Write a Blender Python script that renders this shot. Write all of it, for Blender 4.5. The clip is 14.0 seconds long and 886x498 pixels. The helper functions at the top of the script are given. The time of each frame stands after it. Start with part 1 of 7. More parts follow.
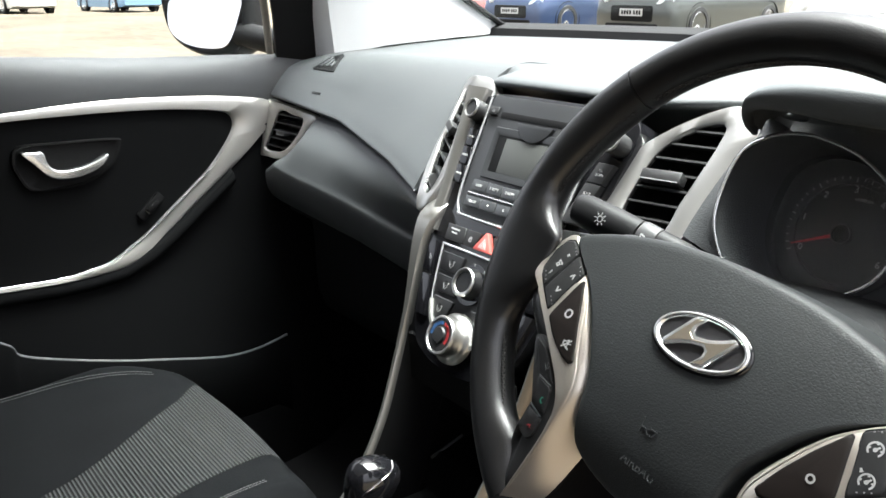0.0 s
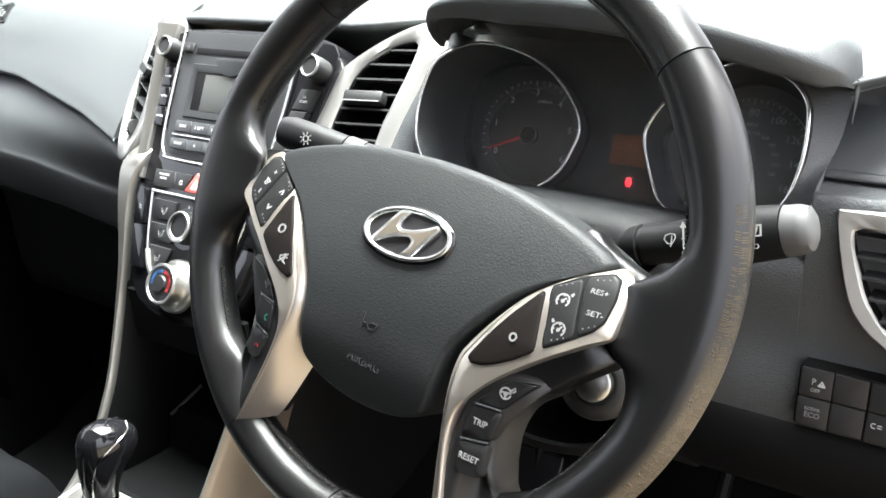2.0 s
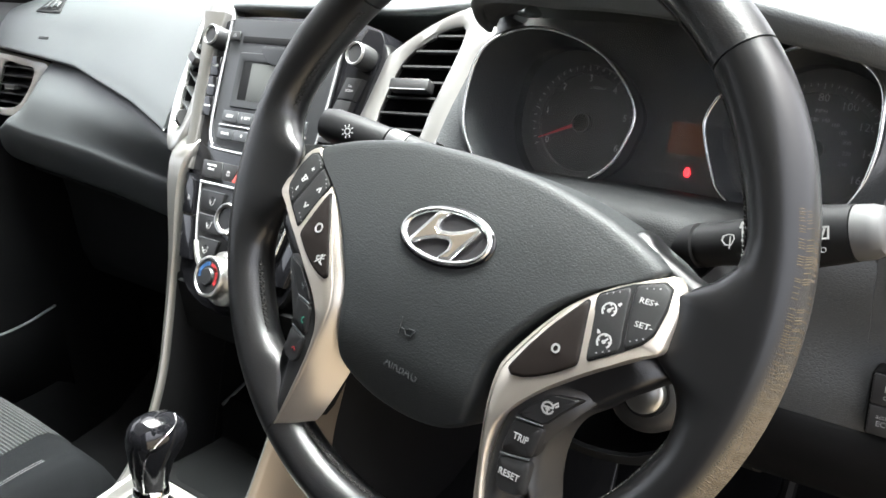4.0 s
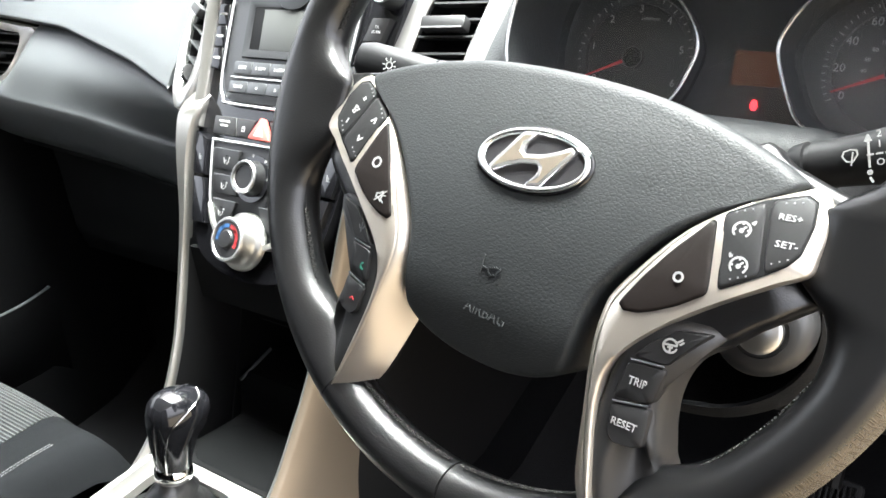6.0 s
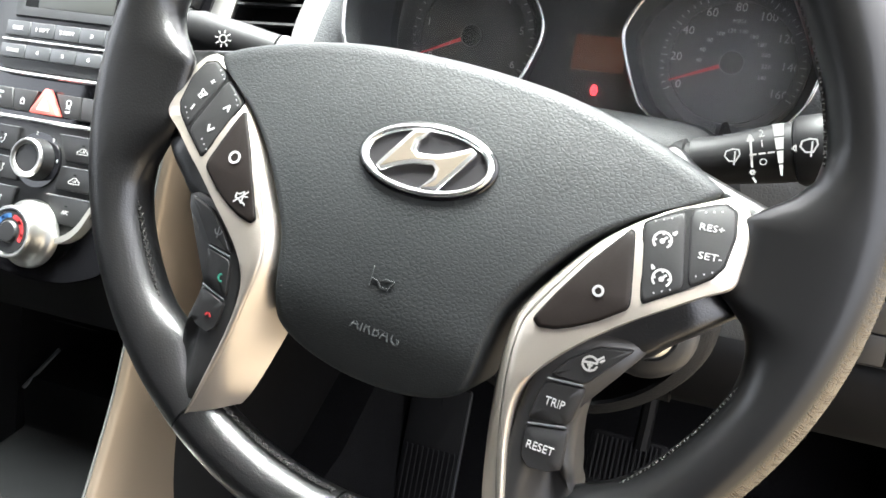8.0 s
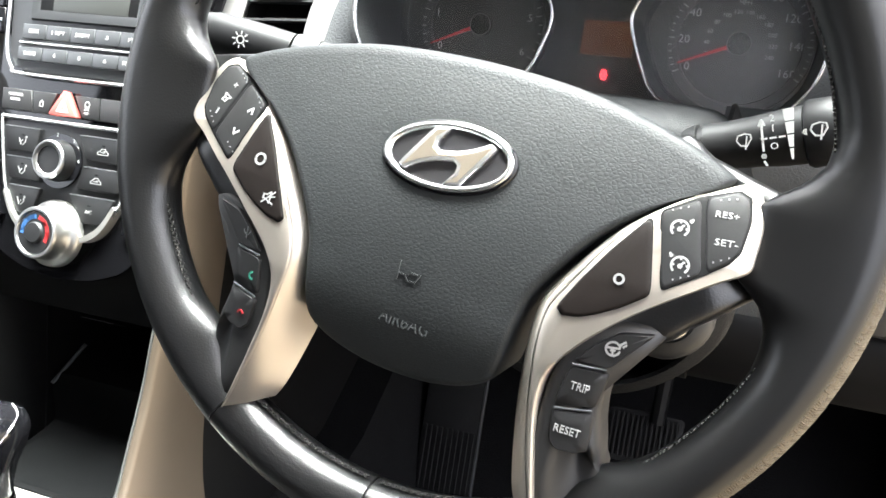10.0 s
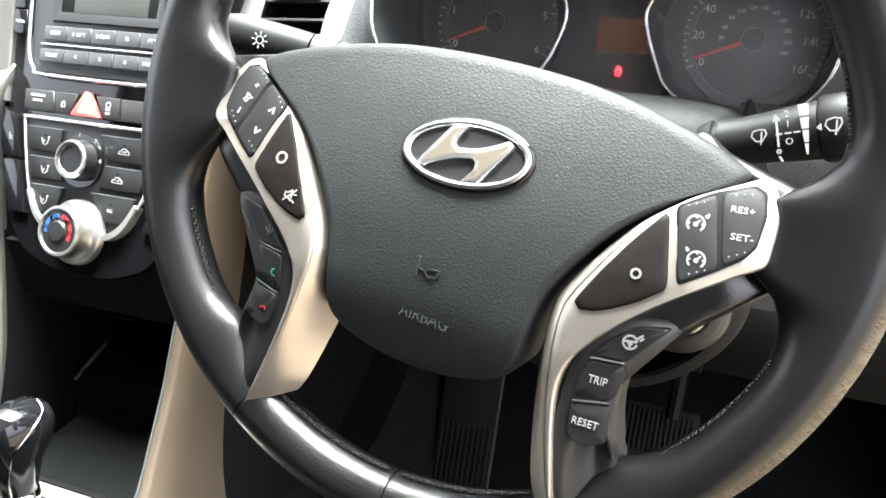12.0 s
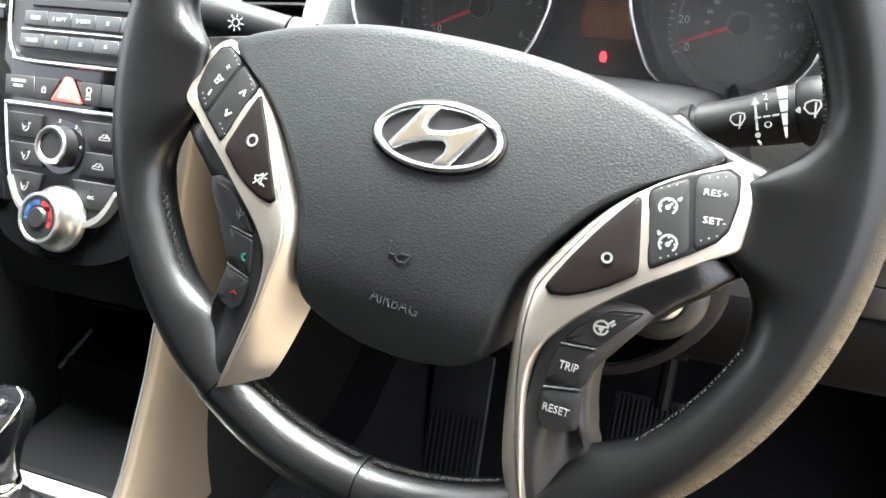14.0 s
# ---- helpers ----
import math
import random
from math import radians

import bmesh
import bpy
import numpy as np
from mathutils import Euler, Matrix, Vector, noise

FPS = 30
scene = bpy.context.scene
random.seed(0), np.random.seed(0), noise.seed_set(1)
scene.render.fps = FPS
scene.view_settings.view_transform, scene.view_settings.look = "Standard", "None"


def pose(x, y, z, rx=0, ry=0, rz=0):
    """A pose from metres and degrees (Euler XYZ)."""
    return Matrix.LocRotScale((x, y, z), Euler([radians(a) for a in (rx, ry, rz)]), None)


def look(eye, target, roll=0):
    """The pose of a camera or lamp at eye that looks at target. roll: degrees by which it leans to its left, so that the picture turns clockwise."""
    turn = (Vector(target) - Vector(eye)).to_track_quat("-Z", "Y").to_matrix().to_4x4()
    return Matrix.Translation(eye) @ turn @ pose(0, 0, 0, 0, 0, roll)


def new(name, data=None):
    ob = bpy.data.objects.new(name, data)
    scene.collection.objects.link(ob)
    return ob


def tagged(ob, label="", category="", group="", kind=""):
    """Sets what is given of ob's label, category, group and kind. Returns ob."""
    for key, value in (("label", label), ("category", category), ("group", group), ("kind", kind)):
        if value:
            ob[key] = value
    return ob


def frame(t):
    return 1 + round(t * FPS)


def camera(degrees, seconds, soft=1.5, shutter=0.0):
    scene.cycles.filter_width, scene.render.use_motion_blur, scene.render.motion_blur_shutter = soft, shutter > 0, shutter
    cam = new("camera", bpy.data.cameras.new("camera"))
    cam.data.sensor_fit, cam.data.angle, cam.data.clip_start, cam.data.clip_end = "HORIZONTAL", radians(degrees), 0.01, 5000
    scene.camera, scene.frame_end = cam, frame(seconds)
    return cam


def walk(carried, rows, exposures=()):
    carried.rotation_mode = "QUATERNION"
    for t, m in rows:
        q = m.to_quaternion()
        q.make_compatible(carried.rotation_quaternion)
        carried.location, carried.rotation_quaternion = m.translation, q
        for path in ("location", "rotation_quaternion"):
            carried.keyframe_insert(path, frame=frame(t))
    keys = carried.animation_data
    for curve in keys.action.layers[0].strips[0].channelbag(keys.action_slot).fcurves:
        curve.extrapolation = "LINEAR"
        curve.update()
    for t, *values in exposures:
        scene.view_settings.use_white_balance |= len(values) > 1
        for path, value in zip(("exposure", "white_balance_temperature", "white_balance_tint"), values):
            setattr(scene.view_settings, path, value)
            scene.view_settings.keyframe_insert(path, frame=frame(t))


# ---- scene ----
EXPO = 2.75
cam = camera(54.06, 14.0, soft=1.6)
# seconds, place in metres, turn in degrees; x to the car's right, y ahead, z up from the cabin floor
ROWS = [
    (0, 0.6180, 0.0000, 0.8500, 73.00, -0.00, 53.00),
    (0.5, 0.6181, 0.0056, 0.8418, 72.47, 0.23, 46.25),
    (1, 0.6252, 0.0060, 0.8422, 71.70, 0.97, 40.13),
    (1.5, 0.6296, -0.0047, 0.8341, 70.37, 1.51, 35.74),
    (2, 0.6361, 0.0001, 0.8261, 69.94, 1.21, 34.21),
    (2.5, 0.6323, 0.0174, 0.8281, 69.15, 1.29, 35.06),
    (3, 0.6343, 0.0196, 0.8299, 68.82, 1.81, 36.88),
    (3.2, 0.6338, 0.0269, 0.8293, 68.74, 1.88, 37.46),
    (5.3, 0.6242, 0.0310, 0.8294, 68.72, 3.60, 38.03),
    (5.5, 0.6202, 0.0506, 0.8193, 68.70, 4.03, 37.46),
    (6, 0.5638, 0.0301, 0.7886, 67.45, 3.80, 36.18),
    (6.5, 0.5342, -0.0098, 0.7901, 67.00, 2.56, 34.20),
    (7, 0.5044, 0.0228, 0.7942, 66.70, 0.17, 29.25),
    (7.5, 0.4943, 0.0408, 0.7912, 65.25, -0.91, 24.62),
    (8, 0.4939, 0.0441, 0.7930, 64.48, -1.31, 21.59),
    (8.2, 0.4934, 0.0405, 0.7911, 63.90, -1.14, 20.83),
    (10.3, 0.4886, 0.0323, 0.8049, 62.94, 0.77, 21.29),
    (10.5, 0.4867, 0.0315, 0.8047, 62.82, 0.84, 21.36),
    (11, 0.4871, 0.0318, 0.8059, 62.78, 1.01, 21.48),
    (11.5, 0.4864, 0.0220, 0.8085, 62.81, 1.20, 21.93),
    (12, 0.4903, 0.0273, 0.8067, 62.87, 1.24, 21.85),
    (12.5, 0.4916, 0.0331, 0.8076, 62.87, 1.25, 21.75),
    (13, 0.4942, 0.0332, 0.8046, 62.79, 1.17, 21.57),
    (13.5, 0.4993, 0.0361, 0.8055, 62.66, 1.18, 21.66),
    (14, 0.5004, 0.0356, 0.8008, 62.32, 1.17, 21.90),
]
walk(cam, [(t, pose(x, y, z, rx, ry, rz)) for t, x, y, z, rx, ry, rz in ROWS],
     exposures=[(0.0, EXPO), (1.0, EXPO + 0.4), (2.0, EXPO + 0.75), (3.2, EXPO + 0.8), (5.5, EXPO + 0.90), (6.0, EXPO + 1.25), (6.5, EXPO + 1.36), (8.2, EXPO + 1.37), (10.3, EXPO + 1.30), (14.0, EXPO + 1.30)])
# ---------------------------------------------------------------- light
world = bpy.data.worlds.new("sky")
scene.world = world
world.use_nodes = True
wn = world.node_tree.nodes
sky = wn.new("ShaderNodeTexSky")
sky.sky_type = "NISHITA"
sky.sun_disc = False
SUN_EL, SUN_AZ = radians(76), radians(20)
sky.sun_elevation, sky.sun_rotation = SUN_EL, SUN_AZ
sky.dust_density, sky.air_density, sky.ozone_density = 8.0, 0.5, 0.3
wn["Background"].inputs["Strength"].default_value = 0.15
haze = wn.new("ShaderNodeHueSaturation")      # a thinly clouded, whitish sky
haze.inputs["Saturation"].default_value = 0.35
world.node_tree.links.new(sky.outputs[0], haze.inputs["Color"])
world.node_tree.links.new(haze.outputs[0], wn["Background"].inputs["Color"])
sun = new("sun", bpy.data.lights.new("sun", "SUN"))
sun.data.energy, sun.data.angle, sun.data.color = 2.8, radians(45), (0.885, 1.0, 0.975)
sun_dir = Vector((math.sin(SUN_AZ) * math.cos(SUN_EL), math.cos(SUN_AZ) * math.cos(SUN_EL), math.sin(SUN_EL)))
sun.matrix_world = look(sun_dir * 20, (0, 0, 0))


# ---------------------------------------------------------------- materials
def material(name, colour, rough=0.5, metal=0.0, grain=0.0, bump=0.0, vary=0.0, rough_vary=0.0, cells=False,
             emit=None, power=0.0, spec=0.5, coat=0.0, stretch=None):
    """A procedural surface; grain: size in metres of the relief; bump: its depth; vary: broad change of colour."""
    m = bpy.data.materials.new(name)
    m.use_nodes = True
    nt = m.node_tree
    n, link = nt.nodes, nt.links.new
    b = n["Principled BSDF"]
    b.inputs["Base Color"].default_value = (*colour, 1)
    b.inputs["Roughness"].default_value = rough
    b.inputs["Metallic"].default_value = metal
    b.inputs["Specular IOR Level"].default_value = spec
    b.inputs["Coat Weight"].default_value = coat
    if emit:
        b.inputs["Emission Color"].default_value = (*emit, 1)
        b.inputs["Emission Strength"].default_value = power
    co = n.new("ShaderNodeTexCoord").outputs["Object"]
    if stretch:
        mp = n.new("ShaderNodeMapping")
        mp.inputs["Scale"].default_value = stretch
        link(co, mp.inputs[0])
        co = mp.outputs[0]
    if vary or rough_vary:
        big = n.new("ShaderNodeTexNoise")
        big.inputs["Scale"].default_value, big.inputs["Detail"].default_value = 14.0, 6.0
        link(co, big.inputs["Vector"])
        if vary:
            mix = n.new("ShaderNodeMix")
            mix.data_type = "RGBA"
            mix.inputs[6].default_value = (*[c * (1 - vary) for c in colour], 1)
            mix.inputs[7].default_value = (*[min(1, c * (1 + vary)) for c in colour], 1)
            link(big.outputs["Fac"], mix.inputs[0])
            link(mix.outputs[2], b.inputs["Base Color"])
        if rough_vary:
            mr = n.new("ShaderNodeMapRange")
            mr.inputs["To Min"].default_value, mr.inputs["To Max"].default_value = rough - rough_vary, rough + rough_vary
            link(big.outputs["Fac"], mr.inputs["Value"])
            link(mr.outputs[0], b.inputs["Roughness"])
    if grain:
        if cells:
            tex = n.new("ShaderNodeTexVoronoi")
            tex.feature = "DISTANCE_TO_EDGE"
            soft_edge = n.new("ShaderNodeMapRange")
            soft_edge.interpolation_type = "SMOOTHSTEP"
            soft_edge.inputs["From Max"].default_value = 0.24
            link(tex.outputs["Distance"], soft_edge.inputs["Value"])
            out = soft_edge.outputs[0]
            warp = n.new("ShaderNodeTexNoise")
            warp.inputs["Scale"].default_value = 0.7 / grain
            link(co, warp.inputs["Vector"])
            bend = n.new("ShaderNodeVectorMath")
            bend.operation = "MULTIPLY_ADD"
            link(warp.outputs["Color"], bend.inputs[0])
            bend.inputs[1].default_value = (grain * 0.55, grain * 0.55, grain * 0.55)
            link(co, bend.inputs[2])
            co = bend.outputs[0]
        else:
            tex = n.new("ShaderNodeTexNoise")
            tex.inputs["Detail"].default_value = 3.0
            out = tex.outputs["Fac"]
        tex.inputs["Scale"].default_value = 1.0 / grain
        link(co, tex.inputs["Vector"])
        bp = n.new("ShaderNodeBump")
        bp.inputs["Strength"].default_value = 1.0
        bp.inputs["Distance"].default_value = bump
        link(out, bp.inputs["Height"])
        link(bp.outputs[0], b.inputs["Normal"])
    return m


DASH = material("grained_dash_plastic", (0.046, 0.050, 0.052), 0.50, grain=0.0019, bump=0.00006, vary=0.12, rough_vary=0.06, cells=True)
# dash plastic with the shade low under the dash put into its colour
DASH_SHADED = material("shaded_dash_plastic", (0.0085, 0.0088, 0.0092), 0.6, grain=0.0018, bump=0.00012, vary=0.12, rough_vary=0.06, cells=True, spec=0.15)
HUB = material("grained_airbag_cover", (0.0165, 0.0183, 0.0190), 0.52, grain=0.0015, bump=0.00006, vary=0.12, rough_vary=0.05, cells=True, stretch=(0.68, 1, 1), spec=0.36)
LEATHER = material("smooth_black_leather", (0.0072, 0.0072, 0.0076), 0.33, grain=0.0016, bump=0.00003, vary=0.3, rough_vary=0.10, cells=True, spec=0.62)
SILVER = material("satin_silver_paint", (0.43, 0.42, 0.40), 0.38, metal=0.62, grain=0.0006, bump=0.00001, vary=0.04, rough_vary=0.05)
BEZEL = material("satin_bezel_paint", (0.385, 0.38, 0.368), 0.33, metal=0.88, grain=0.0006, bump=0.00001, vary=0.04, rough_vary=0.05)
WHEELTHREAD = material("dark_wheel_thread", (0.026, 0.025, 0.024), 0.8, vary=0.4, spec=0.15)
# neutral satin silver; the sandy ground's warm reflection is put into the colour
WHEELSILVER = material("ground_tinted_silver_paint", (0.47, 0.43, 0.38), 0.33, metal=0.80, grain=0.0006, bump=0.00001, vary=0.04, rough_vary=0.05)
WHEELKEY = material("dark_wheel_key_plastic", (0.011, 0.011, 0.0115), 0.5, grain=0.0008, bump=0.00003, vary=0.15, rough_vary=0.05, spec=0.22)
BADGEGROUND = material("grey_badge_ground", (0.022, 0.0215, 0.023), 0.28, rough_vary=0.05, vary=0.05)
BADGEFACE = material("champagne_badge_face", (0.52, 0.455, 0.37), 0.32, metal=0.9, rough_vary=0.05)
BRIGHT = material("bright_silver_line", (0.80, 0.80, 0.80), 0.25, metal=0.9, vary=0.02)
CHROME = material("chrome", (0.86, 0.85, 0.83), 0.09, metal=1.0, rough_vary=0.03)
GLOSS = material("piano_black", (0.006, 0.006, 0.007), 0.08, vary=0.2, rough_vary=0.03)
BUTTON = material("black_button_plastic", (0.014, 0.014, 0.0145), 0.48, grain=0.0008, bump=0.00003, vary=0.15, rough_vary=0.05)
BROWNBTN = material("dark_brown_button_plastic", (0.0075, 0.0055, 0.0048), 0.6, grain=0.0008, bump=0.00003, vary=0.15, rough_vary=0.05, spec=0.12)
RADIO = material("charcoal_radio_plastic", (0.020, 0.021, 0.0225), 0.42, grain=0.0009, bump=0.00004, vary=0.08, rough_vary=0.05)
GREYBTN = material("grey_radio_button", (0.040, 0.042, 0.045), 0.40, vary=0.08, rough_vary=0.05)
KNEE = material("knee_panel_plastic", (0.058, 0.061, 0.063), 0.53, grain=0.0024, bump=0.00014, vary=0.12, rough_vary=0.06, cells=True, spec=0.4)
STALK = material("black_stalk_plastic", (0.007, 0.007, 0.0074), 0.45, vary=0.15, rough_vary=0.05, spec=0.2)
KNOBCHROME = material("knob_chrome", (0.47, 0.465, 0.45), 0.32, metal=1.0, rough_vary=0.05)
PANEL = material("black_panel_plastic", (0.009, 0.009, 0.0095), 0.40, grain=0.0008, bump=0.00003, vary=0.15, rough_vary=0.06, spec=0.35)
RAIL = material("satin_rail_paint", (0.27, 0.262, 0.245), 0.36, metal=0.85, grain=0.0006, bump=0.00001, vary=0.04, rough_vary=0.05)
# the rails' silver with warm light off the gravel put into its colour
RAIL_GROUNDLIT = material("ground_lit_rail_paint", (0.185, 0.148, 0.112), 0.42, metal=0.65, grain=0.0006, bump=0.00001, vary=0.04, rough_vary=0.05)
DIALPRINT = material("dial_print", (0.50, 0.50, 0.51), 0.5, vary=0.05)
# the rail's silver where it turns into shade, painted as a darker grey
RAILEDGE = material("shaded_rail_edge", (0.11, 0.112, 0.108), 0.45, metal=0.3, vary=0.05, rough_vary=0.05)
WHEELPRINT = material("worn_white_print", (0.29, 0.29, 0.285), 0.5, vary=0.06)
PANELPRINT = material("panel_print", (0.26, 0.26, 0.255), 0.5, vary=0.05)
STALKGREY = material("dark_grey_stalk", (0.035, 0.035, 0.036), 0.45, vary=0.1)
BLACK = material("matt_black_plastic", (0.004, 0.004, 0.0043), 0.6, grain=0.0015, bump=0.0001, vary=0.2, spec=0.14)
PRINT = material("white_print", (0.46, 0.46, 0.455), 0.5, vary=0.04)
DIMPRINT = material("grey_print", (0.17, 0.17, 0.175), 0.5, vary=0.04)
RED = material("red_print", (0.28, 0.018, 0.02), 0.4, vary=0.05)
NEEDLE = material("red_needle", (0.50, 0.04, 0.05), 0.35, emit=(1.0, 0.08, 0.1), power=0.010, vary=0.03)
BLUE = material("blue_print", (0.022, 0.075, 0.19), 0.4, vary=0.05)
GREEN = material("green_print", (0.03, 0.20, 0.14), 0.4, vary=0.05)
HAZARD = material("hazard_red_plastic", (0.50, 0.095, 0.08), 0.35, vary=0.08, grain=0.001, bump=0.00003)
LAMP = material("lit_red_lamp", (0.6, 0.02, 0.02), 0.4, emit=(1.0, 0.03, 0.04), power=0.35)
AMBER = material("amber_display", (0.006, 0.005, 0.0045), 0.35, emit=(1.0, 0.32, 0.09), power=0.0036, vary=0.1)
SCREEN = material("grey_green_display", (0.045, 0.047, 0.044), 0.45, vary=0.05, rough_vary=0.03)
# dial face and ring are lifted in colour to carry the lens's haze
DIAL = material("dial_face", (0.040, 0.042, 0.045), 0.5, vary=0.1)
DIALRING = material("dial_grey_ring", (0.075, 0.076, 0.079), 0.42, vary=0.1)
EMBOSS = material("moulded_sign_plastic", (0.030, 0.032, 0.033), 0.42, vary=0.1, spec=0.4)
PILLAR = material("pale_grey_pillar_trim", (0.55, 0.56, 0.56), 0.7, grain=0.0012, bump=0.0001, vary=0.05)
MAT = material("grey_rubber_mat", (0.005, 0.0052, 0.0054), 0.9, grain=0.001, bump=0.00006, vary=0.2, spec=0.03)
TRAY = material("dull_tray_plastic", (0.0045, 0.0046, 0.0048), 0.8, grain=0.0015, bump=0.0001, vary=0.2, spec=0.06)
CARPET = material("black_carpet", (0.006, 0.006, 0.0065), 0.95, grain=0.002, bump=0.0012, vary=0.35, spec=0.08)
RUBBER = material("black_rubber", (0.0055, 0.0055, 0.006), 0.7, grain=0.001, bump=0.00008, vary=0.2, spec=0.2)
# blacker than the door's plastic: the roof's shade low on the door is in it
TRIM = material("shade_deepened_door_plastic", (0.0036, 0.0038, 0.0041), 0.7, grain=0.002, bump=0.00010, vary=0.12, cells=True, spec=0.05)
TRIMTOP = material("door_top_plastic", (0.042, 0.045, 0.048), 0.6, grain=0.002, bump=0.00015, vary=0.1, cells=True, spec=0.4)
SEATSIDE = material("dark_seat_cloth", (0.0042, 0.0045, 0.0050), 0.9, grain=0.0012, bump=0.0002, vary=0.2, spec=0.04)
THREAD = material("pale_stitching", (0.075, 0.075, 0.077), 0.8, vary=0.1)
HEADLINING = material("pale_headlining", (0.50, 0.50, 0.49), 0.9, grain=0.001, bump=0.0001, vary=0.04)


def glass_material(name, tint, rough=0.0, gloss=0.06):
    m = bpy.data.materials.new(name)
    m.use_nodes = True
    n, link = m.node_tree.nodes, m.node_tree.links.new
    out = n["Material Output"]
    tr, gl, mix = n.new("ShaderNodeBsdfTransparent"), n.new("ShaderNodeBsdfGlossy"), n.new("ShaderNodeMixShader")
    tr.inputs["Color"].default_value = (*tint, 1)
    gl.inputs["Roughness"].default_value = rough
    mix.inputs[0].default_value = gloss
    link(tr.outputs[0], mix.inputs[1])
    link(gl.outputs[0], mix.inputs[2])
    link(mix.outputs[0], out.inputs["Surface"])
    return m


GLASS = glass_material("clear_glass", (0.93, 0.95, 0.94))
LENS = glass_material("hazy_clear_lens", (0.97, 0.97, 0.97), 0.45, 0.12)


def seat_cloth():
    """Ribbed grey cloth: ribs run along the seat."""
    m = material("ribbed_seat_cloth", (0.10, 0.10, 0.105), 0.9, vary=0.1, spec=0.1)
    n, link = m.node_tree.nodes, m.node_tree.links.new
    b = n["Principled BSDF"]
    tc = n.new("ShaderNodeTexCoord")
    wv = n.new("ShaderNodeTexWave")
    wv.wave_type, wv.bands_direction = "BANDS", "Y"
    wv.inputs["Scale"].default_value = 68.0
    wv.inputs["Distortion"].default_value = 0.25
    wv.inputs["Detail Scale"].default_value = 30.0
    link(tc.outputs["Object"], wv.inputs["Vector"])
    ramp = n.new("ShaderNodeValToRGB")
    ramp.color_ramp.elements[0].position, ramp.color_ramp.elements[0].color = 0.25, (0.006, 0.006, 0.0065, 1)
    ramp.color_ramp.elements[1].position, ramp.color_ramp.elements[1].color = 0.70, (0.030, 0.031, 0.032, 1)
    link(wv.outputs["Fac"], ramp.inputs[0])
    link(ramp.outputs[0], b.inputs["Base Color"])
    bp = n.new("ShaderNodeBump")
    bp.inputs["Distance"].default_value = 0.0016
    link(wv.outputs["Fac"], bp.inputs["Height"])
    link(bp.outputs[0], b.inputs["Normal"])
    return m



def worn_leather(centre, right, up):
    """Black leather rubbed brown and rough along its outer edge on the right-hand grip."""
    m = material("worn_grip_leather", (0.007, 0.007, 0.0074), 0.30, grain=0.0011, bump=0.00003, vary=0.25, cells=True, spec=0.42)
    n, link = m.node_tree.nodes, m.node_tree.links.new
    b = n["Principled BSDF"]
    tc = n.new("ShaderNodeTexCoord")

    def vec(op, a, c):
        v = n.new("ShaderNodeVectorMath")
        v.operation = op
        link(a, v.inputs[0])
        v.inputs[1].default_value = c
        return v

    def ramp(src, lo, hi):
        r = n.new("ShaderNodeMapRange")
        r.interpolation_type = "SMOOTHSTEP"
        r.inputs["From Min"].default_value, r.inputs["From Max"].default_value = lo, hi
        link(src, r.inputs["Value"])
        return r.outputs[0]

    def mul(a, c):
        v = n.new("ShaderNodeMath")
        v.operation = "MULTIPLY"
        link(a, v.inputs[0])
        link(c, v.inputs[1])
        return v.outputs[0]

    rel = vec("SUBTRACT", tc.outputs["Object"], centre).outputs[0]
    flat_a, flat_b = vec("DOT_PRODUCT", rel, right).outputs["Value"], vec("DOT_PRODUCT", rel, up).outputs["Value"]
    com = n.new("ShaderNodeCombineXYZ")
    link(flat_a, com.inputs[0])
    link(flat_b, com.inputs[1])
    ln = n.new("ShaderNodeVectorMath")
    ln.operation = "LENGTH"
    link(com.outputs[0], ln.inputs[0])
    edge = ramp(ln.outputs["Value"], 0.1740, 0.1785)
    span = mul(ramp(flat_b, 0.060, 0.0), ramp(flat_b, -0.150, -0.120))
    noise_t = n.new("ShaderNodeTexNoise")
    noise_t.inputs["Scale"].default_value, noise_t.inputs["Detail"].default_value = 1300.0, 4.0
    link(tc.outputs["Object"], noise_t.inputs["Vector"])
    rubbed = mul(mul(edge, span), ramp(noise_t.outputs["Fac"], 0.30, 0.52))
    tan = mul(rubbed, ramp(flat_b, 0.02, -0.05))
    mix = n.new("ShaderNodeMix")
    mix.data_type = "RGBA"
    mix.inputs[6].default_value, mix.inputs[7].default_value = (0.007, 0.007, 0.0074, 1), (0.100, 0.079, 0.050, 1)
    link(tan, mix.inputs[0])
    link(mix.outputs[2], b.inputs["Base Color"])
    rough = n.new("ShaderNodeMapRange")
    rough.inputs["To Min"].default_value, rough.inputs["To Max"].default_value = 0.30, 0.55
    link(rubbed, rough.inputs["Value"])
    link(rough.outputs[0], b.inputs["Roughness"])
    bp = n.new("ShaderNodeBump")
    bp.inputs["Distance"].default_value = 0.0002
    link(rubbed, bp.inputs["Height"])
    link(bp.outputs[0], b.inputs["Normal"])
    return m


CLOTH = seat_cloth()


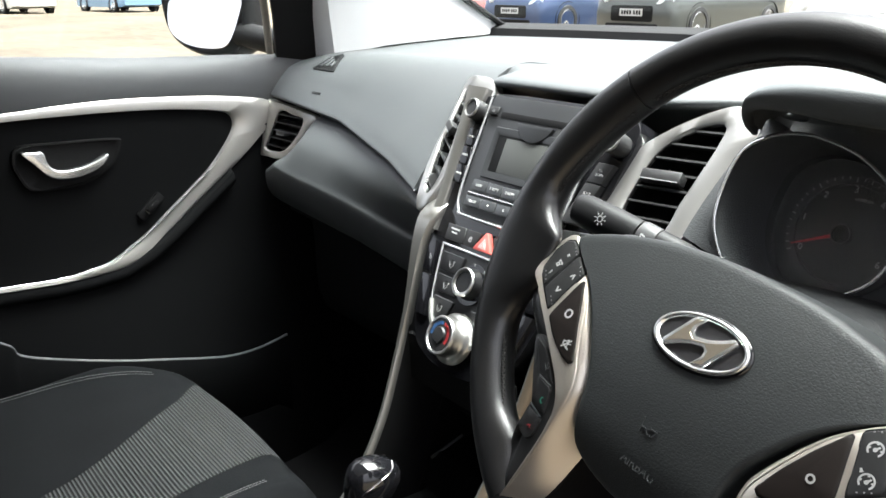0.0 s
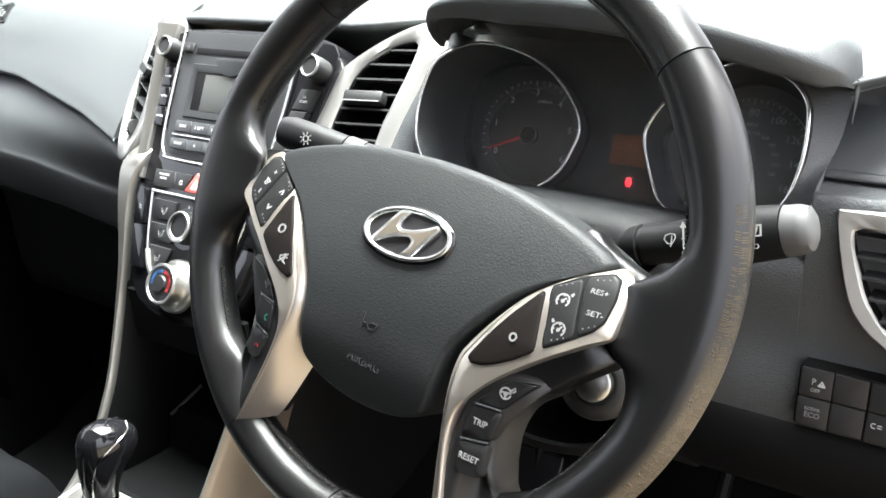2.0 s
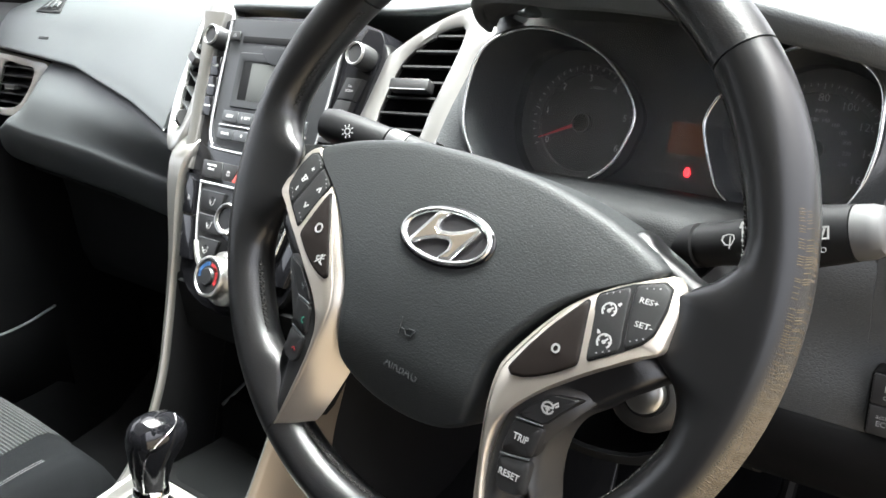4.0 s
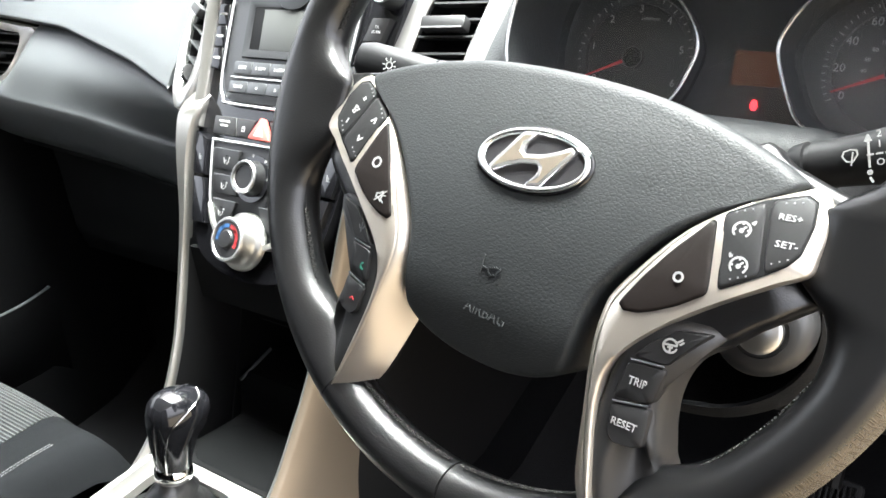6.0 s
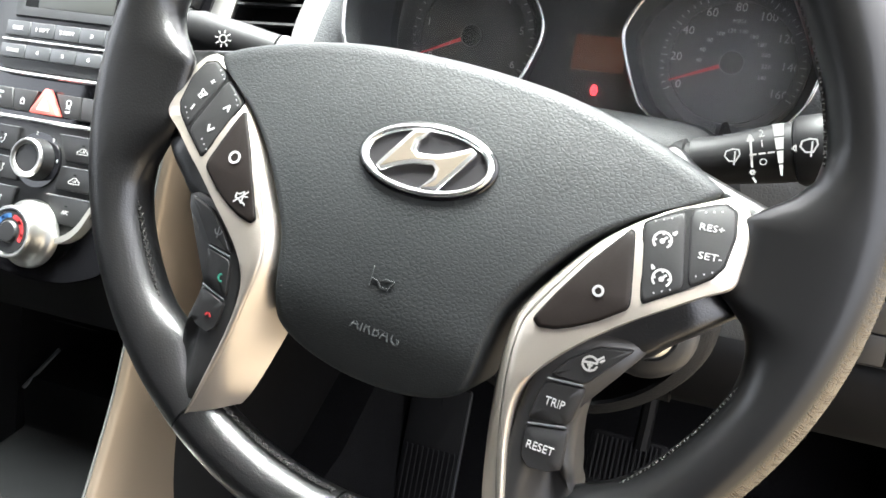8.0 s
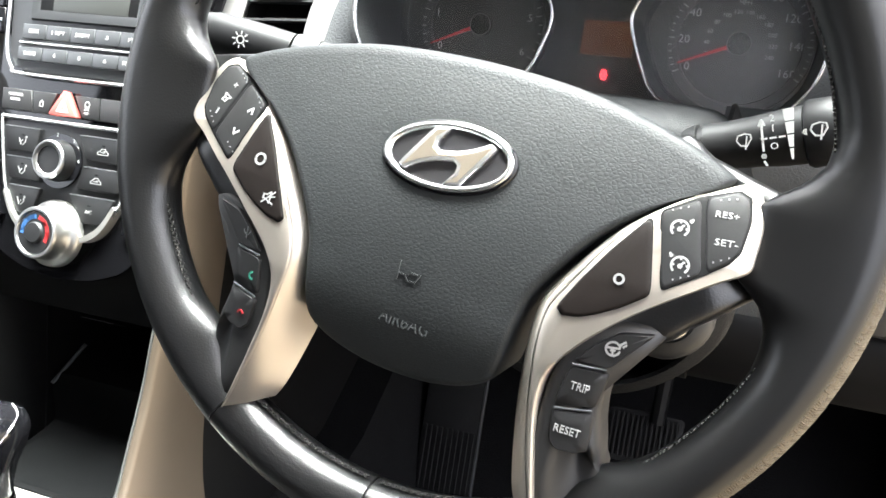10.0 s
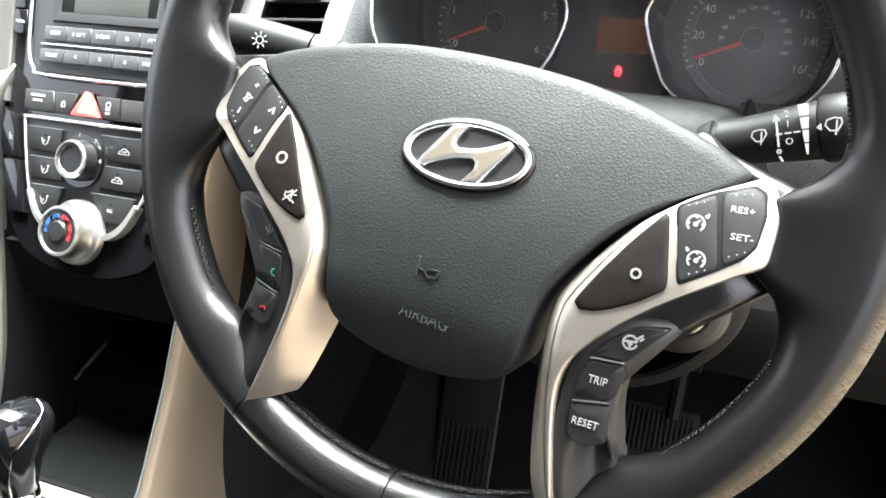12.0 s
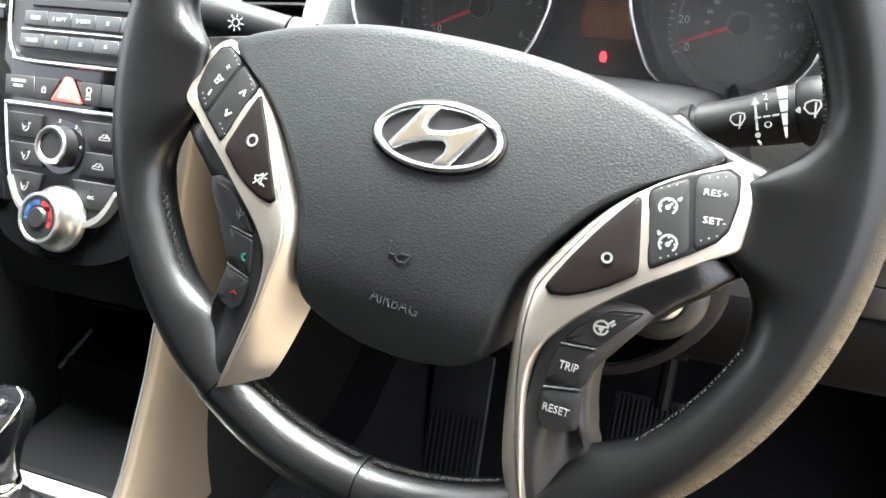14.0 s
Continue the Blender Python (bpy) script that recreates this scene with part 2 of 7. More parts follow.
def ground_material():
    m = material("pale_gravel", (0.50, 0.40, 0.28), 0.95, vary=0.1)
    n, link = m.node_tree.nodes, m.node_tree.links.new
    b = n["Principled BSDF"]
    tc = n.new("ShaderNodeTexCoord")
    a, c = n.new("ShaderNodeTexNoise"), n.new("ShaderNodeTexNoise")
    a.inputs["Scale"].default_value, a.inputs["Detail"].default_value = 0.35, 5.0
    c.inputs["Scale"].default_value, c.inputs["Detail"].default_value = 4.0, 8.0
    link(tc.outputs["Object"], a.inputs["Vector"])
    link(tc.outputs["Object"], c.inputs["Vector"])
    add = n.new("ShaderNodeMath")
    add.operation = "ADD"
    link(a.outputs["Fac"], add.inputs[0])
    link(c.outputs["Fac"], add.inputs[1])
    ramp = n.new("ShaderNodeValToRGB")
    ramp.color_ramp.elements[0].position, ramp.color_ramp.elements[0].color = 0.42, (0.042, 0.030, 0.018, 1)
    ramp.color_ramp.elements[1].position, ramp.color_ramp.elements[1].color = 0.58, (0.095, 0.073, 0.046, 1)
    half = n.new("ShaderNodeMath")
    half.operation = "MULTIPLY"
    half.inputs[1].default_value = 0.5
    link(add.outputs[0], half.inputs[0])
    link(half.outputs[0], ramp.inputs[0])
    link(ramp.outputs[0], b.inputs["Base Color"])
    bp = n.new("ShaderNodeBump")
    bp.inputs["Distance"].default_value = 0.03
    link(c.outputs["Fac"], bp.inputs["Height"])
    link(bp.outputs[0], b.inputs["Normal"])
    return m


GRAVEL = ground_material()


# ---------------------------------------------------------------- builders


def axes(origin, right, up, out):
    """A local frame: columns right, up and out at origin."""
    m = Matrix((Vector(right).normalized(), Vector(up).normalized(), Vector(out).normalized())).transposed().to_4x4()
    m.translation = origin
    return m


def thing(name, label, category, group="", kind="", at=(0, 0, 0)):
    ob = new(name)
    ob.empty_display_size = 0.05
    ob.location = at
    return tagged(ob, label, category, group, kind)


def mesh_of(name, bm, mat, smooth=40, normals=True):
    if normals:
        bmesh.ops.recalc_face_normals(bm, faces=bm.faces)
    me = bpy.data.meshes.new(name)
    bm.to_mesh(me)
    bm.free()
    me.materials.append(mat)
    if smooth:
        for p in me.polygons:
            p.use_smooth = True
        if smooth < 180:
            me.set_sharp_from_angle(angle=radians(smooth))
    return me


def part(name, bm, mat, parent, label="", smooth=40):
    """Links a bmesh, in world coordinates, as one mesh under a thing or a part."""
    ob = new(name, mesh_of(name, bm, mat, smooth))
    ob.parent = parent
    base = parent
    off = Vector((0, 0, 0))
    while base is not None:
        off += base.location
        base = base.parent
    ob.location = -off
    if label:
        ob["label"] = label
    return ob


def whole(name, bm, mat, label, category, group="", kind="", smooth=40):
    return tagged(new(name, mesh_of(name, bm, mat, smooth)), label, category, group, kind)


def spline(pts, n, closed=False):
    """Catmull-Rom through control points of any dimension: n samples a span."""
    p = [Vector(q) for q in pts]
    out, m = [], len(p)
    for i in range(m if closed else m - 1):
        if closed:
            a, b, c, d = p[i - 1], p[i], p[(i + 1) % m], p[(i + 2) % m]
        else:
            a, b, c, d = p[max(i - 1, 0)], p[i], p[i + 1], p[min(i + 2, m - 1)]
        for k in range(n):
            t = k / n
            out.append(0.5 * ((2 * b) + (c - a) * t + (2 * a - 5 * b + 4 * c - d) * t * t + (3 * b - a - 3 * c + d) * t ** 3))
    if not closed:
        out.append(p[-1])
    return out


def loft(sections, closed=False, caps=False, bm=None):
    """Quads between sections, each a list of as many points."""
    bm = bm or bmesh.new()
    rows = [[bm.verts.new(p) for p in s] for s in sections]
    n = len(rows[0])
    for r0, r1 in zip(rows, rows[1:]):
        for j in range(n if closed else n - 1):
            k = (j + 1) % n
            bm.faces.new((r0[j], r0[k], r1[k], r1[j]))
    if caps:
        bm.faces.new(rows[0])
        bm.faces.new(list(reversed(rows[-1])))
    return bm


def thicken(bm, depth):
    """Gives an open sheet a back, depth metres behind it (along minus its normals)."""
    bmesh.ops.recalc_face_normals(bm, faces=bm.faces)
    bmesh.ops.solidify(bm, geom=bm.faces[:], thickness=depth)
    return bm


def tube(path, radius, sides=10, closed=False, bm=None, caps=True):
    """A round bar along a path; radius: a number or a function of the share of its length."""
    bm = bm or bmesh.new()
    pts = [Vector(p) for p in path]
    n = len(pts)
    rings, normal = [], None
    for i, p in enumerate(pts):
        a, b = (pts[i - 1], pts[(i + 1) % n]) if closed else (pts[max(i - 1, 0)], pts[min(i + 1, n - 1)])
        d = (b - a).normalized()
        if normal is None:
            normal = d.orthogonal().normalized()
        normal = (normal - d * normal.dot(d)).normalized()
        side = d.cross(normal)
        r = radius(i / max(n - 1, 1)) if callable(radius) else radius
        rings.append([p + r * (math.cos(2 * math.pi * k / sides) * normal + math.sin(2 * math.pi * k / sides) * side) for k in range(sides)])
    if closed:
        rings.append(rings[0])
        bm = loft(rings, True, False, bm)
        bmesh.ops.remove_doubles(bm, verts=bm.verts, dist=1e-7)
        return bm
    return loft(rings, True, caps, bm)


def prism(outline, m, w0, w1, bevel=0.0, segs=2, bm=None):
    """A polygon in a local frame m, from depth w0 to w1, its front edge rounded."""
    own = bm is None
    bm = bm or bmesh.new()
    back = [bm.verts.new(m @ Vector((p[0], p[1], w0))) for p in outline]
    front = [bm.verts.new(m @ Vector((p[0], p[1], w1))) for p in outline]
    n = len(outline)
    bm.faces.new(list(reversed(back)))
    top = bm.faces.new(front)
    for i in range(n):
        bm.faces.new((back[i], back[(i + 1) % n], front[(i + 1) % n], front[i]))
    if bevel and own:
        bmesh.ops.recalc_face_normals(bm, faces=bm.faces)
        bmesh.ops.bevel(bm, geom=list(top.edges), offset=bevel, segments=segs, affect="EDGES", profile=0.5, clamp_overlap=True)
    return bm


def rect(x0, y0, x1, y1, r=0.0, n=4):
    """A rectangle with rounded corners."""
    if r <= 0:
        return [(x0, y0), (x1, y0), (x1, y1), (x0, y1)]
    out = []
    for cx, cy, a in ((x1 - r, y0 + r, -90), (x1 - r, y1 - r, 0), (x0 + r, y1 - r, 90), (x0 + r, y0 + r, 180)):
        for k in range(n + 1):
            t = radians(a + 90 * k / n)
            out.append((cx + r * math.cos(t), cy + r * math.sin(t)))
    return out


def oval(cx, cy, rx, ry, n=32):
    return [(cx + rx * math.cos(2 * math.pi * k / n), cy + ry * math.sin(2 * math.pi * k / n)) for k in range(n)]


def block(m, size, bevel=0.0, segs=2):
    """A box about the origin of m with all edges rounded."""
    bm = bmesh.new()
    bmesh.ops.create_cube(bm, size=1.0, matrix=m @ Matrix.Diagonal((*size, 1)))
    if bevel:
        bmesh.ops.bevel(bm, geom=bm.edges[:], offset=bevel, segments=segs, affect="EDGES", profile=0.5, clamp_overlap=True)
    return bm


def lathe(profile, m, n=32, bm=None, caps=True):
    """A turned body about the local out axis; profile: (radius, height) rows."""
    bm = bm or bmesh.new()
    rows = []
    for r, h in profile:
        rows.append([m @ Vector((r * math.cos(2 * math.pi * k / n), r * math.sin(2 * math.pi * k / n), h)) for k in range(n)])
    return loft(rows, True, caps, bm)


def pillow(outline, m, rings, bm=None, centre=None):
    """Closed skin over an outline: rings of (scale, depth) from the rim to the middle; depth may be a function of (a, b)."""
    bm = bm or bmesh.new()
    c = Vector(centre) if centre else sum((Vector(p[:2]) for p in outline), Vector((0, 0))) / len(outline)
    rows = []
    for s, w in rings:
        row = []
        for p in outline:
            q = c + (Vector(p[:2]) - c) * s
            row.append(m @ Vector((q.x, q.y, w(q.x, q.y) if callable(w) else w)))
        rows.append(row)
    return loft(rows, True, True, bm)


def band(pts_a, pts_b, depth_vec, bm=None):
    """A strip between two lines of points with a thickness."""
    d = Vector(depth_vec)
    secs = []
    for a, b in zip(pts_a, pts_b):
        a, b = Vector(a), Vector(b)
        secs.append([a, b, b + d, a + d])
    return loft(secs, True, True, bm)


def words(text, m, size, width=None, depth=0.0002, bm=None):
    """Flat letters of the built-in font in a local frame, centred on its origin."""
    cu = bpy.data.curves.new("letters", "FONT")
    cu.body, cu.size, cu.align_x, cu.align_y = text, size, "CENTER", "CENTER"
    cu.resolution_u, cu.extrude = 2, depth
    ob = bpy.data.objects.new("letters", cu)
    me = ob.to_mesh()
    bm = bm or bmesh.new()
    wide = max((v.co.x for v in me.vertices), default=0) - min((v.co.x for v in me.vertices), default=0)
    k = width / wide if width and wide else 1.0
    first = len(bm.verts)
    bm.from_mesh(me)
    bm.verts.ensure_lookup_table()
    for v in bm.verts[first:]:
        v.co = m @ Vector((v.co.x * k, v.co.y, v.co.z))
    ob.to_mesh_clear()
    bpy.data.objects.remove(ob)
    bpy.data.curves.remove(cu)
    return bm


def at(m, a, b, w=0.0, turn=0.0):
    return m @ pose(a, b, w, 0, 0, turn)


def lines(m, strokes, width, w=0.0, depth=0.0003, bm=None):
    """Printed strokes in a local frame: each a list of points, as thin raised bars."""
    bm = bm or bmesh.new()
    for s in strokes:
        for p, q in zip(s, s[1:]):
            p, q = Vector(p), Vector(q)
            d = (q - p)
            if d.length < 1e-7:
                continue
            side = Vector((-d.y, d.x)).normalized() * width / 2
            e = d.normalized() * width * 0.3
            prism([(p - e - side)[:], (q + e - side)[:], (q + e + side)[:], (p - e + side)[:]], m, w, w + depth, bm=bm)
    return bm


def arc(cx, cy, r, a0, a1, n=12):
    return [(cx + r * math.cos(radians(a0 + (a1 - a0) * k / n)), cy + r * math.sin(radians(a0 + (a1 - a0) * k / n))) for k in range(n + 1)]



def rounded(pts, k=0.25, n=3):
    """Rounds the corners of a polygon."""
    out = []
    m = len(pts)
    for i in range(m):
        a, b, c = Vector(pts[i - 1]), Vector(pts[i]), Vector(pts[(i + 1) % m])
        p, q = b.lerp(a, k), b.lerp(c, k)
        for j in range(n + 1):
            t = j / n
            out.append(tuple((1 - t) ** 2 * p + 2 * t * (1 - t) * b + t * t * q))
    return out


# ---------------------------------------------------------------- setting
CX = -0.012                      # the car's middle line
GROUND = -0.27

bm = bmesh.new()
ext = [-400, -120, -50] + [-30 + 2 * k for k in range(31)] + [50, 120, 400]
grid = [[bm.verts.new((x, y, GROUND + 0.015 * noise.noise((x * 0.3, y * 0.3, 0)))) for x in ext] for y in ext]
for r0, r1 in zip(grid, grid[1:]):
    for j in range(len(ext) - 1):
        bm.faces.new((r0[j], r0[j + 1], r1[j + 1], r1[j]))
whole("ground", bm, GRAVEL, "pale sunlit gravel and sandy earth of the car park", "ground", kind="structure")

# cabin floor: footwells with a raised tunnel in the middle
secs = []
for y in (-0.75, -0.3, 0.2, 0.45, 0.7, 0.9, 1.02, 1.06):
    up = max(0.0, y - 0.62) ** 1.4 * 0.55
    secs.append([(CX + dx, y, dz + up) for dx, dz in ((-0.74, 0.10), (-0.70, 0.0), (-0.16, 0.0), (-0.13, 0.16), (0.13, 0.16), (0.16, 0.0), (0.70, 0.0), (0.74, 0.10))])
whole("floor", thicken(loft(secs), 0.02), CARPET, "black carpet of the cabin floor", "floor", kind="structure")
# firewall
secs = [[(x, 0.86 + 0.0 * x, 0.58), (x, 1.0, 0.40), (x, 1.08, 0.22), (x, 1.09, 0.0)] for x in (CX - 0.76, CX - 0.3, CX + 0.3, CX + 0.76)]
whole("wall_firewall", thicken(loft(secs), 0.02), CARPET, "black felt lining on the firewall behind the pedals", "wall", kind="structure")
# unseen rear of the cabin, closed to keep light out
whole("wall_rear", block(pose(CX, -0.95, 0.42), (1.5, 0.04, 0.95)), SEATSIDE, "unseen dark wall behind the front seats", "wall", kind="structure")
# roof with rounded sides
secs = []
for y in (-1.0, -0.4, 0.0, 0.25, 0.38):
    secs.append([(CX + dx, y, 1.17 + dz - 0.25 * max(0.0, y - 0.1) ** 1.5) for dx, dz in ((-0.66, -0.06), (-0.58, -0.01), (-0.3, 0.02), (0, 0.03), (0.3, 0.02), (0.58, -0.01), (0.66, -0.06))])
whole("ceiling", thicken(loft(secs), 0.03), HEADLINING, "pale cloth headlining under the car's roof", "ceiling", kind="structure")


def a_pillar(name, s):
    """Slanting pale trim from the dash's end up to the roof; s: -1 for the passenger's side."""
    x = lambda d: CX + s * d
    low = [(x(0.640), 0.735, 0.735), (x(0.632), 0.83, 0.750), (x(0.650), 1.0, 0.757), (x(0.690), 1.16, 0.759), (x(0.73), 1.18, 0.755), (x(0.75), 0.9, 0.73), (x(0.72), 0.73, 0.72)]
    mid = [(x(0.630), 0.715, 0.86), (x(0.61), 0.77, 0.865), (x(0.612), 0.835, 0.87), (x(0.630), 0.90, 0.872), (x(0.68), 0.91, 0.87), (x(0.71), 0.80, 0.86), (x(0.70), 0.71, 0.86)]
    top = [(x(0.58), 0.40, 1.13), (x(0.57), 0.42, 1.132), (x(0.565), 0.45, 1.134), (x(0.57), 0.48, 1.134), (x(0.63), 0.48, 1.13), (x(0.66), 0.44, 1.12), (x(0.64), 0.39, 1.12)]
    rows = []
    for k in range(13):
        t = k / 12
        row = []
        for a, b, c in zip(low, mid, top):
            a, b, c = Vector(a), Vector(b), Vector(c)
            q = a.lerp(b, t / 0.35) if t < 0.35 else b.lerp(c, (t - 0.35) / 0.65)
            row.append(q)
        rows.append(row)
    edge = [Vector(low[3]) + Vector((-s * 0.004, 0, 0.002)), Vector(mid[3]) + Vector((-s * 0.004, 0.004, 0)), Vector(top[3]) + Vector((-s * 0.004, 0.004, 0))]
    whole(name.replace("pillar", "frit"), tube(edge, 0.006, 8), RUBBER, "black edge band of the windscreen beside the pillar", "trim", kind="structure")
    return whole(name, loft(rows, True, True), PILLAR, "pale grey plastic trim of the windscreen pillar", "pillar trim", kind="structure", smooth=60)


a_pillar("trim_pillar", -1)
a_pillar("trim_pillar_driver", 1)

# windscreen: one curved pane from the scuttle to the roof
secs = []
for k in range(7):
    t = k / 6
    y, z = 1.26 + (0.42 - 1.26) * t, 0.772 + (1.16 - 0.772) * t
    secs.append([(CX + u * (0.70 - 0.10 * t), y - 0.13 * abs(u) ** 2, z - 0.02 * abs(u) ** 2) for u in (-1, -0.75, -0.5, -0.25, 0, 0.25, 0.5, 0.75, 1)])
ws = whole("window_1", loft(secs), GLASS, "clear curved windscreen glass", "windscreen", kind="structure", smooth=180)
ws.visible_shadow = False
# scuttle: dark rubber strip and bonnet ahead of the windscreen
line = [(CX + u * 0.70, 1.25 - 0.13 * u * u) for u in (-1, -0.75, -0.5, -0.25, 0, 0.25, 0.5, 0.75, 1)]
secs = [[(x, y - 0.035, 0.755), (x, y - 0.03, 0.772 - 0.004 * abs(x)), (x, y + 0.01, 0.781 - 0.004 * abs(x)), (x, y + 0.05, 0.776 - 0.006 * abs(x)), (x, y + 0.06, 0.72)] for x, y in line]
whole("trim_scuttle", loft(secs), RUBBER, "black rubber strip along the foot of the windscreen", "trim", kind="structure")

# unseen closed sides behind the front doors, added to block light from behind
for name, x in (("wall_passenger_side", CX - 0.74), ("wall_driver_side", CX + 0.74)):
    y1 = -0.32 if x < 0 else -0.22
    whole(name, block(pose(x, (y1 - 0.97) / 2, 0.55), (0.05, y1 + 0.97, 1.20), 0.01), SEATSIDE, "unseen dark wall behind the door, blocking light", "wall", kind="structure")
# unseen too: shuts the rear up to the roof so light comes from ahead
whole("wall_rear_upper", block(pose(CX, -0.95, 1.02), (1.5, 0.04, 0.30)), SEATSIDE, "unseen dark wall closing the rear against light", "wall", kind="structure")
whole("trim_sill", block(pose(CX + 0.76, 0.25, 0.03), (0.10, 1.1, 0.10), 0.015), RUBBER, "black sill of the open driver's door", "trim", kind="structure")
for name, x in (("wall_kick_passenger", CX - 0.715), ("wall_kick_driver", CX + 0.715)):
    whole(name, block(pose(x, 0.93, 0.36), (0.03, 0.36, 0.78), 0.005), CARPET, "black kick panel at the side of the footwell", "wall", kind="structure")

# ---------------------------------------------------------------- dashboard
FACE = axes((CX, 0.535, 0.602), (1, 0, 0), (0, 0.447, 0.894), (0, -0.894, 0.447))     # the middle stack's face
DIALS = axes((0.373, 0.65, 0.66), (1, 0, 0), (0, 0.31, 0.95), (0, -0.95, 0.31))      # the instruments' face


def fz(x, z):
    """A place on the stack's face, from the car's x and z, in that face's own units."""
    return (x - CX, (z - 0.602) / 0.894)


dashboard = thing("dashboard", "dark grey grained plastic dashboard of a right-hand-drive car", "dashboard")

# upper pad, passenger's side: rolls from the windscreen's foot over the crest to the seam
def pad_profile(x):
    u = min(max((x - CX + 0.66) / 0.66, 0), 1)          # 0 at the door, 1 in the middle
    zs, ys = np.interp(x, (-0.68, -0.45, -0.27, -0.175, 0), (0.677, 0.664, 0.640, 0.618, 0.60)), np.interp(x, (-0.68, -0.45, -0.27, -0.175, 0), (0.632, 0.620, 0.583, 0.560, 0.55))
    ze = 0.738 + 0.030 * u ** 0.5
    far = 1.12 + 0.12 * (1 - (1 - u) ** 2)
    return [(x, far, 0.756 + 0.005 * u), (x, 0.95, 0.752 + 0.008 * u), (x, 0.80, 0.745 + 0.010 * u), (x, 0.72, ze - 0.004 - 0.004 * u), (x, 0.675 - 0.02 * u, 0.724), (x, ys + 0.022, zs + 0.030), (x, ys + 0.004, zs + 0.008), (x, ys, zs), (x, ys + 0.012, zs - 0.006)]


xs = np.linspace(-0.685, -0.185, 26)
part("upper_pad", thicken(loft([spline(pad_profile(x), 4) for x in xs]), 0.006), DASH, dashboard, "soft grained upper pad", smooth=70)


# the same pad goes on behind the stack's brow and the instrument hood
def mid_profile(x):
    lip = np.interp(x, (-0.185, -0.14, -0.12, 0.0, 0.11, 0.17, 0.24, 0.30, 0.56, 0.60, 0.70), (0.672, 0.642, 0.634, 0.630, 0.632, 0.652, 0.69, 0.70, 0.70, 0.64, 0.62))
    zl = np.interp(x, (-0.185, -0.12, 0.0, 0.11, 0.18, 0.26, 0.56, 0.62, 0.70), (0.742, 0.750, 0.751, 0.751, 0.757, 0.735, 0.735, 0.740, 0.72))
    far = 1.24 - 0.2 * max(0.0, x - 0.25)
    rows = [(x, far, 0.761), (x, 0.98, 0.760), (x, 0.80, 0.756), (x, lip + 0.05, zl + 0.006), (x, lip + 0.012, zl + 0.002), (x, lip, zl - 0.004), (x, lip + 0.006, zl - 0.010), (x, lip + 0.03, zl - 0.016), (x, 0.74, 0.69), (x, 0.80, 0.60)]
    k = float(np.interp(x, (-0.187, -0.148), (1.0, 0.0)))      # flows into the passenger's pad
    k = k * k * (3 - 2 * k)
    pad = pad_profile(x)
    goal = [pad[0], pad[1], pad[2], pad[3], (x, 0.695, 0.739), pad[4], (x, 0.668, 0.716), (x, 0.69, 0.705), rows[8], rows[9]]
    return [tuple(Vector(p).lerp(Vector(q), k)) for p, q in zip(rows, goal)]


xs = np.concatenate((np.linspace(-0.187, -0.145, 9), np.linspace(-0.13, 0.545, 30)))
part("top_pad", thicken(loft([spline(mid_profile(x), 4) for x in xs]), 0.006), DASH, dashboard, "soft grained top pad", smooth=70)


# lower pad and glove box lid, passenger's side
def low_profile(x):
    ys, zs = np.interp(x, (-0.70, -0.45, -0.27, -0.16), (0.640, 0.626, 0.588, 0.562)), np.interp(x, (-0.70, -0.45, -0.27, -0.16), (0.672, 0.659, 0.635, 0.612))
    f = min(max((-0.535 - x) / 0.065, 0.0), 1.0)         # drops under the side vent by the door
    ys, zs = ys + (0.634 - ys) * f, zs + (0.580 - zs) * f
    zc = float(np.interp(x, (-0.70, -0.57, -0.37, -0.12), (0.582, 0.577, 0.567, 0.540)))
    yc, zb = 0.578, zc - 0.060
    zc = min(zc, zs - 0.016)
    return [(x, ys + 0.010, zs), (x, ys - 0.004, zs - 0.010), (x, (ys + yc) / 2 - 0.006, (zs + zc) / 2 + 0.004), (x, yc + 0.003, zc + 0.010), (x, yc, zc), (x, yc + 0.003, zc - 0.020), (x, yc + 0.016, zb + 0.008), (x, yc + 0.04, zb - 0.008), (x, 0.66, zb - 0.03), (x, 0.68, 0.33), (x, 0.80, 0.32)]


xs = np.linspace(-0.608, -0.118, 40)
part("lower_pad", thicken(loft([spline(low_profile(x)[:8], 4) for x in xs]), 0.006), DASH, dashboard, "rounded lower pad", smooth=70)
# lid goes on from the pad; its shade is painted as a darker plastic
part("glove_box", thicken(loft([spline(low_profile(x)[7:], 4) for x in xs]), 0.006), DASH_SHADED, dashboard, "glove box lid below the pad, darkened for shade", smooth=70)


# driver's knee panel
def knee_profile(x):
    return [(x, 0.600, 0.671), (x, 0.584, 0.6695), (x, 0.572, 0.667), (x, 0.560, 0.663), (x, 0.558, 0.62), (x, 0.562, 0.565), (x, 0.556, 0.53), (x, 0.558, 0.505)]


PAD_LINE = ((1.12, 0.757), (0.95, 0.756), (0.80, 0.742), (0.72, 0.726), (0.66, 0.709), (0.615, 0.691), (0.592, 0.679), (0.584, 0.6725), (0.600, 0.670))
secs = []
for u in np.linspace(0, 1, 12):
    edge = [float(np.interp(y, (0.584, 0.62, 0.68, 0.76), (0.532, 0.530, 0.522, 0.500))) for y, z in PAD_LINE]
    secs.append(spline([(x + (0.735 - x) * u, y, z) for x, (y, z) in zip(edge, PAD_LINE)], 4))
part("outer_pad", thicken(loft(secs), 0.006), DASH, dashboard, "soft grained pad outside the instruments", smooth=70)
xs = np.linspace(0.532, 0.72, 10)
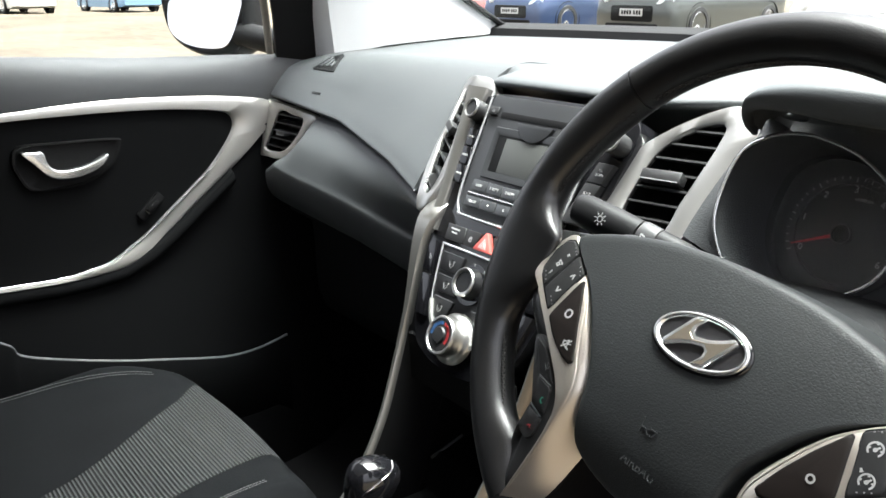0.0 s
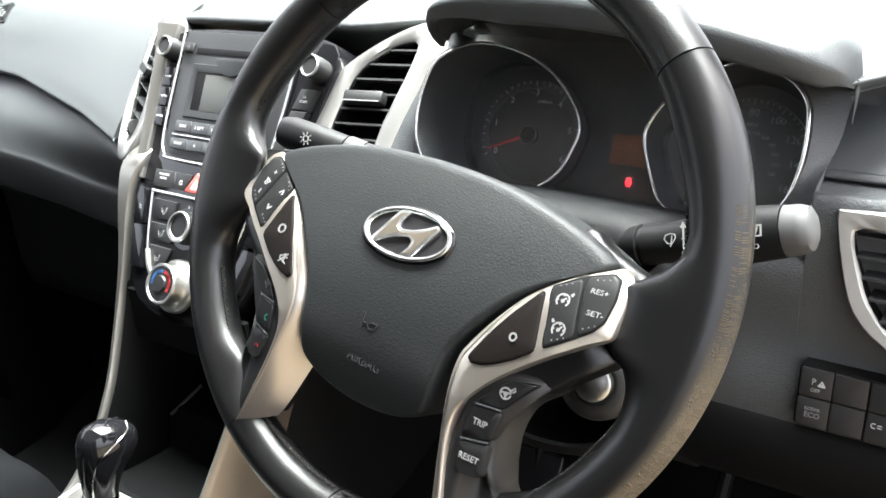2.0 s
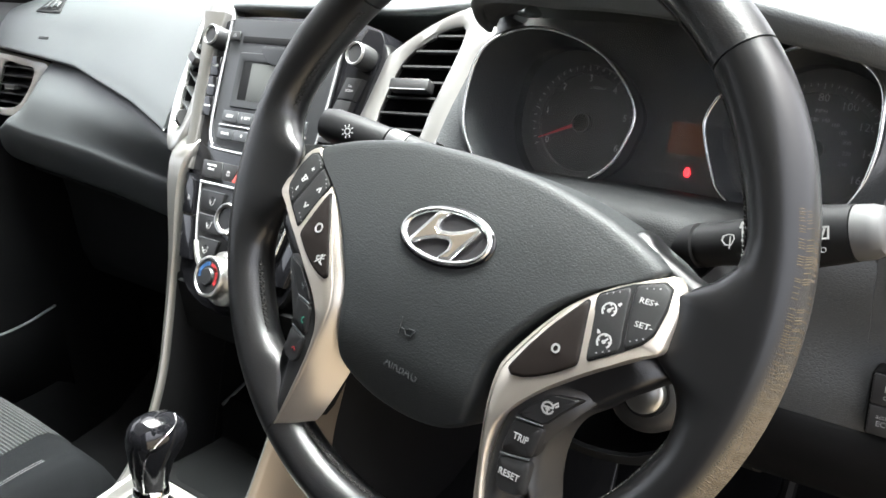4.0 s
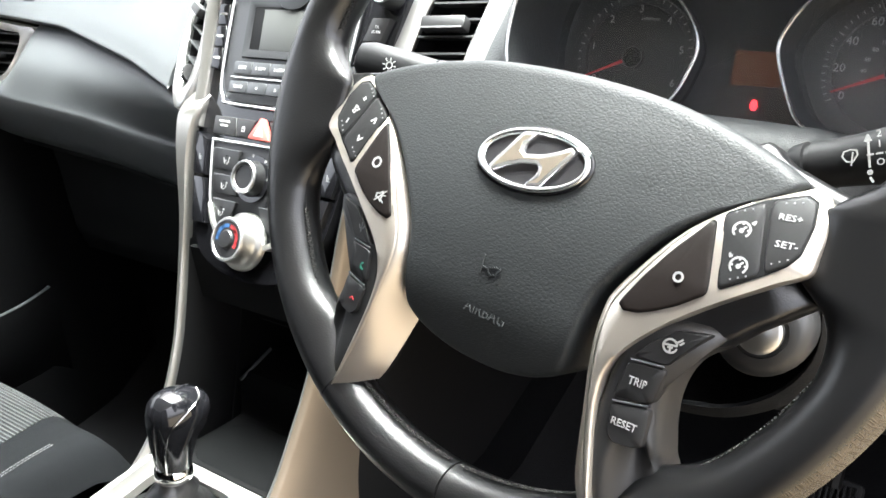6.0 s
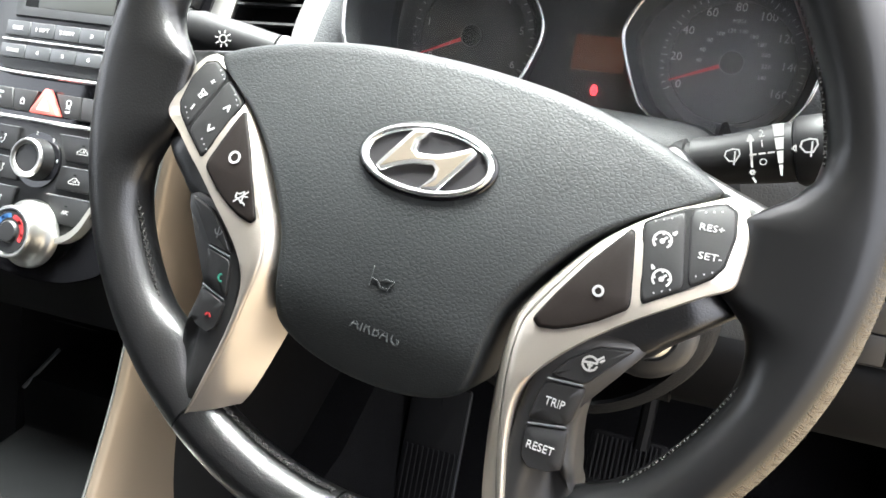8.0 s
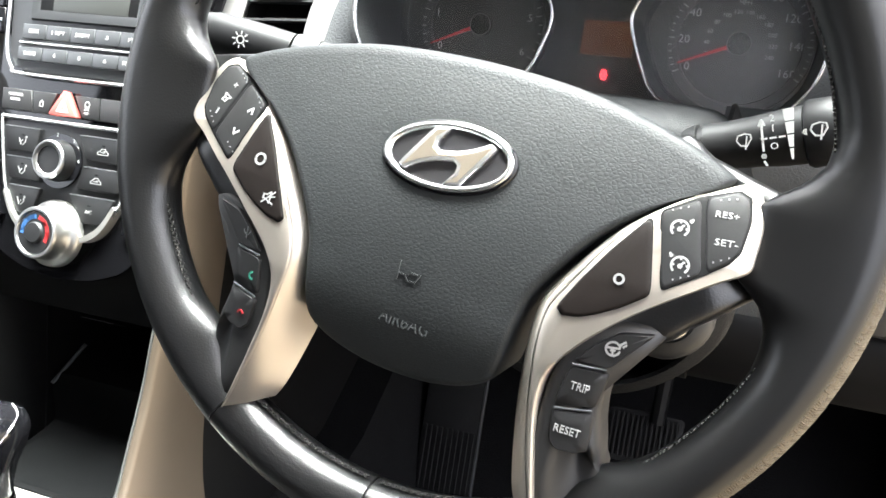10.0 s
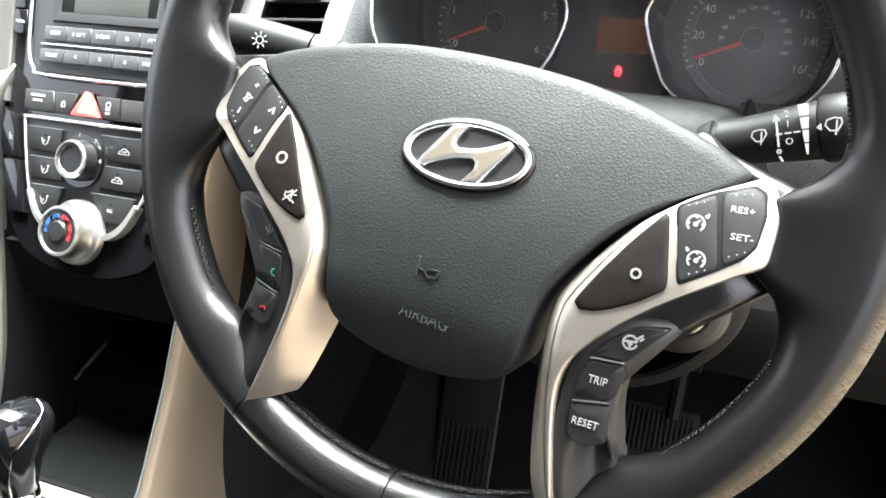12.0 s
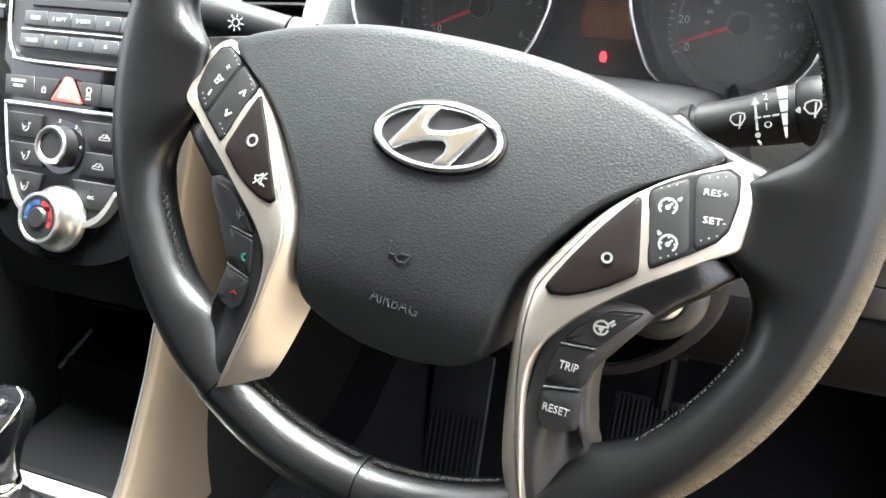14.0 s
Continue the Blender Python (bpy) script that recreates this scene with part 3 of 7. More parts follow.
part("knee_panel", thicken(loft([spline(knee_profile(x), 4) for x in xs]), 0.006), KNEE, dashboard, "grained panel round the driver's vent", smooth=60)
# one panel in two tones: the shade behind the wheel is painted dark
for name, mat, x0, x1, lab in (("column_panel", DASH_SHADED, 0.10, 0.462, "panel under the steering column, darkened for shade"), ("knee_panel", KNEE, 0.464, 0.5322, "grained panel beside the steering column")):
    secs = []
    for x in np.linspace(x0, x1, 8):
        secs.append(spline([(x, 0.60, 0.632), (x, 0.5585, 0.62), (x, 0.562, 0.565), (x, 0.556, 0.53), (x, 0.558, 0.505)] if mat == KNEE else [(x, 0.60, 0.60), (x, 0.575, 0.565), (x, 0.566, 0.53), (x, 0.57, 0.47), (x, 0.61, 0.42), (x, 0.70, 0.40)], 4))
    part(name, thicken(loft(secs), 0.006), mat, dashboard, lab, smooth=60)
secs = [spline([(x, 0.575, 0.503), (x, 0.560, 0.500), (x, 0.563, 0.470), (x, 0.60, 0.43), (x, 0.70, 0.40)], 4) for x in np.linspace(0.464, 0.72, 10)]
part("lower_cover", thicken(loft(secs), 0.006), BLACK, dashboard, "black cover under the knee panel", smooth=60)
em = axes((-0.549, 0.641, 0.692), (1, 0, 0), (0, 0.64, 0.77), (0, -0.77, 0.64))
part("embossed_mark", prism(rect(-0.013, -0.0022, 0.013, 0.0022, 0.001), em, -0.001, 0.0007, 0.0003), DASH_SHADED, dashboard, "small dark moulded mark")

# ---------------------------------------------------------------- steering wheel
TILT, YAW = radians(23.3), radians(-1.8)
W_OUT = Vector((math.sin(YAW) * math.cos(TILT), -math.cos(YAW) * math.cos(TILT), math.sin(TILT)))
W_RIGHT = Vector((math.cos(YAW), math.sin(YAW), 0))
flat = axes((0.3636, 0.3714, 0.6682), W_RIGHT, W_OUT.cross(W_RIGHT), W_OUT)
WHEEL = flat @ pose(0, 0, 0, 0, 0, -6.5)          # turned a little to the right
RIM_R, RIM_T, RIM_D = 0.1678, 0.0140, 0.0152      # middle line, half width and half depth of the rim

RIDGETAN = material("cracked_tan_leather", (0.075, 0.058, 0.036), 0.7, vary=0.6, spec=0.3)
wheel = thing("steering_wheel", "black leather steering wheel with satin silver spokes, worn at the rim", "steering wheel", at=WHEEL.translation)


def rim_ring(a0, a1, n, name, mat, label="", grow=0.0):
    """A stretch of the leather rim, with thumb rests at ten and two and webs running into the spokes."""
    secs = []
    for k in range(n + 1):
        ang = a0 + (a1 - a0) * k / n
        c, s = math.cos(radians(ang)), math.sin(radians(ang))
        thumb = sum(math.exp(-((((ang - q) + 180) % 360 - 180) / 13.0) ** 2) for q in (33, 147)) * 0.0020
        grip = sum(math.exp(-((((ang - q) + 180) % 360 - 180) / 22.0) ** 2) for q in (325, 215)) * 0.0012
        side = ((ang + 180) % 360) - 180
        side = side if abs(side) < 90 else (180 - abs(side)) * (1 if side > 0 else -1)
        low = (0, 0.003, 0.008, 0.015, 0.021, 0.025) if c < 0 else (0, 0.0008, 0.0032, 0.0066, 0.012, 0.025)
        web = float(np.interp(side, (-26, -20, -16.5, -13.5, -11, -8, 5, 7, 9, 12, 16), low + (0.025, 0.019, 0.011, 0.003, 0)))
        web += 0.0065 * math.exp(-((side + 50.0) / 6.5) ** 2)
        ri, ro = RIM_T + thumb + grip + grow, RIM_T + thumb * 0.4 + grow
        row = []
        for j in range(28):
            t = 2 * math.pi * j / 28
            d = math.cos(t)
            r = RIM_R + (ro if d > 0 else ri + web) * d
            q = web / 0.025 * max(0.0, -d)
            w = (RIM_D + grow) * math.sin(t) * (1 - 0.35 * q) + 0.005 * q
            row.append(WHEEL @ Vector((r * c, r * s, w)))
        secs.append(row)
    return part(name, loft(secs, True, True), mat, wheel, label, smooth=60)


rim_ring(44.95, 135.35, 42, "rim_leather", LEATHER, "smooth black leather top of the rim")
rim_ring(135.75, 241.2, 106, "rim_leather", LEATHER, "black leather grip")
rim_ring(241.5, 270.9, 20, "rim_leather", LEATHER, "black leather lower rim")
rim_ring(271.3, 299.2, 20, "rim_leather", LEATHER, "black leather lower rim")
R3 = WHEEL.to_3x3()
WORN_GRIP = worn_leather(tuple(WHEEL.translation), tuple(R3.col[0]), tuple(R3.col[1]))
rim_ring(299.5, 404.6, 106, "rim_leather", WORN_GRIP, "black leather grip, rubbed shiny and brown at its outer edge")
rim_ring(0, 359.9, 180, "rim_core", BLACK, "", grow=-0.0012)


def stitches(a0, a1, step, r, w):
    """Crossed thread along the inside of the rim, one short stitch after another."""
    b = bmesh.new()
    n = int(abs(a1 - a0) / step)
    for k in range(n):
        a, c = radians(a0 + (a1 - a0) * k / n), radians(a0 + (a1 - a0) * (k + 0.8) / n)
        for w0, w1 in ((w - 0.0016, w + 0.0016), (w + 0.0016, w - 0.0016)):
            p, q = WHEEL @ Vector((r * math.cos(a), r * math.sin(a), w0)), WHEEL @ Vector((r * math.cos(c), r * math.sin(c), w1))
            tube([p, q], 0.00055, 5, bm=b)
    return b


# fine ridges of the cracked cover across the worn outer edge
band_ = bmesh.new()
for k in range(230):
    ang = radians(20 - 0.36 * k + random.uniform(-0.08, 0.08))
    if random.random() < 0.45 - 0.002 * k:
        continue
    for t0, t1, sk in ((2, 18, 0.22), (20, 36, -0.18), (38, 50, 0.15)):
        if random.random() < 0.25:
            continue
        pts = []
        for t, g in ((t0, 0.0), ((t0 + t1) / 2, 0.00012), (t1, 0.0)):
            an = ang + radians(sk * (t - 23) / 16)
            r = RIM_R + (RIM_T - 0.0001 + g) * math.cos(radians(t))
            pts.append(WHEEL @ Vector((r * math.cos(an), r * math.sin(an), (RIM_D + g) * math.sin(radians(t)))))
        tube(pts, 0.00028, 4, bm=band_)
part("grip_ridges", band_, RIDGETAN, wheel, "tan ridges of cracked leather along the worn outer edge", smooth=60)
for a0, a1 in ((138, 166), (197, 238), (245, 270), (272.5, 297), (312, 345), (14, 43), (47, 133)):
    part("stitching", stitches(a0, a1, 1.4, RIM_R - RIM_T * 1.06, 0.004), WHEELTHREAD, wheel, "dark grey cross stitching")

# airbag cover
half = [(0, 0.0425), (0.038, 0.0408), (0.064, 0.0368), (0.088, 0.0308), (0.105, 0.0250), (0.1140, 0.0210), (0.1175, 0.0182), (0.1140, 0.0134), (0.1050, 0.0080), (0.0925, 0.0000), (0.0795, -0.0110), (0.0700, -0.0220), (0.0605, -0.0360), (0.0540, -0.0480), (0.0515, -0.0575), (0.0498, -0.0690), (0.0482, -0.0800), (0.0445, -0.0895), (0.0330, -0.0965), (0.0165, -0.1010)]
hub_line = half + [(0, -0.1022)] + [(-a, b) for a, b in reversed(half[1:])]
hub_line = [tuple(p) for p in spline(hub_line, 4, True)]


def dome(a, b):
    """The airbag cover's face: falls away to its top and sides and to its chin."""
    return 0.0195 - 2.3 * max(0.0, b + 0.05) ** 2 - 0.43 * a * a - 7.0 * max(0.0, -b - 0.062) ** 2


rings = [(0.985, lambda a, b: dome(a, b) - 0.045), (1.0, lambda a, b: dome(a, b) - 0.008), (0.997, lambda a, b: dome(a, b) - 0.0035), (0.985, lambda a, b: dome(a, b) - 0.0010)]
rings += [(s, dome) for s in (0.96, 0.92, 0.86, 0.78, 0.68, 0.56, 0.42, 0.28, 0.14, 0.04)]
part("airbag_cover", pillow(hub_line, WHEEL, rings, centre=(0, -0.03)), HUB, wheel, "grained black airbag cover", smooth=60)
# embossed horn and letters, the same plastic a little proud
low = bmesh.new()
lines(at(WHEEL, 0.0005, -0.0550, dome(0, -0.0550) - 0.0001) @ Matrix.Diagonal((0.75, 0.75, 1, 1)), [[(-0.0065, 0.0070), (-0.0065, -0.0040)], [(-0.0062, 0.0002), (-0.0020, -0.0004)], [(-0.0020, -0.0004), (0.0020, 0.0016), (0.0075, 0.0018)], [(-0.0020, -0.0004), (0.0005, -0.0034), (0.0048, -0.0030), (0.0075, 0.0018)]], 0.0008, bm=low, depth=0.0007)
part("horn_mark", low, EMBOSS, wheel, "moulded horn sign")
part("airbag_letters", words("AIRBAG", at(WHEEL, 0.0035, -0.0758, dome(0, -0.0758) + 0.0001, -2) @ pose(0, 0, 0, -11, 0, 0), 0.0076, 0.0235, depth=0.00022), HUB, wheel, "moulded letters")

# badge: a chrome oval with a slanted H, on black, lying in the cover's slope
slope = Vector((0, 1, -0.20)).normalized()
BADGE = WHEEL @ axes((0.0030, -0.0020, dome(0.0030, -0.0020)), (1, 0, 0), slope, Vector((1, 0, 0)).cross(slope))
OVAL = BADGE @ pose(0, 0, 0, 0, 0, 5.5)
badge = part("badge", prism(oval(0, 0, 0.0280, 0.0140, 40), OVAL, -0.006, 0.0004), BADGEGROUND, wheel, "oval chrome maker's badge")
# black ring painted in for the shade of the gap round the badge
part("recess", loft([[OVAL @ Vector((rx * math.cos(t), ry * math.sin(t), w)) for rx, ry, w in ((0.0312, 0.0166, -0.0006), (0.0306, 0.0160, 0.0008), (0.0298, 0.0152, 0.0010), (0.0292, 0.0146, -0.0030))] for t in np.linspace(0, 2 * math.pi, 49)]), GLOSS, badge, "thin black ring for the recess shade round the badge", smooth=60)
secs = []
for k in range(49):
    t = 2 * math.pi * k / 48
    c, s = math.cos(t), math.sin(t)
    secs.append([OVAL @ Vector((rx * c, ry * s, w)) for rx, ry, w in ((0.0297, 0.0151, -0.003), (0.0297, 0.0151, 0.0012), (0.0291, 0.0146, 0.0021), (0.0281, 0.0137, 0.0025), (0.0271, 0.0128, 0.0020), (0.0263, 0.0120, 0.0002))])
part("ring", loft(secs), BRIGHT, badge, smooth=60)
quarter = [(-9.4, 11.1), (-20.6, -7.9), (-17.5, -9.9), (-10.9, -6.0), (-4.4, -3.2), (3.6, -1.7), (5.6, -3.1), (5.6, -6.2), (1.4, -12.5)]
H = [(a * 0.001, c * 0.001) for a, c in quarter] + [(-a * 0.001, -c * 0.001) for a, c in quarter]
letter = part("letter", prism(rounded(H, 0.15, 2), BADGE, 0.0002, 0.0024, 0.0007, 2), BRIGHT, badge, "bright edged slanted letter", smooth=30)
face_line = []
for k, q in enumerate(H):
    a, c = Vector(H[k - 1]), Vector(H[(k + 1) % len(H)])
    d = (c - a).normalized()
    face_line.append(tuple(Vector(q) + Vector((-d.y, d.x)) * 0.0019))
part("letter_face", prism(face_line, BADGE, 0.0010, 0.00250, 0.0002, 1), BADGEFACE, letter, "champagne face", smooth=30)


# spokes: outer edge and hub-side crease of the silver bezel, for one hand
BEZEL_OUT = [(0.1235, 0.0181), (0.1290, 0.0142), (0.1325, 0.0030), (0.1330, -0.0080), (0.1322, -0.0150), (0.1240, -0.0208), (0.1155, -0.0272), (0.1065, -0.0340), (0.0982, -0.0408), (0.0900, -0.0480), (0.0812, -0.0564), (0.0745, -0.0638), (0.0695, -0.0715), (0.0672, -0.0800), (0.0674, -0.0900), (0.0690, -0.1000), (0.0718, -0.1120), (0.0765, -0.1310), (0.0803, -0.1450)]
BEZEL_IN = [(0.1205, 0.0172), (0.1165, 0.0150), (0.1075, 0.0098), (0.0975, 0.0022), (0.0862, -0.0082), (0.0788, -0.0185), (0.0720, -0.0308), (0.0655, -0.0432), (0.0622, -0.0500), (0.0606, -0.0560), (0.0600, -0.0620), (0.0603, -0.0690), (0.0610, -0.0760), (0.0621, -0.0830), (0.0636, -0.0920), (0.0655, -0.1010), (0.0685, -0.1130), (0.0742, -0.1310), (0.0795, -0.1448)]


def bez_w(a, b):
    """Depth of the bezel's face."""
    return float(np.interp(-b, (-0.018, -0.005, 0.010, 0.030, 0.050, 0.070, 0.090, 0.110, 0.130, 0.145), (0.0, 0.007, 0.0125, 0.0175, 0.0195, 0.0205, 0.0200, 0.0190, 0.0180, 0.0165))) + 0.02 * a


def mir(pts, s):
    """Either hand; the legs sit a little to the right of the hub's middle."""
    return [(s * p[0] + 0.0022 * min(max((-p[1] - 0.045) / 0.02, 0.0), 1.0), *p[1:]) for p in pts]


def pod_w(a, b):
    """The lower buttons' face turns away from the hub."""
    return bez_w(a, b) - 0.0012 - 0.20 * max(0.0, abs(a) - float(np.interp(-b, (0.05, 0.060, 0.072, 0.092, 0.112), (0.090, 0.083, 0.077, 0.075, 0.078))))


def spoke(s):
    # soft black arm out to the rim
    arm = [(0.088, 0.030, -0.010), (0.106, 0.0255, -0.008), (0.124, 0.0205, -0.003), (0.133, 0.0182, 0.000), (0.142, 0.0145, 0.002), (0.147, 0.0, 0.001), (0.145, -0.016, 0.000), (0.1395, -0.0245, 0.000), (0.1355, -0.0270, 0.004), (0.1270, -0.0350, 0.008), (0.1175, -0.0435, 0.009), (0.1070, -0.0530, 0.0095), (0.087, -0.060, 0.011), (0.072, -0.072, 0.013), (0.060, -0.070, 0.006), (0.066, -0.020, 0.004)]
    ol = spline(mir(arm, s), 4, True)
    c = Vector((s * 0.112, -0.008))
    rows = []
    for sc, dw in ((0.90, -0.026), (0.99, -0.016), (1.0, -0.010), (0.985, -0.0045), (0.95, -0.0015), (0.88, 0.0), (0.75, 0.0), (0.6, 0.0), (0.3, 0.0), (0.05, 0.0)):
        row = []
        for p in ol:
            q = c + (Vector(p[:2]) - c) * sc
            row.append(WHEEL @ Vector((*q, min(p[2] + dw, bez_w(*q) - 0.0028))))
        rows.append(row)
    part("spoke_arm", loft(rows, True, True), LEATHER, wheel, "soft black arm of the spoke", smooth=70)
    # lower leg down to the rim
    leg = [(0.070, -0.064, 0.0165), (0.088, -0.048, 0.0165), (0.111, -0.0460, 0.009), (0.0974, -0.0589, 0.010), (0.0918, -0.0692, 0.010), (0.0905, -0.081, 0.010), (0.0920, -0.092, 0.010), (0.0950, -0.1025, 0.010), (0.0960, -0.1085, 0.008), (0.0985, -0.117, 0.005), (0.094, -0.136, 0.004), (0.081, -0.147, 0.010), (0.068, -0.110, 0.016)]
    ol = spline(mir(leg, s), 4, True)
    c = Vector((s * 0.083, -0.092))
    rows = []
    for sc, dw in ((0.92, -0.026), (0.99, -0.016), (1.0, -0.006), (0.985, -0.002), (0.94, 0.0), (0.84, 0.003), (0.7, 0.004), (0.5, 0.004), (0.05, 0.004)):
        row = []
        for p in ol:
            q = c + (Vector(p[:2]) - c) * sc
            row.append(WHEEL @ Vector((*q, min(p[2] + dw, bez_w(*q) - 0.002, pod_w(*q) - 0.0016))))
        rows.append(row)
    part("spoke_leg", loft(rows, True, True), BUTTON, wheel, "black plastic leg of the spoke", smooth=70)
    # silver bezel: sweeps from the upper corner along the hub and down the leg
    O, Q = spline(mir(BEZEL_OUT, s), 5), spline(mir(BEZEL_IN, s), 5)
    rows = []
    for p, q in zip(O, Q):
        d = Vector(q) - Vector(p)
        wide = max(d.length, 0.001)
        e = min(0.0012 / wide, 0.2)
        row = [(*p, bez_w(*p) - 0.010), (*p, bez_w(*p) - 0.0012)]
        row += [(*(Vector(p) + d * k), bez_w(*(Vector(p) + d * k)) + up) for k, up in ((e, 0.0), (0.35, 0.0003), (0.65, 0.0003), (1 - e, 0.0))]
        row += [(*q, bez_w(*q) - 0.0012), (*q, bez_w(*q) - 0.012)]
        rows.append([WHEEL @ Vector(v) for v in row])
    part("bezel", loft(rows, False, False), WHEELSILVER, wheel, "satin silver bezel round the buttons", smooth=50)
    # silver inner face of the leg, turned towards the hub down to a corner, then back to the rim
    top = [(0.1075, 0.0098), (0.0975, 0.0022), (0.0862, -0.0082), (0.0788, -0.0185), (0.0720, -0.0308), (0.0655, -0.0432), (0.0622, -0.0500), (0.0600, -0.0620), (0.0610, -0.0760), (0.0636, -0.0920), (0.0685, -0.1130), (0.0742, -0.1310), (0.0795, -0.1448)]
    bot = [(0.1058, 0.0086, 0.0000), (0.0938, 0.0008, 0.0020), (0.0810, -0.0104, 0.0035), (0.0716, -0.0214, 0.0060), (0.0620, -0.0352, 0.0085), (0.0553, -0.0474, 0.0100), (0.0535, -0.0540, 0.0095), (0.0518, -0.0630, 0.0075), (0.0505, -0.0770, 0.0025), (0.0494, -0.0905, -0.0046), (0.0520, -0.1080, -0.0020), (0.0560, -0.1260, 0.0015), (0.0600, -0.1345, 0.0020)]
    if s > 0:
        bot = [tuple(Vector((*a, bez_w(*a))).lerp(Vector(c), 0.6)) for a, c in zip(top, bot)]
    A, B = spline([(*p, bez_w(*p) - 0.0006) for p in mir(top, s)], 6), spline(mir(bot, s), 6)
    rows = []
    for p, q in zip(A, B):
        p, q = Vector(p), Vector(q)
        mid = p.lerp(q, 0.5) + Vector((-s * 0.0006, 0, 0.0008))
        rows.append([WHEEL @ v for v in (p, p.lerp(q, 0.12) + Vector((-s * 0.0004, 0, 0.0005)), mid, p.lerp(q, 0.9), q, q + Vector((s * 0.004, 0, -0.004)))])
    part("leg_face", loft(rows), WHEELSILVER, wheel, "satin silver inner face of the leg", smooth=60)
    # dark core that carries the leg behind its silver face
    core = [tuple(Vector(p[:2]) + Vector((s * 0.006, 0))) for p in mir(bot[7:], s)] + list(reversed(mir([(0.088, -0.060), (0.086, -0.09), (0.095, -0.115), (0.092, -0.140)], s)))
    part("leg_core", prism(core, WHEEL, -0.012, -0.004), BLACK, wheel, "dark core of the leg", smooth=40)


for s in (1, -1):
    spoke(s)


def wface(a, b):
    """Depth of the keys' bed near (a, b)."""
    return bez_w(a, b) + 0.0003


def key(name, pts, s, mat, label, rise=0.0009, grow=1.0):
    ol = [tuple(p) for p in mir(pts, s)]
    if s < 0:
        ol.reverse()
    c = sum((Vector(p) for p in ol), Vector((0, 0))) / len(ol)
    rows = []
    for sc, dw in ((grow, -0.006), (grow, rise * 0.4), (grow * 0.965, rise * 0.85), (grow * 0.90, rise), (grow * 0.4, rise), (0.05, rise)):
        row = []
        for p in ol:
            q = c + (Vector(p) - c) * sc
            row.append(WHEEL @ Vector((q.x, q.y, wface(q.x, q.y) + dw)))
        rows.append(row)
    return part(name, loft(rows, True, True), mat, wheel, label, smooth=50)


INNER = rounded([(0.0905, -0.0052), (0.0925, -0.0058), (0.1000, -0.0328), (0.0905, -0.0408), (0.0825, -0.0458), (0.0755, -0.0490), (0.0690, -0.0502), (0.0664, -0.0478), (0.0728, -0.0345), (0.0802, -0.0210)], 0.16)
PAIR_IN = rounded([(0.0945, -0.0012), (0.1076, 0.0076), (0.1158, -0.0197), (0.1034, -0.0296)], 0.12)
PAIR_OUT = rounded([(0.1090, 0.0086), (0.1200, 0.0138), (0.1248, 0.0122), (0.1272, 0.0035), (0.1268, -0.0080), (0.1240, -0.0132), (0.1172, -0.0190)], 0.18)
PAIR_BED = rounded([(0.0938, -0.0008), (0.1072, 0.0088), (0.1205, 0.0148), (0.1256, 0.0128), (0.1280, 0.0035), (0.1276, -0.0085), (0.1245, -0.0138), (0.1165, -0.0206), (0.1032, -0.0306)], 0.12)
POD = [rounded(p, 0.16) for p in (
    [(0.0765, -0.0668), (0.0825, -0.0590), (0.0925, -0.0505), (0.1060, -0.0480), (0.0965, -0.0588), (0.0905, -0.0662)],
    [(0.0755, -0.0692), (0.0915, -0.0674), (0.0895, -0.0836), (0.0732, -0.0866)],
    [(0.0732, -0.0884), (0.0893, -0.0854), (0.0912, -0.1015), (0.0870, -0.1040), (0.0790, -0.1050), (0.0750, -0.1015)])]

for s in (1, -1):
    key("button_bed", INNER, s, BLACK, "dark gap round the key", 0.0003, 1.03)
    key("button_bed", PAIR_BED, s, BLACK, "dark gap round the keys", 0.0003)
    key("button_single", INNER, s, BROWNBTN, "smooth dark brown button")
    key("button_rocker", PAIR_IN, s, WHEELKEY, "black rocker button")
    key("button_rocker", PAIR_OUT, s, WHEELKEY, "black rocker button")
    for p in POD:
        ol = mir(p, s)
        c = sum((Vector(q) for q in ol), Vector((0, 0))) / len(ol)
        rows = []
        for sc, dw in ((1.0, -0.010), (1.0, -0.0016), (0.97, -0.0006), (0.92, 0.0), (0.4, 0.0), (0.05, 0.0)):
            row = [c + (Vector(q) - c) * sc for q in ol]
            rows.append([WHEEL @ Vector((*q, pod_w(*q) + dw)) for q in row])
        part("button_lower", loft(rows, True, True), WHEELKEY, wheel, "black button on the spoke's leg", smooth=50)
    # lighter ridge between the lower buttons
    for p, q in (((0.0765, -0.0682), (0.0900, -0.0668)), ((0.0740, -0.0876), (0.0885, -0.0847))):
        p, q = mir([p, q], s)
        part("ridge", tube([WHEEL @ Vector((*p, pod_w(*p) - 0.0002)), WHEEL @ Vector((*q, pod_w(*q) - 0.0002))], 0.0005, 6), GREYBTN, wheel, "lighter ridge between buttons")


# white symbols on the keys
def laid(face, a, b, lift, turn):
    h = 0.003
    u = Vector((1, 0, (face(a + h, b) - face(a - h, b)) / (2 * h)))
    v = Vector((0, 1, (face(a, b + h) - face(a, b - h)) / (2 * h)))
    n = u.cross(v).normalized()
    u.normalize()
    return WHEEL @ axes((a, b, face(a, b) + lift), u, n.cross(u), n) @ pose(0, 0, 0, 0, 0, turn)


def wm(a, b, turn=0.0):
    """A print's frame on the keys, lying in their slope."""
    return laid(wface, a, b, 0.0010, turn)


def pm_(a, b, turn=0.0):
    """A print's frame on the tilted lower buttons."""
    return laid(pod_w, a, b, 0.0002, turn)


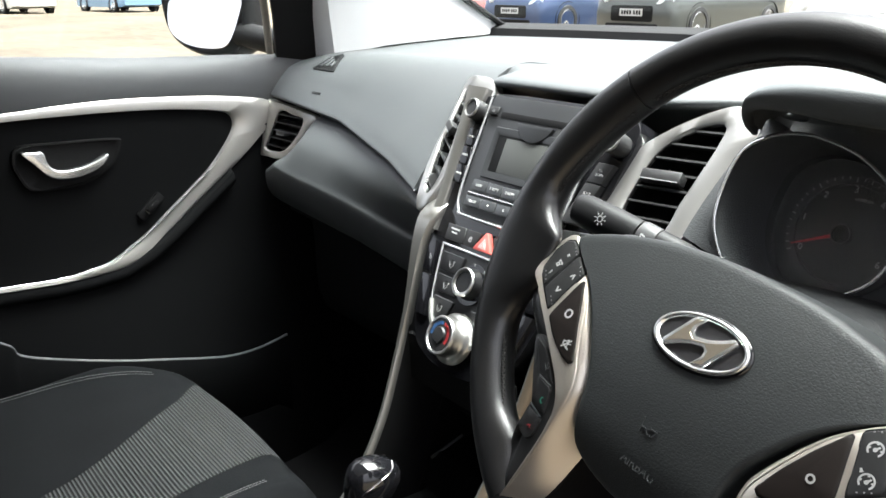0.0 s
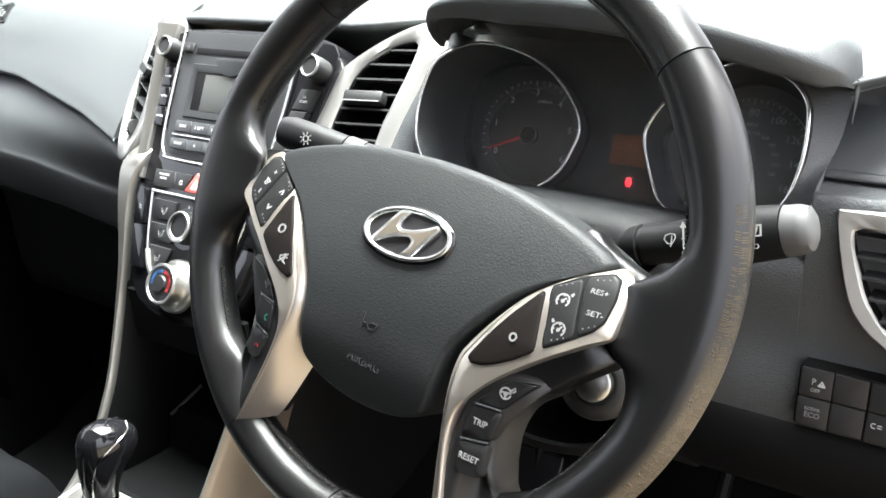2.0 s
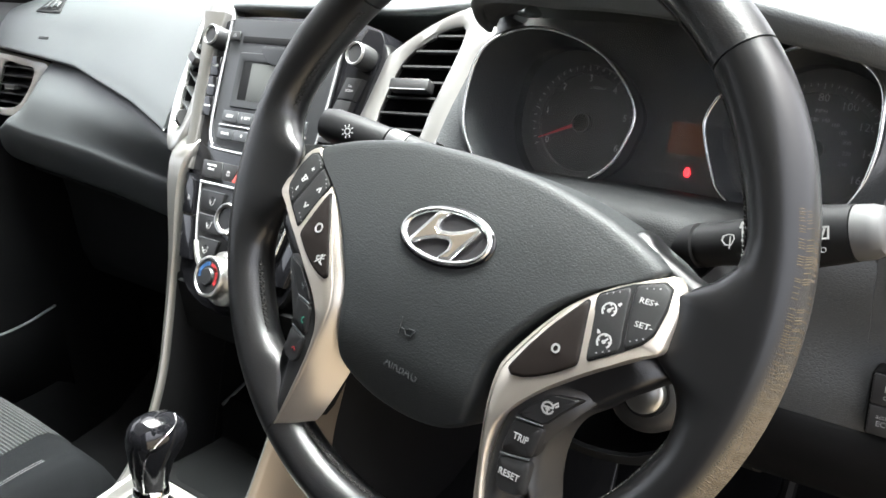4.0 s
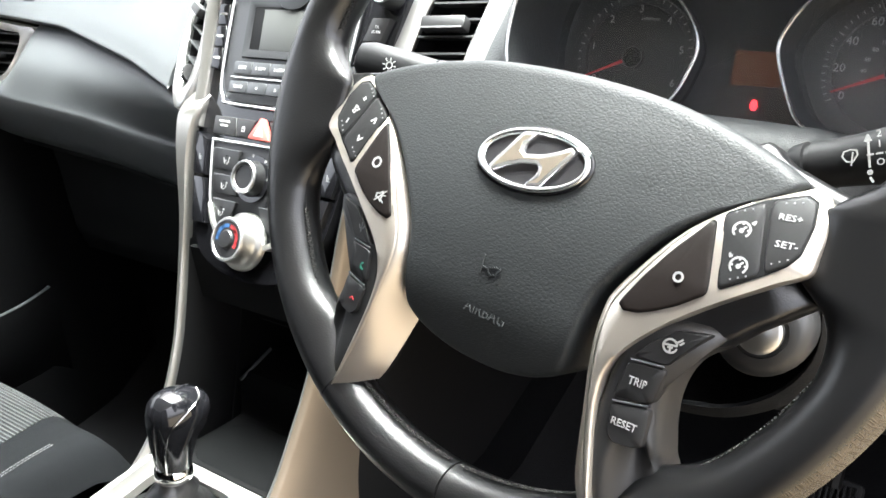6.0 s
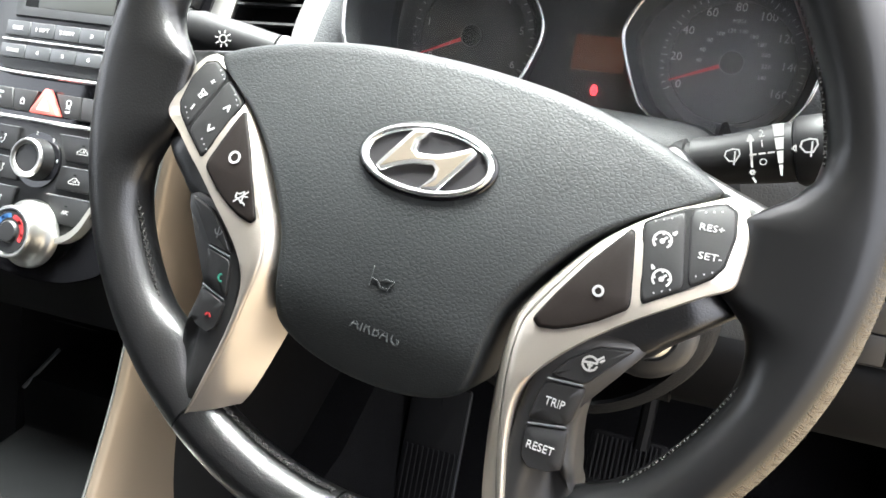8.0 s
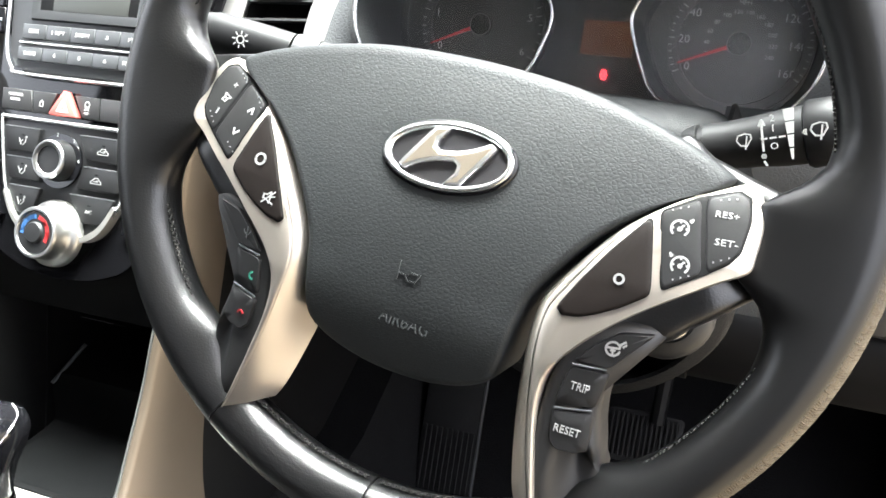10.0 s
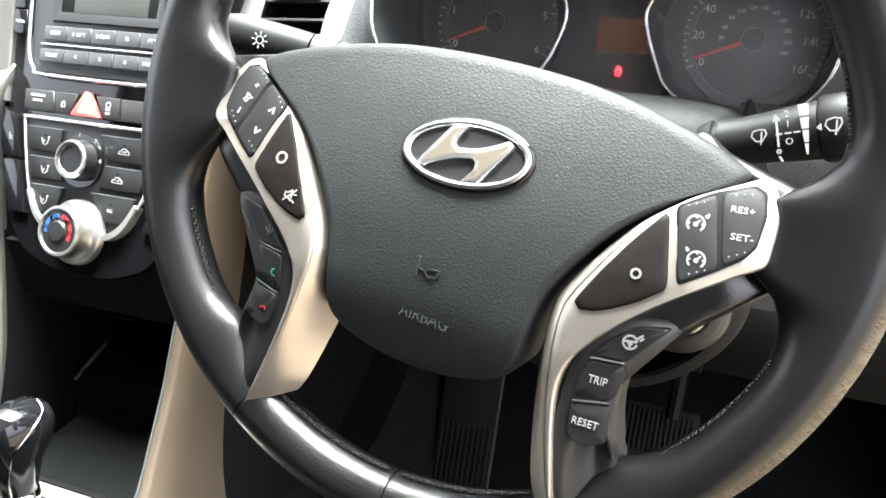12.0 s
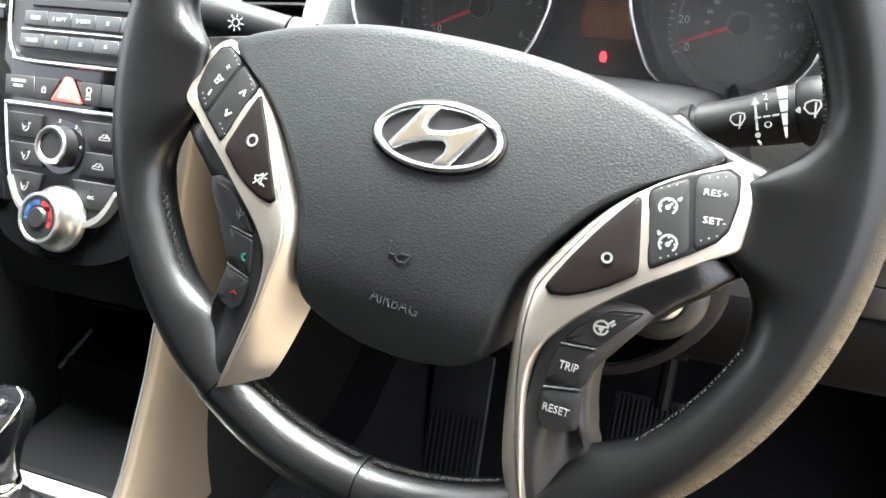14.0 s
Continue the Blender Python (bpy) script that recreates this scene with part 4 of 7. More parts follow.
def prn(name, strokes, m, width=0.0007, mat=WHEELPRINT):
    part(name, lines(m, strokes, width), mat, wheel, smooth=0)


def say(text, m, size, mat=WHEELPRINT, width=None):
    part("print", words(text, m, size, width), mat, wheel, smooth=0)


DOTS = [[(d, 0), (d + 0.0003, 0)] for d in (-0.003, 0.0, 0.003)]
prn("cancel_mark", [arc(0, 0, 0.0018, 0, 360, 16)], wm(0.0871, -0.0302), 0.0009)
for a, b, k in ((0.1032, -0.0053, 1), (0.1075, -0.0187, -1)):
    gauge = [arc(0, 0, 0.0033, -45, 225, 16)] + [[(0.0024 * math.cos(radians(q)), 0.0024 * math.sin(radians(q))), (0.0033 * math.cos(radians(q)), 0.0033 * math.sin(radians(q)))] for q in (0, 90, 180)]
    gauge += [[(-0.0004, -0.0006), (0.0014, 0.0014)], arc(0, -0.0003, 0.0006, 0, 360, 6), [(k * 0.0034, 0.0034), (k * 0.0044, 0.0042), (k * 0.0040, 0.0030), (k * 0.0034, 0.0034)]]
    prn("cruise_mark", gauge, wm(a, b, 7), 0.0008)
prn("dots", DOTS, wm(0.1010, 0.0022, 28), 0.0006, DIMPRINT)
prn("dots", DOTS, wm(0.1090, -0.0232, 30), 0.0006, DIMPRINT)
prn("dots", DOTS, wm(0.1172, 0.0100, 20), 0.0006, DIMPRINT)
prn("dots", DOTS, wm(0.1212, -0.0128, 32), 0.0006, DIMPRINT)
say("RES+", wm(0.1186, 0.0040, 6), 0.0038, width=0.0088)
say("SET-", wm(0.1213, -0.0062, 6), 0.0038, width=0.0085)
prn("mode_mark", [arc(0, 0, 0.0025, 10, 80, 6), arc(0, 0, 0.0025, 100, 170, 6), arc(0, 0, 0.0025, 190, 260, 6), arc(0, 0, 0.0025, 280, 350, 6)], wm(-0.0863, -0.0252), 0.0010)
prn("mute_mark", [[(-0.0026, 0.001), (-0.001, 0.001), (0.001, 0.0026), (0.001, -0.0026), (-0.001, -0.001), (-0.0026, -0.001), (-0.0026, 0.001)], [(-0.003, -0.003), (0.003, 0.003)], [(0.0018, -0.0022), (0.003, -0.003)], [(0.0018, 0.0005), (0.0034, 0.0008)]], wm(-0.0762, -0.0408), 0.0006)
say("+", wm(-0.1150, 0.0042, 8), 0.0052)
prn("speaker_mark", [[(-0.002, -0.0016), (-0.002, 0.0002), (0, 0.0002), (0, -0.0016), (-0.002, -0.0016)], [(-0.002, 0.0002), (-0.003, 0.0018), (0.001, 0.0018), (0, 0.0002)]], wm(-0.1163, -0.0030, turn=-28), 0.0007)
prn("minus_mark", [[(0, -0.0013), (0, 0.0013)]], wm(-0.1186, -0.0092, -10), 0.0008)
prn("up_mark", [[(-0.0013, -0.0008), (0.0010, 0.0012), (0.0014, -0.0016)]], wm(-0.1012, -0.0052), 0.0009)
prn("down_mark", [[(-0.0014, 0.0014), (-0.0008, -0.0014), (0.0016, 0.0006)]], wm(-0.1045, -0.0163), 0.0009)
prn("dots", DOTS, wm(-0.1125, 0.0088, turn=-40), 0.0006, DIMPRINT)
prn("dots", DOTS, wm(-0.0985, -0.0005, turn=-50), 0.0006, DIMPRINT)
prn("dots", DOTS, wm(-0.1045, -0.0238, turn=-40), 0.0006, DIMPRINT)
prn("dots", DOTS, wm(-0.1205, -0.0125, turn=-50), 0.0006, DIMPRINT)
prn("wheel_heat_mark", [arc(0, 0, 0.0028, 20, 340, 16), [(-0.0026, 0.0004), (0.0026, 0.0004)], [(0, 0), (0, -0.0026)], [(-0.0008, -0.0006), (0.0008, -0.0006)], [(0.0026, 0.0018), (0.0046, 0.0034)], [(0.0038, 0.0012), (0.0050, 0.0022)]], pm_(0.0922, -0.0575, 8), 0.0008)
say("TRIP", pm_(0.0840, -0.0768), 0.0048, width=0.0078)
say("RESET", pm_(0.0835, -0.0956), 0.0046, width=0.0108)
prn("voice_mark", [[(0, -0.0025), (0, 0.0025)], arc(0, 0.001, 0.002, 180, 360, 8)], pm_(-0.0837, -0.0596), 0.0005, GREYBTN)
prn("answer_mark", [arc(0, 0, 0.0016, 100, 280, 8)], pm_(-0.0756, -0.0783), 0.0008, GREEN)
prn("hang_up_mark", [arc(0, -0.0005, 0.0016, 20, 160, 8)], pm_(-0.0782, -0.0972), 0.0008, RED)

# ---------------------------------------------------------------- middle stack
def fl(pts):
    return [fz(*p) for p in pts]


def plate(name, pts, w0, w1, mat, parent, label="", bevel=0.0008, m=None, round_k=0.0):
    pts = rounded(pts, round_k) if round_k else pts
    return part(name, prism(pts, m or FACE, w0, w1, bevel), mat, parent, label)


def frame_line(name, pts, wide, w, mat, parent, label="", m=None, closed=False, sides=8):
    """A raised bead along a line on a face."""
    m = m or FACE
    return part(name, tube([m @ Vector((p[0], p[1], w)) for p in spline(pts, 5, closed)], wide, sides, closed), mat, parent, label, smooth=60)


def mark(name, strokes, m, width, parent, mat=PRINT, label=""):
    return part(name, lines(m, strokes, width), mat, parent, label, smooth=0)


def sign(name, text, m, size, parent, mat=PRINT, width=None):
    return part(name, words(text, m, size, width), mat, parent, smooth=0)


def sym(pts, c=CX):
    """Both sides of an outline given for one side, about the middle line."""
    return pts + [(2 * c - x, z) for x, z in reversed(pts)]


stack = thing("centre_stack", "gloss black centre stack carrying radio and climate controls", "centre stack", at=(CX, 0.53, 0.60))
low = [(-0.104, 0.565), (-0.098, 0.530), (-0.0875, 0.507), (-0.0726, 0.492), (-0.045, 0.483)]
back = [(-0.120, 0.742), (-0.115, 0.690), (-0.112, 0.640), (-0.110, 0.600)] + low
back += [(CX, 0.480)] + [(2 * CX - x, z) for x, z in reversed([(-0.136, 0.742), (-0.130, 0.690), (-0.122, 0.640), (-0.112, 0.600)] + low)]
plate("backplate", fl(back), -0.05, -0.006, GLOSS, stack, "gloss black backing", round_k=0.3)
rows = []
for z in np.linspace(0.743, 0.598, 14):
    up = (-0.750, -0.735, -0.725, -0.706, -0.685, -0.656, -0.628, -0.598)
    x0 = float(np.interp(-z, up, (-0.108, -0.106, -0.1105, -0.1125, -0.1105, -0.1085, -0.1068, -0.1058)))
    x1 = float(np.interp(-z, up, (-0.142, -0.138, -0.135, -0.131, -0.1277, -0.124, -0.1205, -0.1190)))
    rows.append([FACE @ Vector((*fz(x, z), w)) for x, w in ((x0, -0.010), (x0, -0.002), (x0 - 0.0015, -0.0004), (x1 + 0.002, 0.0008), (x1, -0.002), (x1, -0.014))])
part("side_strip", loft(rows), RAIL, stack, "satin silver strip beside the keys", smooth=50)

radio = thing("car_radio", "charcoal car radio with a blank grey display", "car radio", at=(CX, 0.58, 0.68))
body = sym([(-0.0905, 0.738), (-0.0902, 0.725), (-0.0882, 0.670), (-0.0848, 0.635), (-0.078, 0.6245), (-0.066, 0.6215)])
body = fl(body)
plate("fascia", body, -0.03, -0.0015, RADIO, radio, "charcoal fascia", 0.001)
frame_line("chrome_line", fl(sym([(-0.0925, 0.735), (-0.0920, 0.722), (-0.0900, 0.672), (-0.0868, 0.637), (-0.0795, 0.6235), (-0.067, 0.6195)])), 0.0015, -0.0005, BRIGHT, radio, "bright silver outline")
# slot, eject key and display set in a sunk window
plate("disc_slot", fl([(-0.070, 0.7225), (0.050, 0.7225), (0.050, 0.7165), (-0.070, 0.7165)]), -0.001, -0.0008, BLACK, radio, "black disc slot", 0.0002)
part("slot_lip", prism([(x - CX, y) for x, y in arc(CX, 0.1345, 0.027, 200, 340, 16)], FACE, -0.001, 0.0022, 0.0008), RADIO, radio, "rounded lip under the slot")
plate("eject_key", fl(rect(-0.0885, 0.7180, -0.0745, 0.7260)), -0.001, 0.0008, BUTTON, radio, "black eject key")
mark("eject_mark", [[(-0.002, 0), (0.002, 0), (0, 0.002), (-0.002, 0)], [(-0.002, -0.001), (0.002, -0.001)]], at(FACE, *fz(-0.0815, 0.7218), 0.0008), 0.0005, radio, DIMPRINT)
plate("display_well", fl([(-0.066, 0.706), (0.042, 0.706), (0.040, 0.6600), (-0.064, 0.6600)]), -0.001, -0.0006, BLACK, radio, "sunk black window", 0.0003)
part("well_edge", loft([[FACE @ Vector((*fz(x, z), w)) for x, z in ((-0.068 + d, 0.708 - d), (0.044 - d, 0.708 - d), (0.042 - d, 0.6580 + d), (-0.066 + d, 0.6580 + d))] for d, w in ((0.0, -0.0012), (0.001, 0.0012), (0.004, 0.0012), (0.0075, -0.0004))], True), RADIO, radio, "raised window frame")
plate("display", fl([(-0.0475, 0.6985), (0.027, 0.6985), (0.026, 0.6655), (-0.0455, 0.6655)]), -0.0006, -0.0001, SCREEN, radio, "grey-green display switched off", 0.0002)
ROW1 = ("SEEK", "1 RPT", "2 RDM", "3", "PTY")
ROW2 = ("TRACK", "4", "5", "6", "FOLDER")
for k in range(5):
    x0 = -0.0715 + k * 0.0238
    plate("radio_key", fl(rect(x0, 0.6445, x0 + 0.0230, 0.6548)), -0.002, 0.0014, GREYBTN, radio, "grey key with white print", 0.0006)
    sign("key_print", ROW1[k], at(FACE, *fz(x0 + 0.0115, 0.6497), 0.0016), 0.0042, radio, width=min(0.0145, 0.0026 * len(ROW1[k])))
    x0 = -0.0735 + k * 0.0246
    plate("radio_key", fl(rect(x0, 0.6290, x0 + 0.0238, 0.6385)), -0.002, 0.0014, GREYBTN, radio, "grey key with white print", 0.0006)
    sign("key_print", ROW2[k], at(FACE, *fz(x0 + 0.0119, 0.6338), 0.0016), 0.0042, radio, width=min(0.0165, 0.0026 * len(ROW2[k])))
frame_line("bright_bar", fl([(-0.0735, 0.6415), (CX, 0.6415), (0.0495, 0.6415)]), 0.0011, 0.0004, BRIGHT, radio, "bright line between the key rows")
# knobs beside the radio
for x, z in ((-0.1040, 0.7185), (0.0965, 0.7115)):
    k = part("rotary_knob", lathe([(0.0105, -0.008), (0.0112, 0.002), (0.0108, 0.010), (0.0100, 0.0118), (0.0040, 0.0122), (0.0005, 0.0122)], at(FACE, *fz(x, z))), BUTTON, radio, "black rotary knob", smooth=35)
    part("chrome_ring", lathe([(0.0092, 0.0112), (0.0103, 0.0119), (0.0104, 0.0132), (0.0096, 0.0140), (0.0086, 0.0136), (0.0082, 0.0120)], at(FACE, *fz(x, z)), caps=False), KNOBCHROME, k, "chrome ring", smooth=50)
# side key columns
for names, x0, x1, lean, zt, mat in ((("RADIO", "MEDIA", "PHONE"), -0.1088, -0.0952, 0.0012, 0.7020, GLOSS), (("TA SCAN", "SETUP", "MENU"), 0.0820, 0.1010, -0.0060, 0.6945, BUTTON)):
    for k, t in enumerate(names):
        z1, z0 = zt - 0.0185 * k, zt - 0.0185 * k - 0.0175
        d0, d1 = lean * k, lean * (k + 1)
        plate("side_key", fl([(x0 + d1, z0), (x1 + d1, z0), (x1 + d0, z1), (x0 + d0, z1)]), -0.006, 0.0006, mat, radio, "black key with white print", 0.0006)
        m = at(FACE, *fz((x0 + x1) / 2 + (d0 + d1) / 2, (z0 + z1) / 2), 0.0008)
        if " " in t:
            sign("key_print", "TA", at(m, 0, 0.0022), 0.0036, radio)
            sign("key_print", "SCAN", at(m, 0, -0.0018), 0.0036, radio)
        else:
            sign("key_print", t, m, 0.0034, radio, width=0.0092)

# row of keys with the hazard switch
keys = thing("key_row", "row of black keys round a red hazard warning switch", "key row", at=(CX, 0.53, 0.60))
plate("key", fl([(-0.0850, 0.6085), (-0.0552, 0.6085), (-0.0525, 0.5935), (-0.0838, 0.5935)]), -0.006, 0.0004, BUTTON, keys, "black key", 0.0008)
plate("key", fl([(-0.0540, 0.6085), (-0.0300, 0.6085), (-0.0362, 0.5935), (-0.0513, 0.5935)]), -0.006, 0.0004, BUTTON, keys, "black lock key", 0.0008)
plate("key", fl([(-0.0125, 0.6085), (0.0110, 0.6085), (0.0128, 0.5935), (-0.0030, 0.5935)]), -0.006, 0.0004, BUTTON, keys, "black stability key", 0.0008)
plate("key", fl([(0.0122, 0.6085), (0.0620, 0.6085), (0.0600, 0.5935), (0.0140, 0.5935)]), -0.006, 0.0004, BUTTON, keys, "black blank key", 0.0008)
sign("key_print", "PASSENGER", at(FACE, *fz(-0.0705, 0.6045), 0.0006), 0.0030, keys, width=0.0145)
sign("key_print", "AIR BAG", at(FACE, *fz(-0.0705, 0.6010), 0.0006), 0.0030, keys, width=0.0100)
m = at(FACE, *fz(-0.0435, 0.6005), 0.0006)
mark("lock_mark", [[(-0.0016, -0.0025), (0.0016, -0.0025), (0.0016, 0.0008), (-0.0016, 0.0008), (-0.0016, -0.0025)], arc(0, 0.0008, 0.0012, 0, 180, 6)], m, 0.0006, keys)
m = at(FACE, *fz(0.0010, 0.6020), 0.0006)
mark("car_mark", [arc(0, 0.0015, 0.0022, 0, 360, 10), [(-0.002, -0.001), (0.002, -0.003)], [(0.002, -0.001), (-0.002, -0.003)]], m, 0.0006, keys)
sign("key_print", "OFF", at(m, 0, -0.0055), 0.0028, keys)
tri = rounded(fl([(-0.0345, 0.5930), (-0.0060, 0.5930), (-0.0212, 0.6118)]), 0.1)
haz = part("hazard_switch", prism(tri, FACE, -0.004, 0.0028, 0.0012), HAZARD, keys, "red triangular hazard switch")
m = at(FACE, *fz(-0.0205, 0.5992), 0.0029)
part("triangle_mark", lines(m, [[(-0.0055, -0.0035), (0.0055, -0.0035), (0, 0.0060), (-0.0055, -0.0035)], [(-0.0026, -0.0020), (0.0026, -0.0020), (0, 0.0024), (-0.0026, -0.0020)]], 0.0007), PRINT, haz, smooth=0)

# climate panel
climate = thing("climate_panel", "black climate panel with chrome rotary knobs in a silver outline", "climate control", at=(CX, 0.51, 0.55))
CC = -0.0125
rim_line = [(CC - 0.0690, 0.5885), (CC - 0.0640, 0.566), (CC - 0.0570, 0.541), (CC - 0.0500, 0.5295), (CC - 0.0430, 0.5200), (CC - 0.0330, 0.5140), (CC - 0.020, 0.5110)]
outline = sym(rim_line, CC)
plate("fascia", fl(outline), -0.02, -0.001, PANEL, climate, "black fascia", 0.0004)
frame_line("silver_outline", fl(rim_line), 0.0014, 0.0, BRIGHT, climate, "bright silver outline")
frame_line("silver_outline", fl([(2 * CC - x, z) for x, z in rim_line]), 0.0014, 0.0, BRIGHT, climate, "bright silver outline")
frame_line("silver_bar", fl([(CC - 0.0690, 0.5885), (CC, 0.5885), (CC + 0.0690, 0.5885)]), 0.0018, 0.0, BRIGHT, climate, "broad bright silver bar")
lowband = sym([(CC - 0.0545, 0.535), (CC - 0.0465, 0.5215), (CC - 0.0360, 0.5125), (CC - 0.020, 0.5085)], CC)
inn = sym([(CC - 0.0528, 0.5372), (CC - 0.0443, 0.5242), (CC - 0.0340, 0.5160), (CC - 0.0193, 0.5122)], CC)
A, B = spline(fl(lowband), 5), spline(fl(inn), 5)
part("silver_crescent", loft([[FACE @ Vector((*p, -0.006)), FACE @ Vector((*p, 0.0035)), FACE @ Vector((*q, 0.0045)), FACE @ Vector((*q, -0.004))] for p, q in zip(A, B)], True, True), SILVER, climate, "satin silver crescent under the keys", smooth=50)
for sgn in (-1, 1):
    for k in range(3):
        z1, z0 = ((0.5825, 0.5650), (0.5615, 0.5455), (0.5415, 0.5225))[k]
        i0, i1 = ((0.0275, 0.0290), (0.0275, 0.0215), (0.0195, 0.0260))[k] if sgn < 0 else ((0.0110, 0.0205), (0.0183, 0.0140), (0.0085, 0.0205))[k]
        o0, o1 = ((0.0640, 0.0600), (0.0588, 0.0540), (0.0522, 0.0420))[k]
        pts = [(CC + sgn * i0, z1), (CC + sgn * o0, z1), (CC + sgn * o1, z0), (CC + sgn * i1, z0)]
        pts = pts if sgn < 0 else list(reversed(pts))
        plate("climate_key", fl(pts), -0.004, 0.0014, PANEL, climate, "black key with white symbol", 0.0007, round_k=0.08)
        part("key_edge", tube([FACE @ Vector((*fz(CC + sgn * i0 * 1.04, z1 - 0.0007), 0.0012)), FACE @ Vector((*fz(CC + sgn * o0 * 0.985, z1 - 0.0007), 0.0012))], 0.0005, 6), GREYBTN, climate, "lighter upper edge")
        m = at(FACE, *fz(CC + sgn * ((0.0440 if sgn < 0 else 0.0350) - 0.003 * k), (z0 + z1) / 2 - 0.0015), 0.0016) @ Matrix.Scale(0.85, 4)
        if sgn < 0:
            mark("air_flow_mark", [[(-0.004, 0.003), (-0.001, -0.003)], [(0.001, -0.0035), (0.004, -0.0005), (0.004, 0.0025)], [(0.0005, 0.001), (-0.003 + 0.0015 * k, -0.001)], arc(0.0045, 0.0040, 0.0008, 0, 360, 6)], m, 0.0007, climate, PANELPRINT)
        elif k < 2:
            mark("car_mark", [[(-0.0055, -0.002), (-0.0055, 0), (-0.003, 0.001), (-0.0015, 0.003), (0.0022, 0.003), (0.0045, 0.0008), (0.006, 0), (0.006, -0.002), (-0.0055, -0.002)], [(-0.002, 0.0), (0.0025, 0.0), (0.001, 0.0012)]], m, 0.0006, climate, PANELPRINT)
        else:
            sign("key_print", "A/C", m, 0.0046, climate, PANELPRINT)
        part("indicator", prism(rect(-0.0016, 0.0052, 0.0016, 0.0064), m, -0.0002, 0.0001), BLACK, climate)
for k, (dx, dz) in enumerate(((-0.0165, 0.0090), (-0.004, 0.0170), (0.0125, 0.0140), (0.0190, 0.0005))):
    sign("fan_print", str(k + 1), at(FACE, *fz(-0.0188 + dx, 0.5630 + dz), 0.0012), 0.0040, climate, PANELPRINT)
FAN, TEMP = at(FACE, *fz(-0.0185, 0.5622)), at(FACE, *fz(-0.0120, 0.5122))
part("fan_well", lathe([(0.0215, -0.001), (0.0212, 0.0009), (0.0165, 0.0010), (0.0005, 0.0010)], FAN), GLOSS, climate, "gloss black ring", smooth=35)
k = part("fan_knob", lathe([(0.0165, 0.0), (0.0158, 0.005), (0.0148, 0.0110), (0.0120, 0.0112), (0.0005, 0.0108)], FAN), PANEL, climate, "black fan knob", smooth=35)
part("chrome_ring", lathe([(0.0108, 0.0108), (0.0147, 0.0105), (0.0152, 0.0122), (0.0142, 0.0134), (0.0118, 0.0134), (0.0106, 0.0120)], FAN, caps=False), KNOBCHROME, k, "satin chrome ring", smooth=50)
k = part("temperature_knob", lathe([(0.0262, 0.0), (0.0258, 0.0045), (0.0245, 0.0065), (0.0222, 0.0078), (0.0206, 0.0100), (0.0198, 0.0195), (0.0197, 0.0218), (0.0188, 0.0230), (0.0172, 0.0230), (0.0162, 0.0212), (0.0005, 0.0212)], TEMP, 48), KNOBCHROME, climate, "satin silver temperature knob", smooth=35)
part("knob_face", lathe([(0.0161, 0.0212), (0.0157, 0.0220), (0.0085, 0.0222), (0.0080, 0.0236), (0.0072, 0.0244), (0.0005, 0.0246)], TEMP), PANEL, k, "black knob face", smooth=35)
cold, hot = bmesh.new(), bmesh.new()
part("cold_arc", lines(TEMP, [arc(0, 0, 0.0120, 185, 95, 10)], 0.0032, 0.0221, bm=cold), BLUE, k, "blue arc", smooth=0)
part("hot_arc", lines(TEMP, [arc(0, 0, 0.0120, 75, -25, 10)], 0.0032, 0.0221, bm=hot), RED, k, "red arc", smooth=0)

# seat heating keys at both sides and the panel below
for sgn in (-1, 1):
    for k in range(2):
        pts = ([(-0.0785, 0.588), (-0.0960, 0.594), (-0.0880, 0.5585), (-0.0715, 0.5585)], [(-0.0710, 0.556), (-0.0870, 0.556), (-0.0765, 0.519), (-0.0590, 0.519)])[k]
        pts = [(CX + (a if sgn < 0 else -a), z) for a, z in pts]
        plate("seat_heat_key", fl(pts if sgn < 0 else list(reversed(pts))), -0.006, 0.0, GLOSS, stack, "black seat heating key", 0.0008)
    m = at(FACE, *fz(CX + sgn * 0.0815, 0.5725), 0.0002)
    mark("seat_mark", [[(-0.002, 0.003), (-0.0012, -0.002), (0.002, -0.002)], arc(0, 0.0, 0.0008, 0, 360, 6)], m, 0.0007, stack, DIMPRINT)
secs = []
for dx in np.linspace(-0.085, 0.085, 9):
    secs.append([(CX + dx, 0.497, 0.492), (CX + dx, 0.499, 0.468), (CX + dx, 0.501, 0.440), (CX + dx, 0.515, 0.430), (CX + dx, 0.60, 0.425)])
part("lower_face", thicken(loft(secs), 0.005), TRAY, stack, "matt black face with sockets below the climate panel", smooth=50)
m = axes((0.007, 0.4995, 0.441), (1, 0, 0), (0, 0.10, 1), (0, -1, 0.10))
for dx, t in ((-0.013, "AUX"), (0.001, ""), (0.013, "USB")):
    if t:
        sign("socket_print", t, at(m, dx, -0.004, 0.0004), 0.0036, stack, DIMPRINT, 0.007)
mark("socket_lid", [[(-0.022, 0.004), (0.022, 0.004)], [(-0.022, -0.010), (0.022, -0.010)]], m, 0.0005, stack, RUBBER)
mark("socket_bars", [[(-0.002, -0.004), (0.005, -0.004)]], m, 0.0022, stack, DIMPRINT)

# silver rails down both sides, from the vents to the gear lever
ZS = (0.626, 0.612, 0.580, 0.52, 0.48, 0.44, 0.40, 0.36, 0.330, 0.305, 0.280, 0.250)
HW = (0.118, 0.122, 0.1145, 0.105, 0.101, 0.0955, 0.091, 0.0875, 0.0868, 0.0872, 0.0885, 0.0905)
YF = (0.558, 0.535, 0.520, 0.503, 0.490, 0.474, 0.457, 0.434, 0.412, 0.385, 0.345, 0.290)
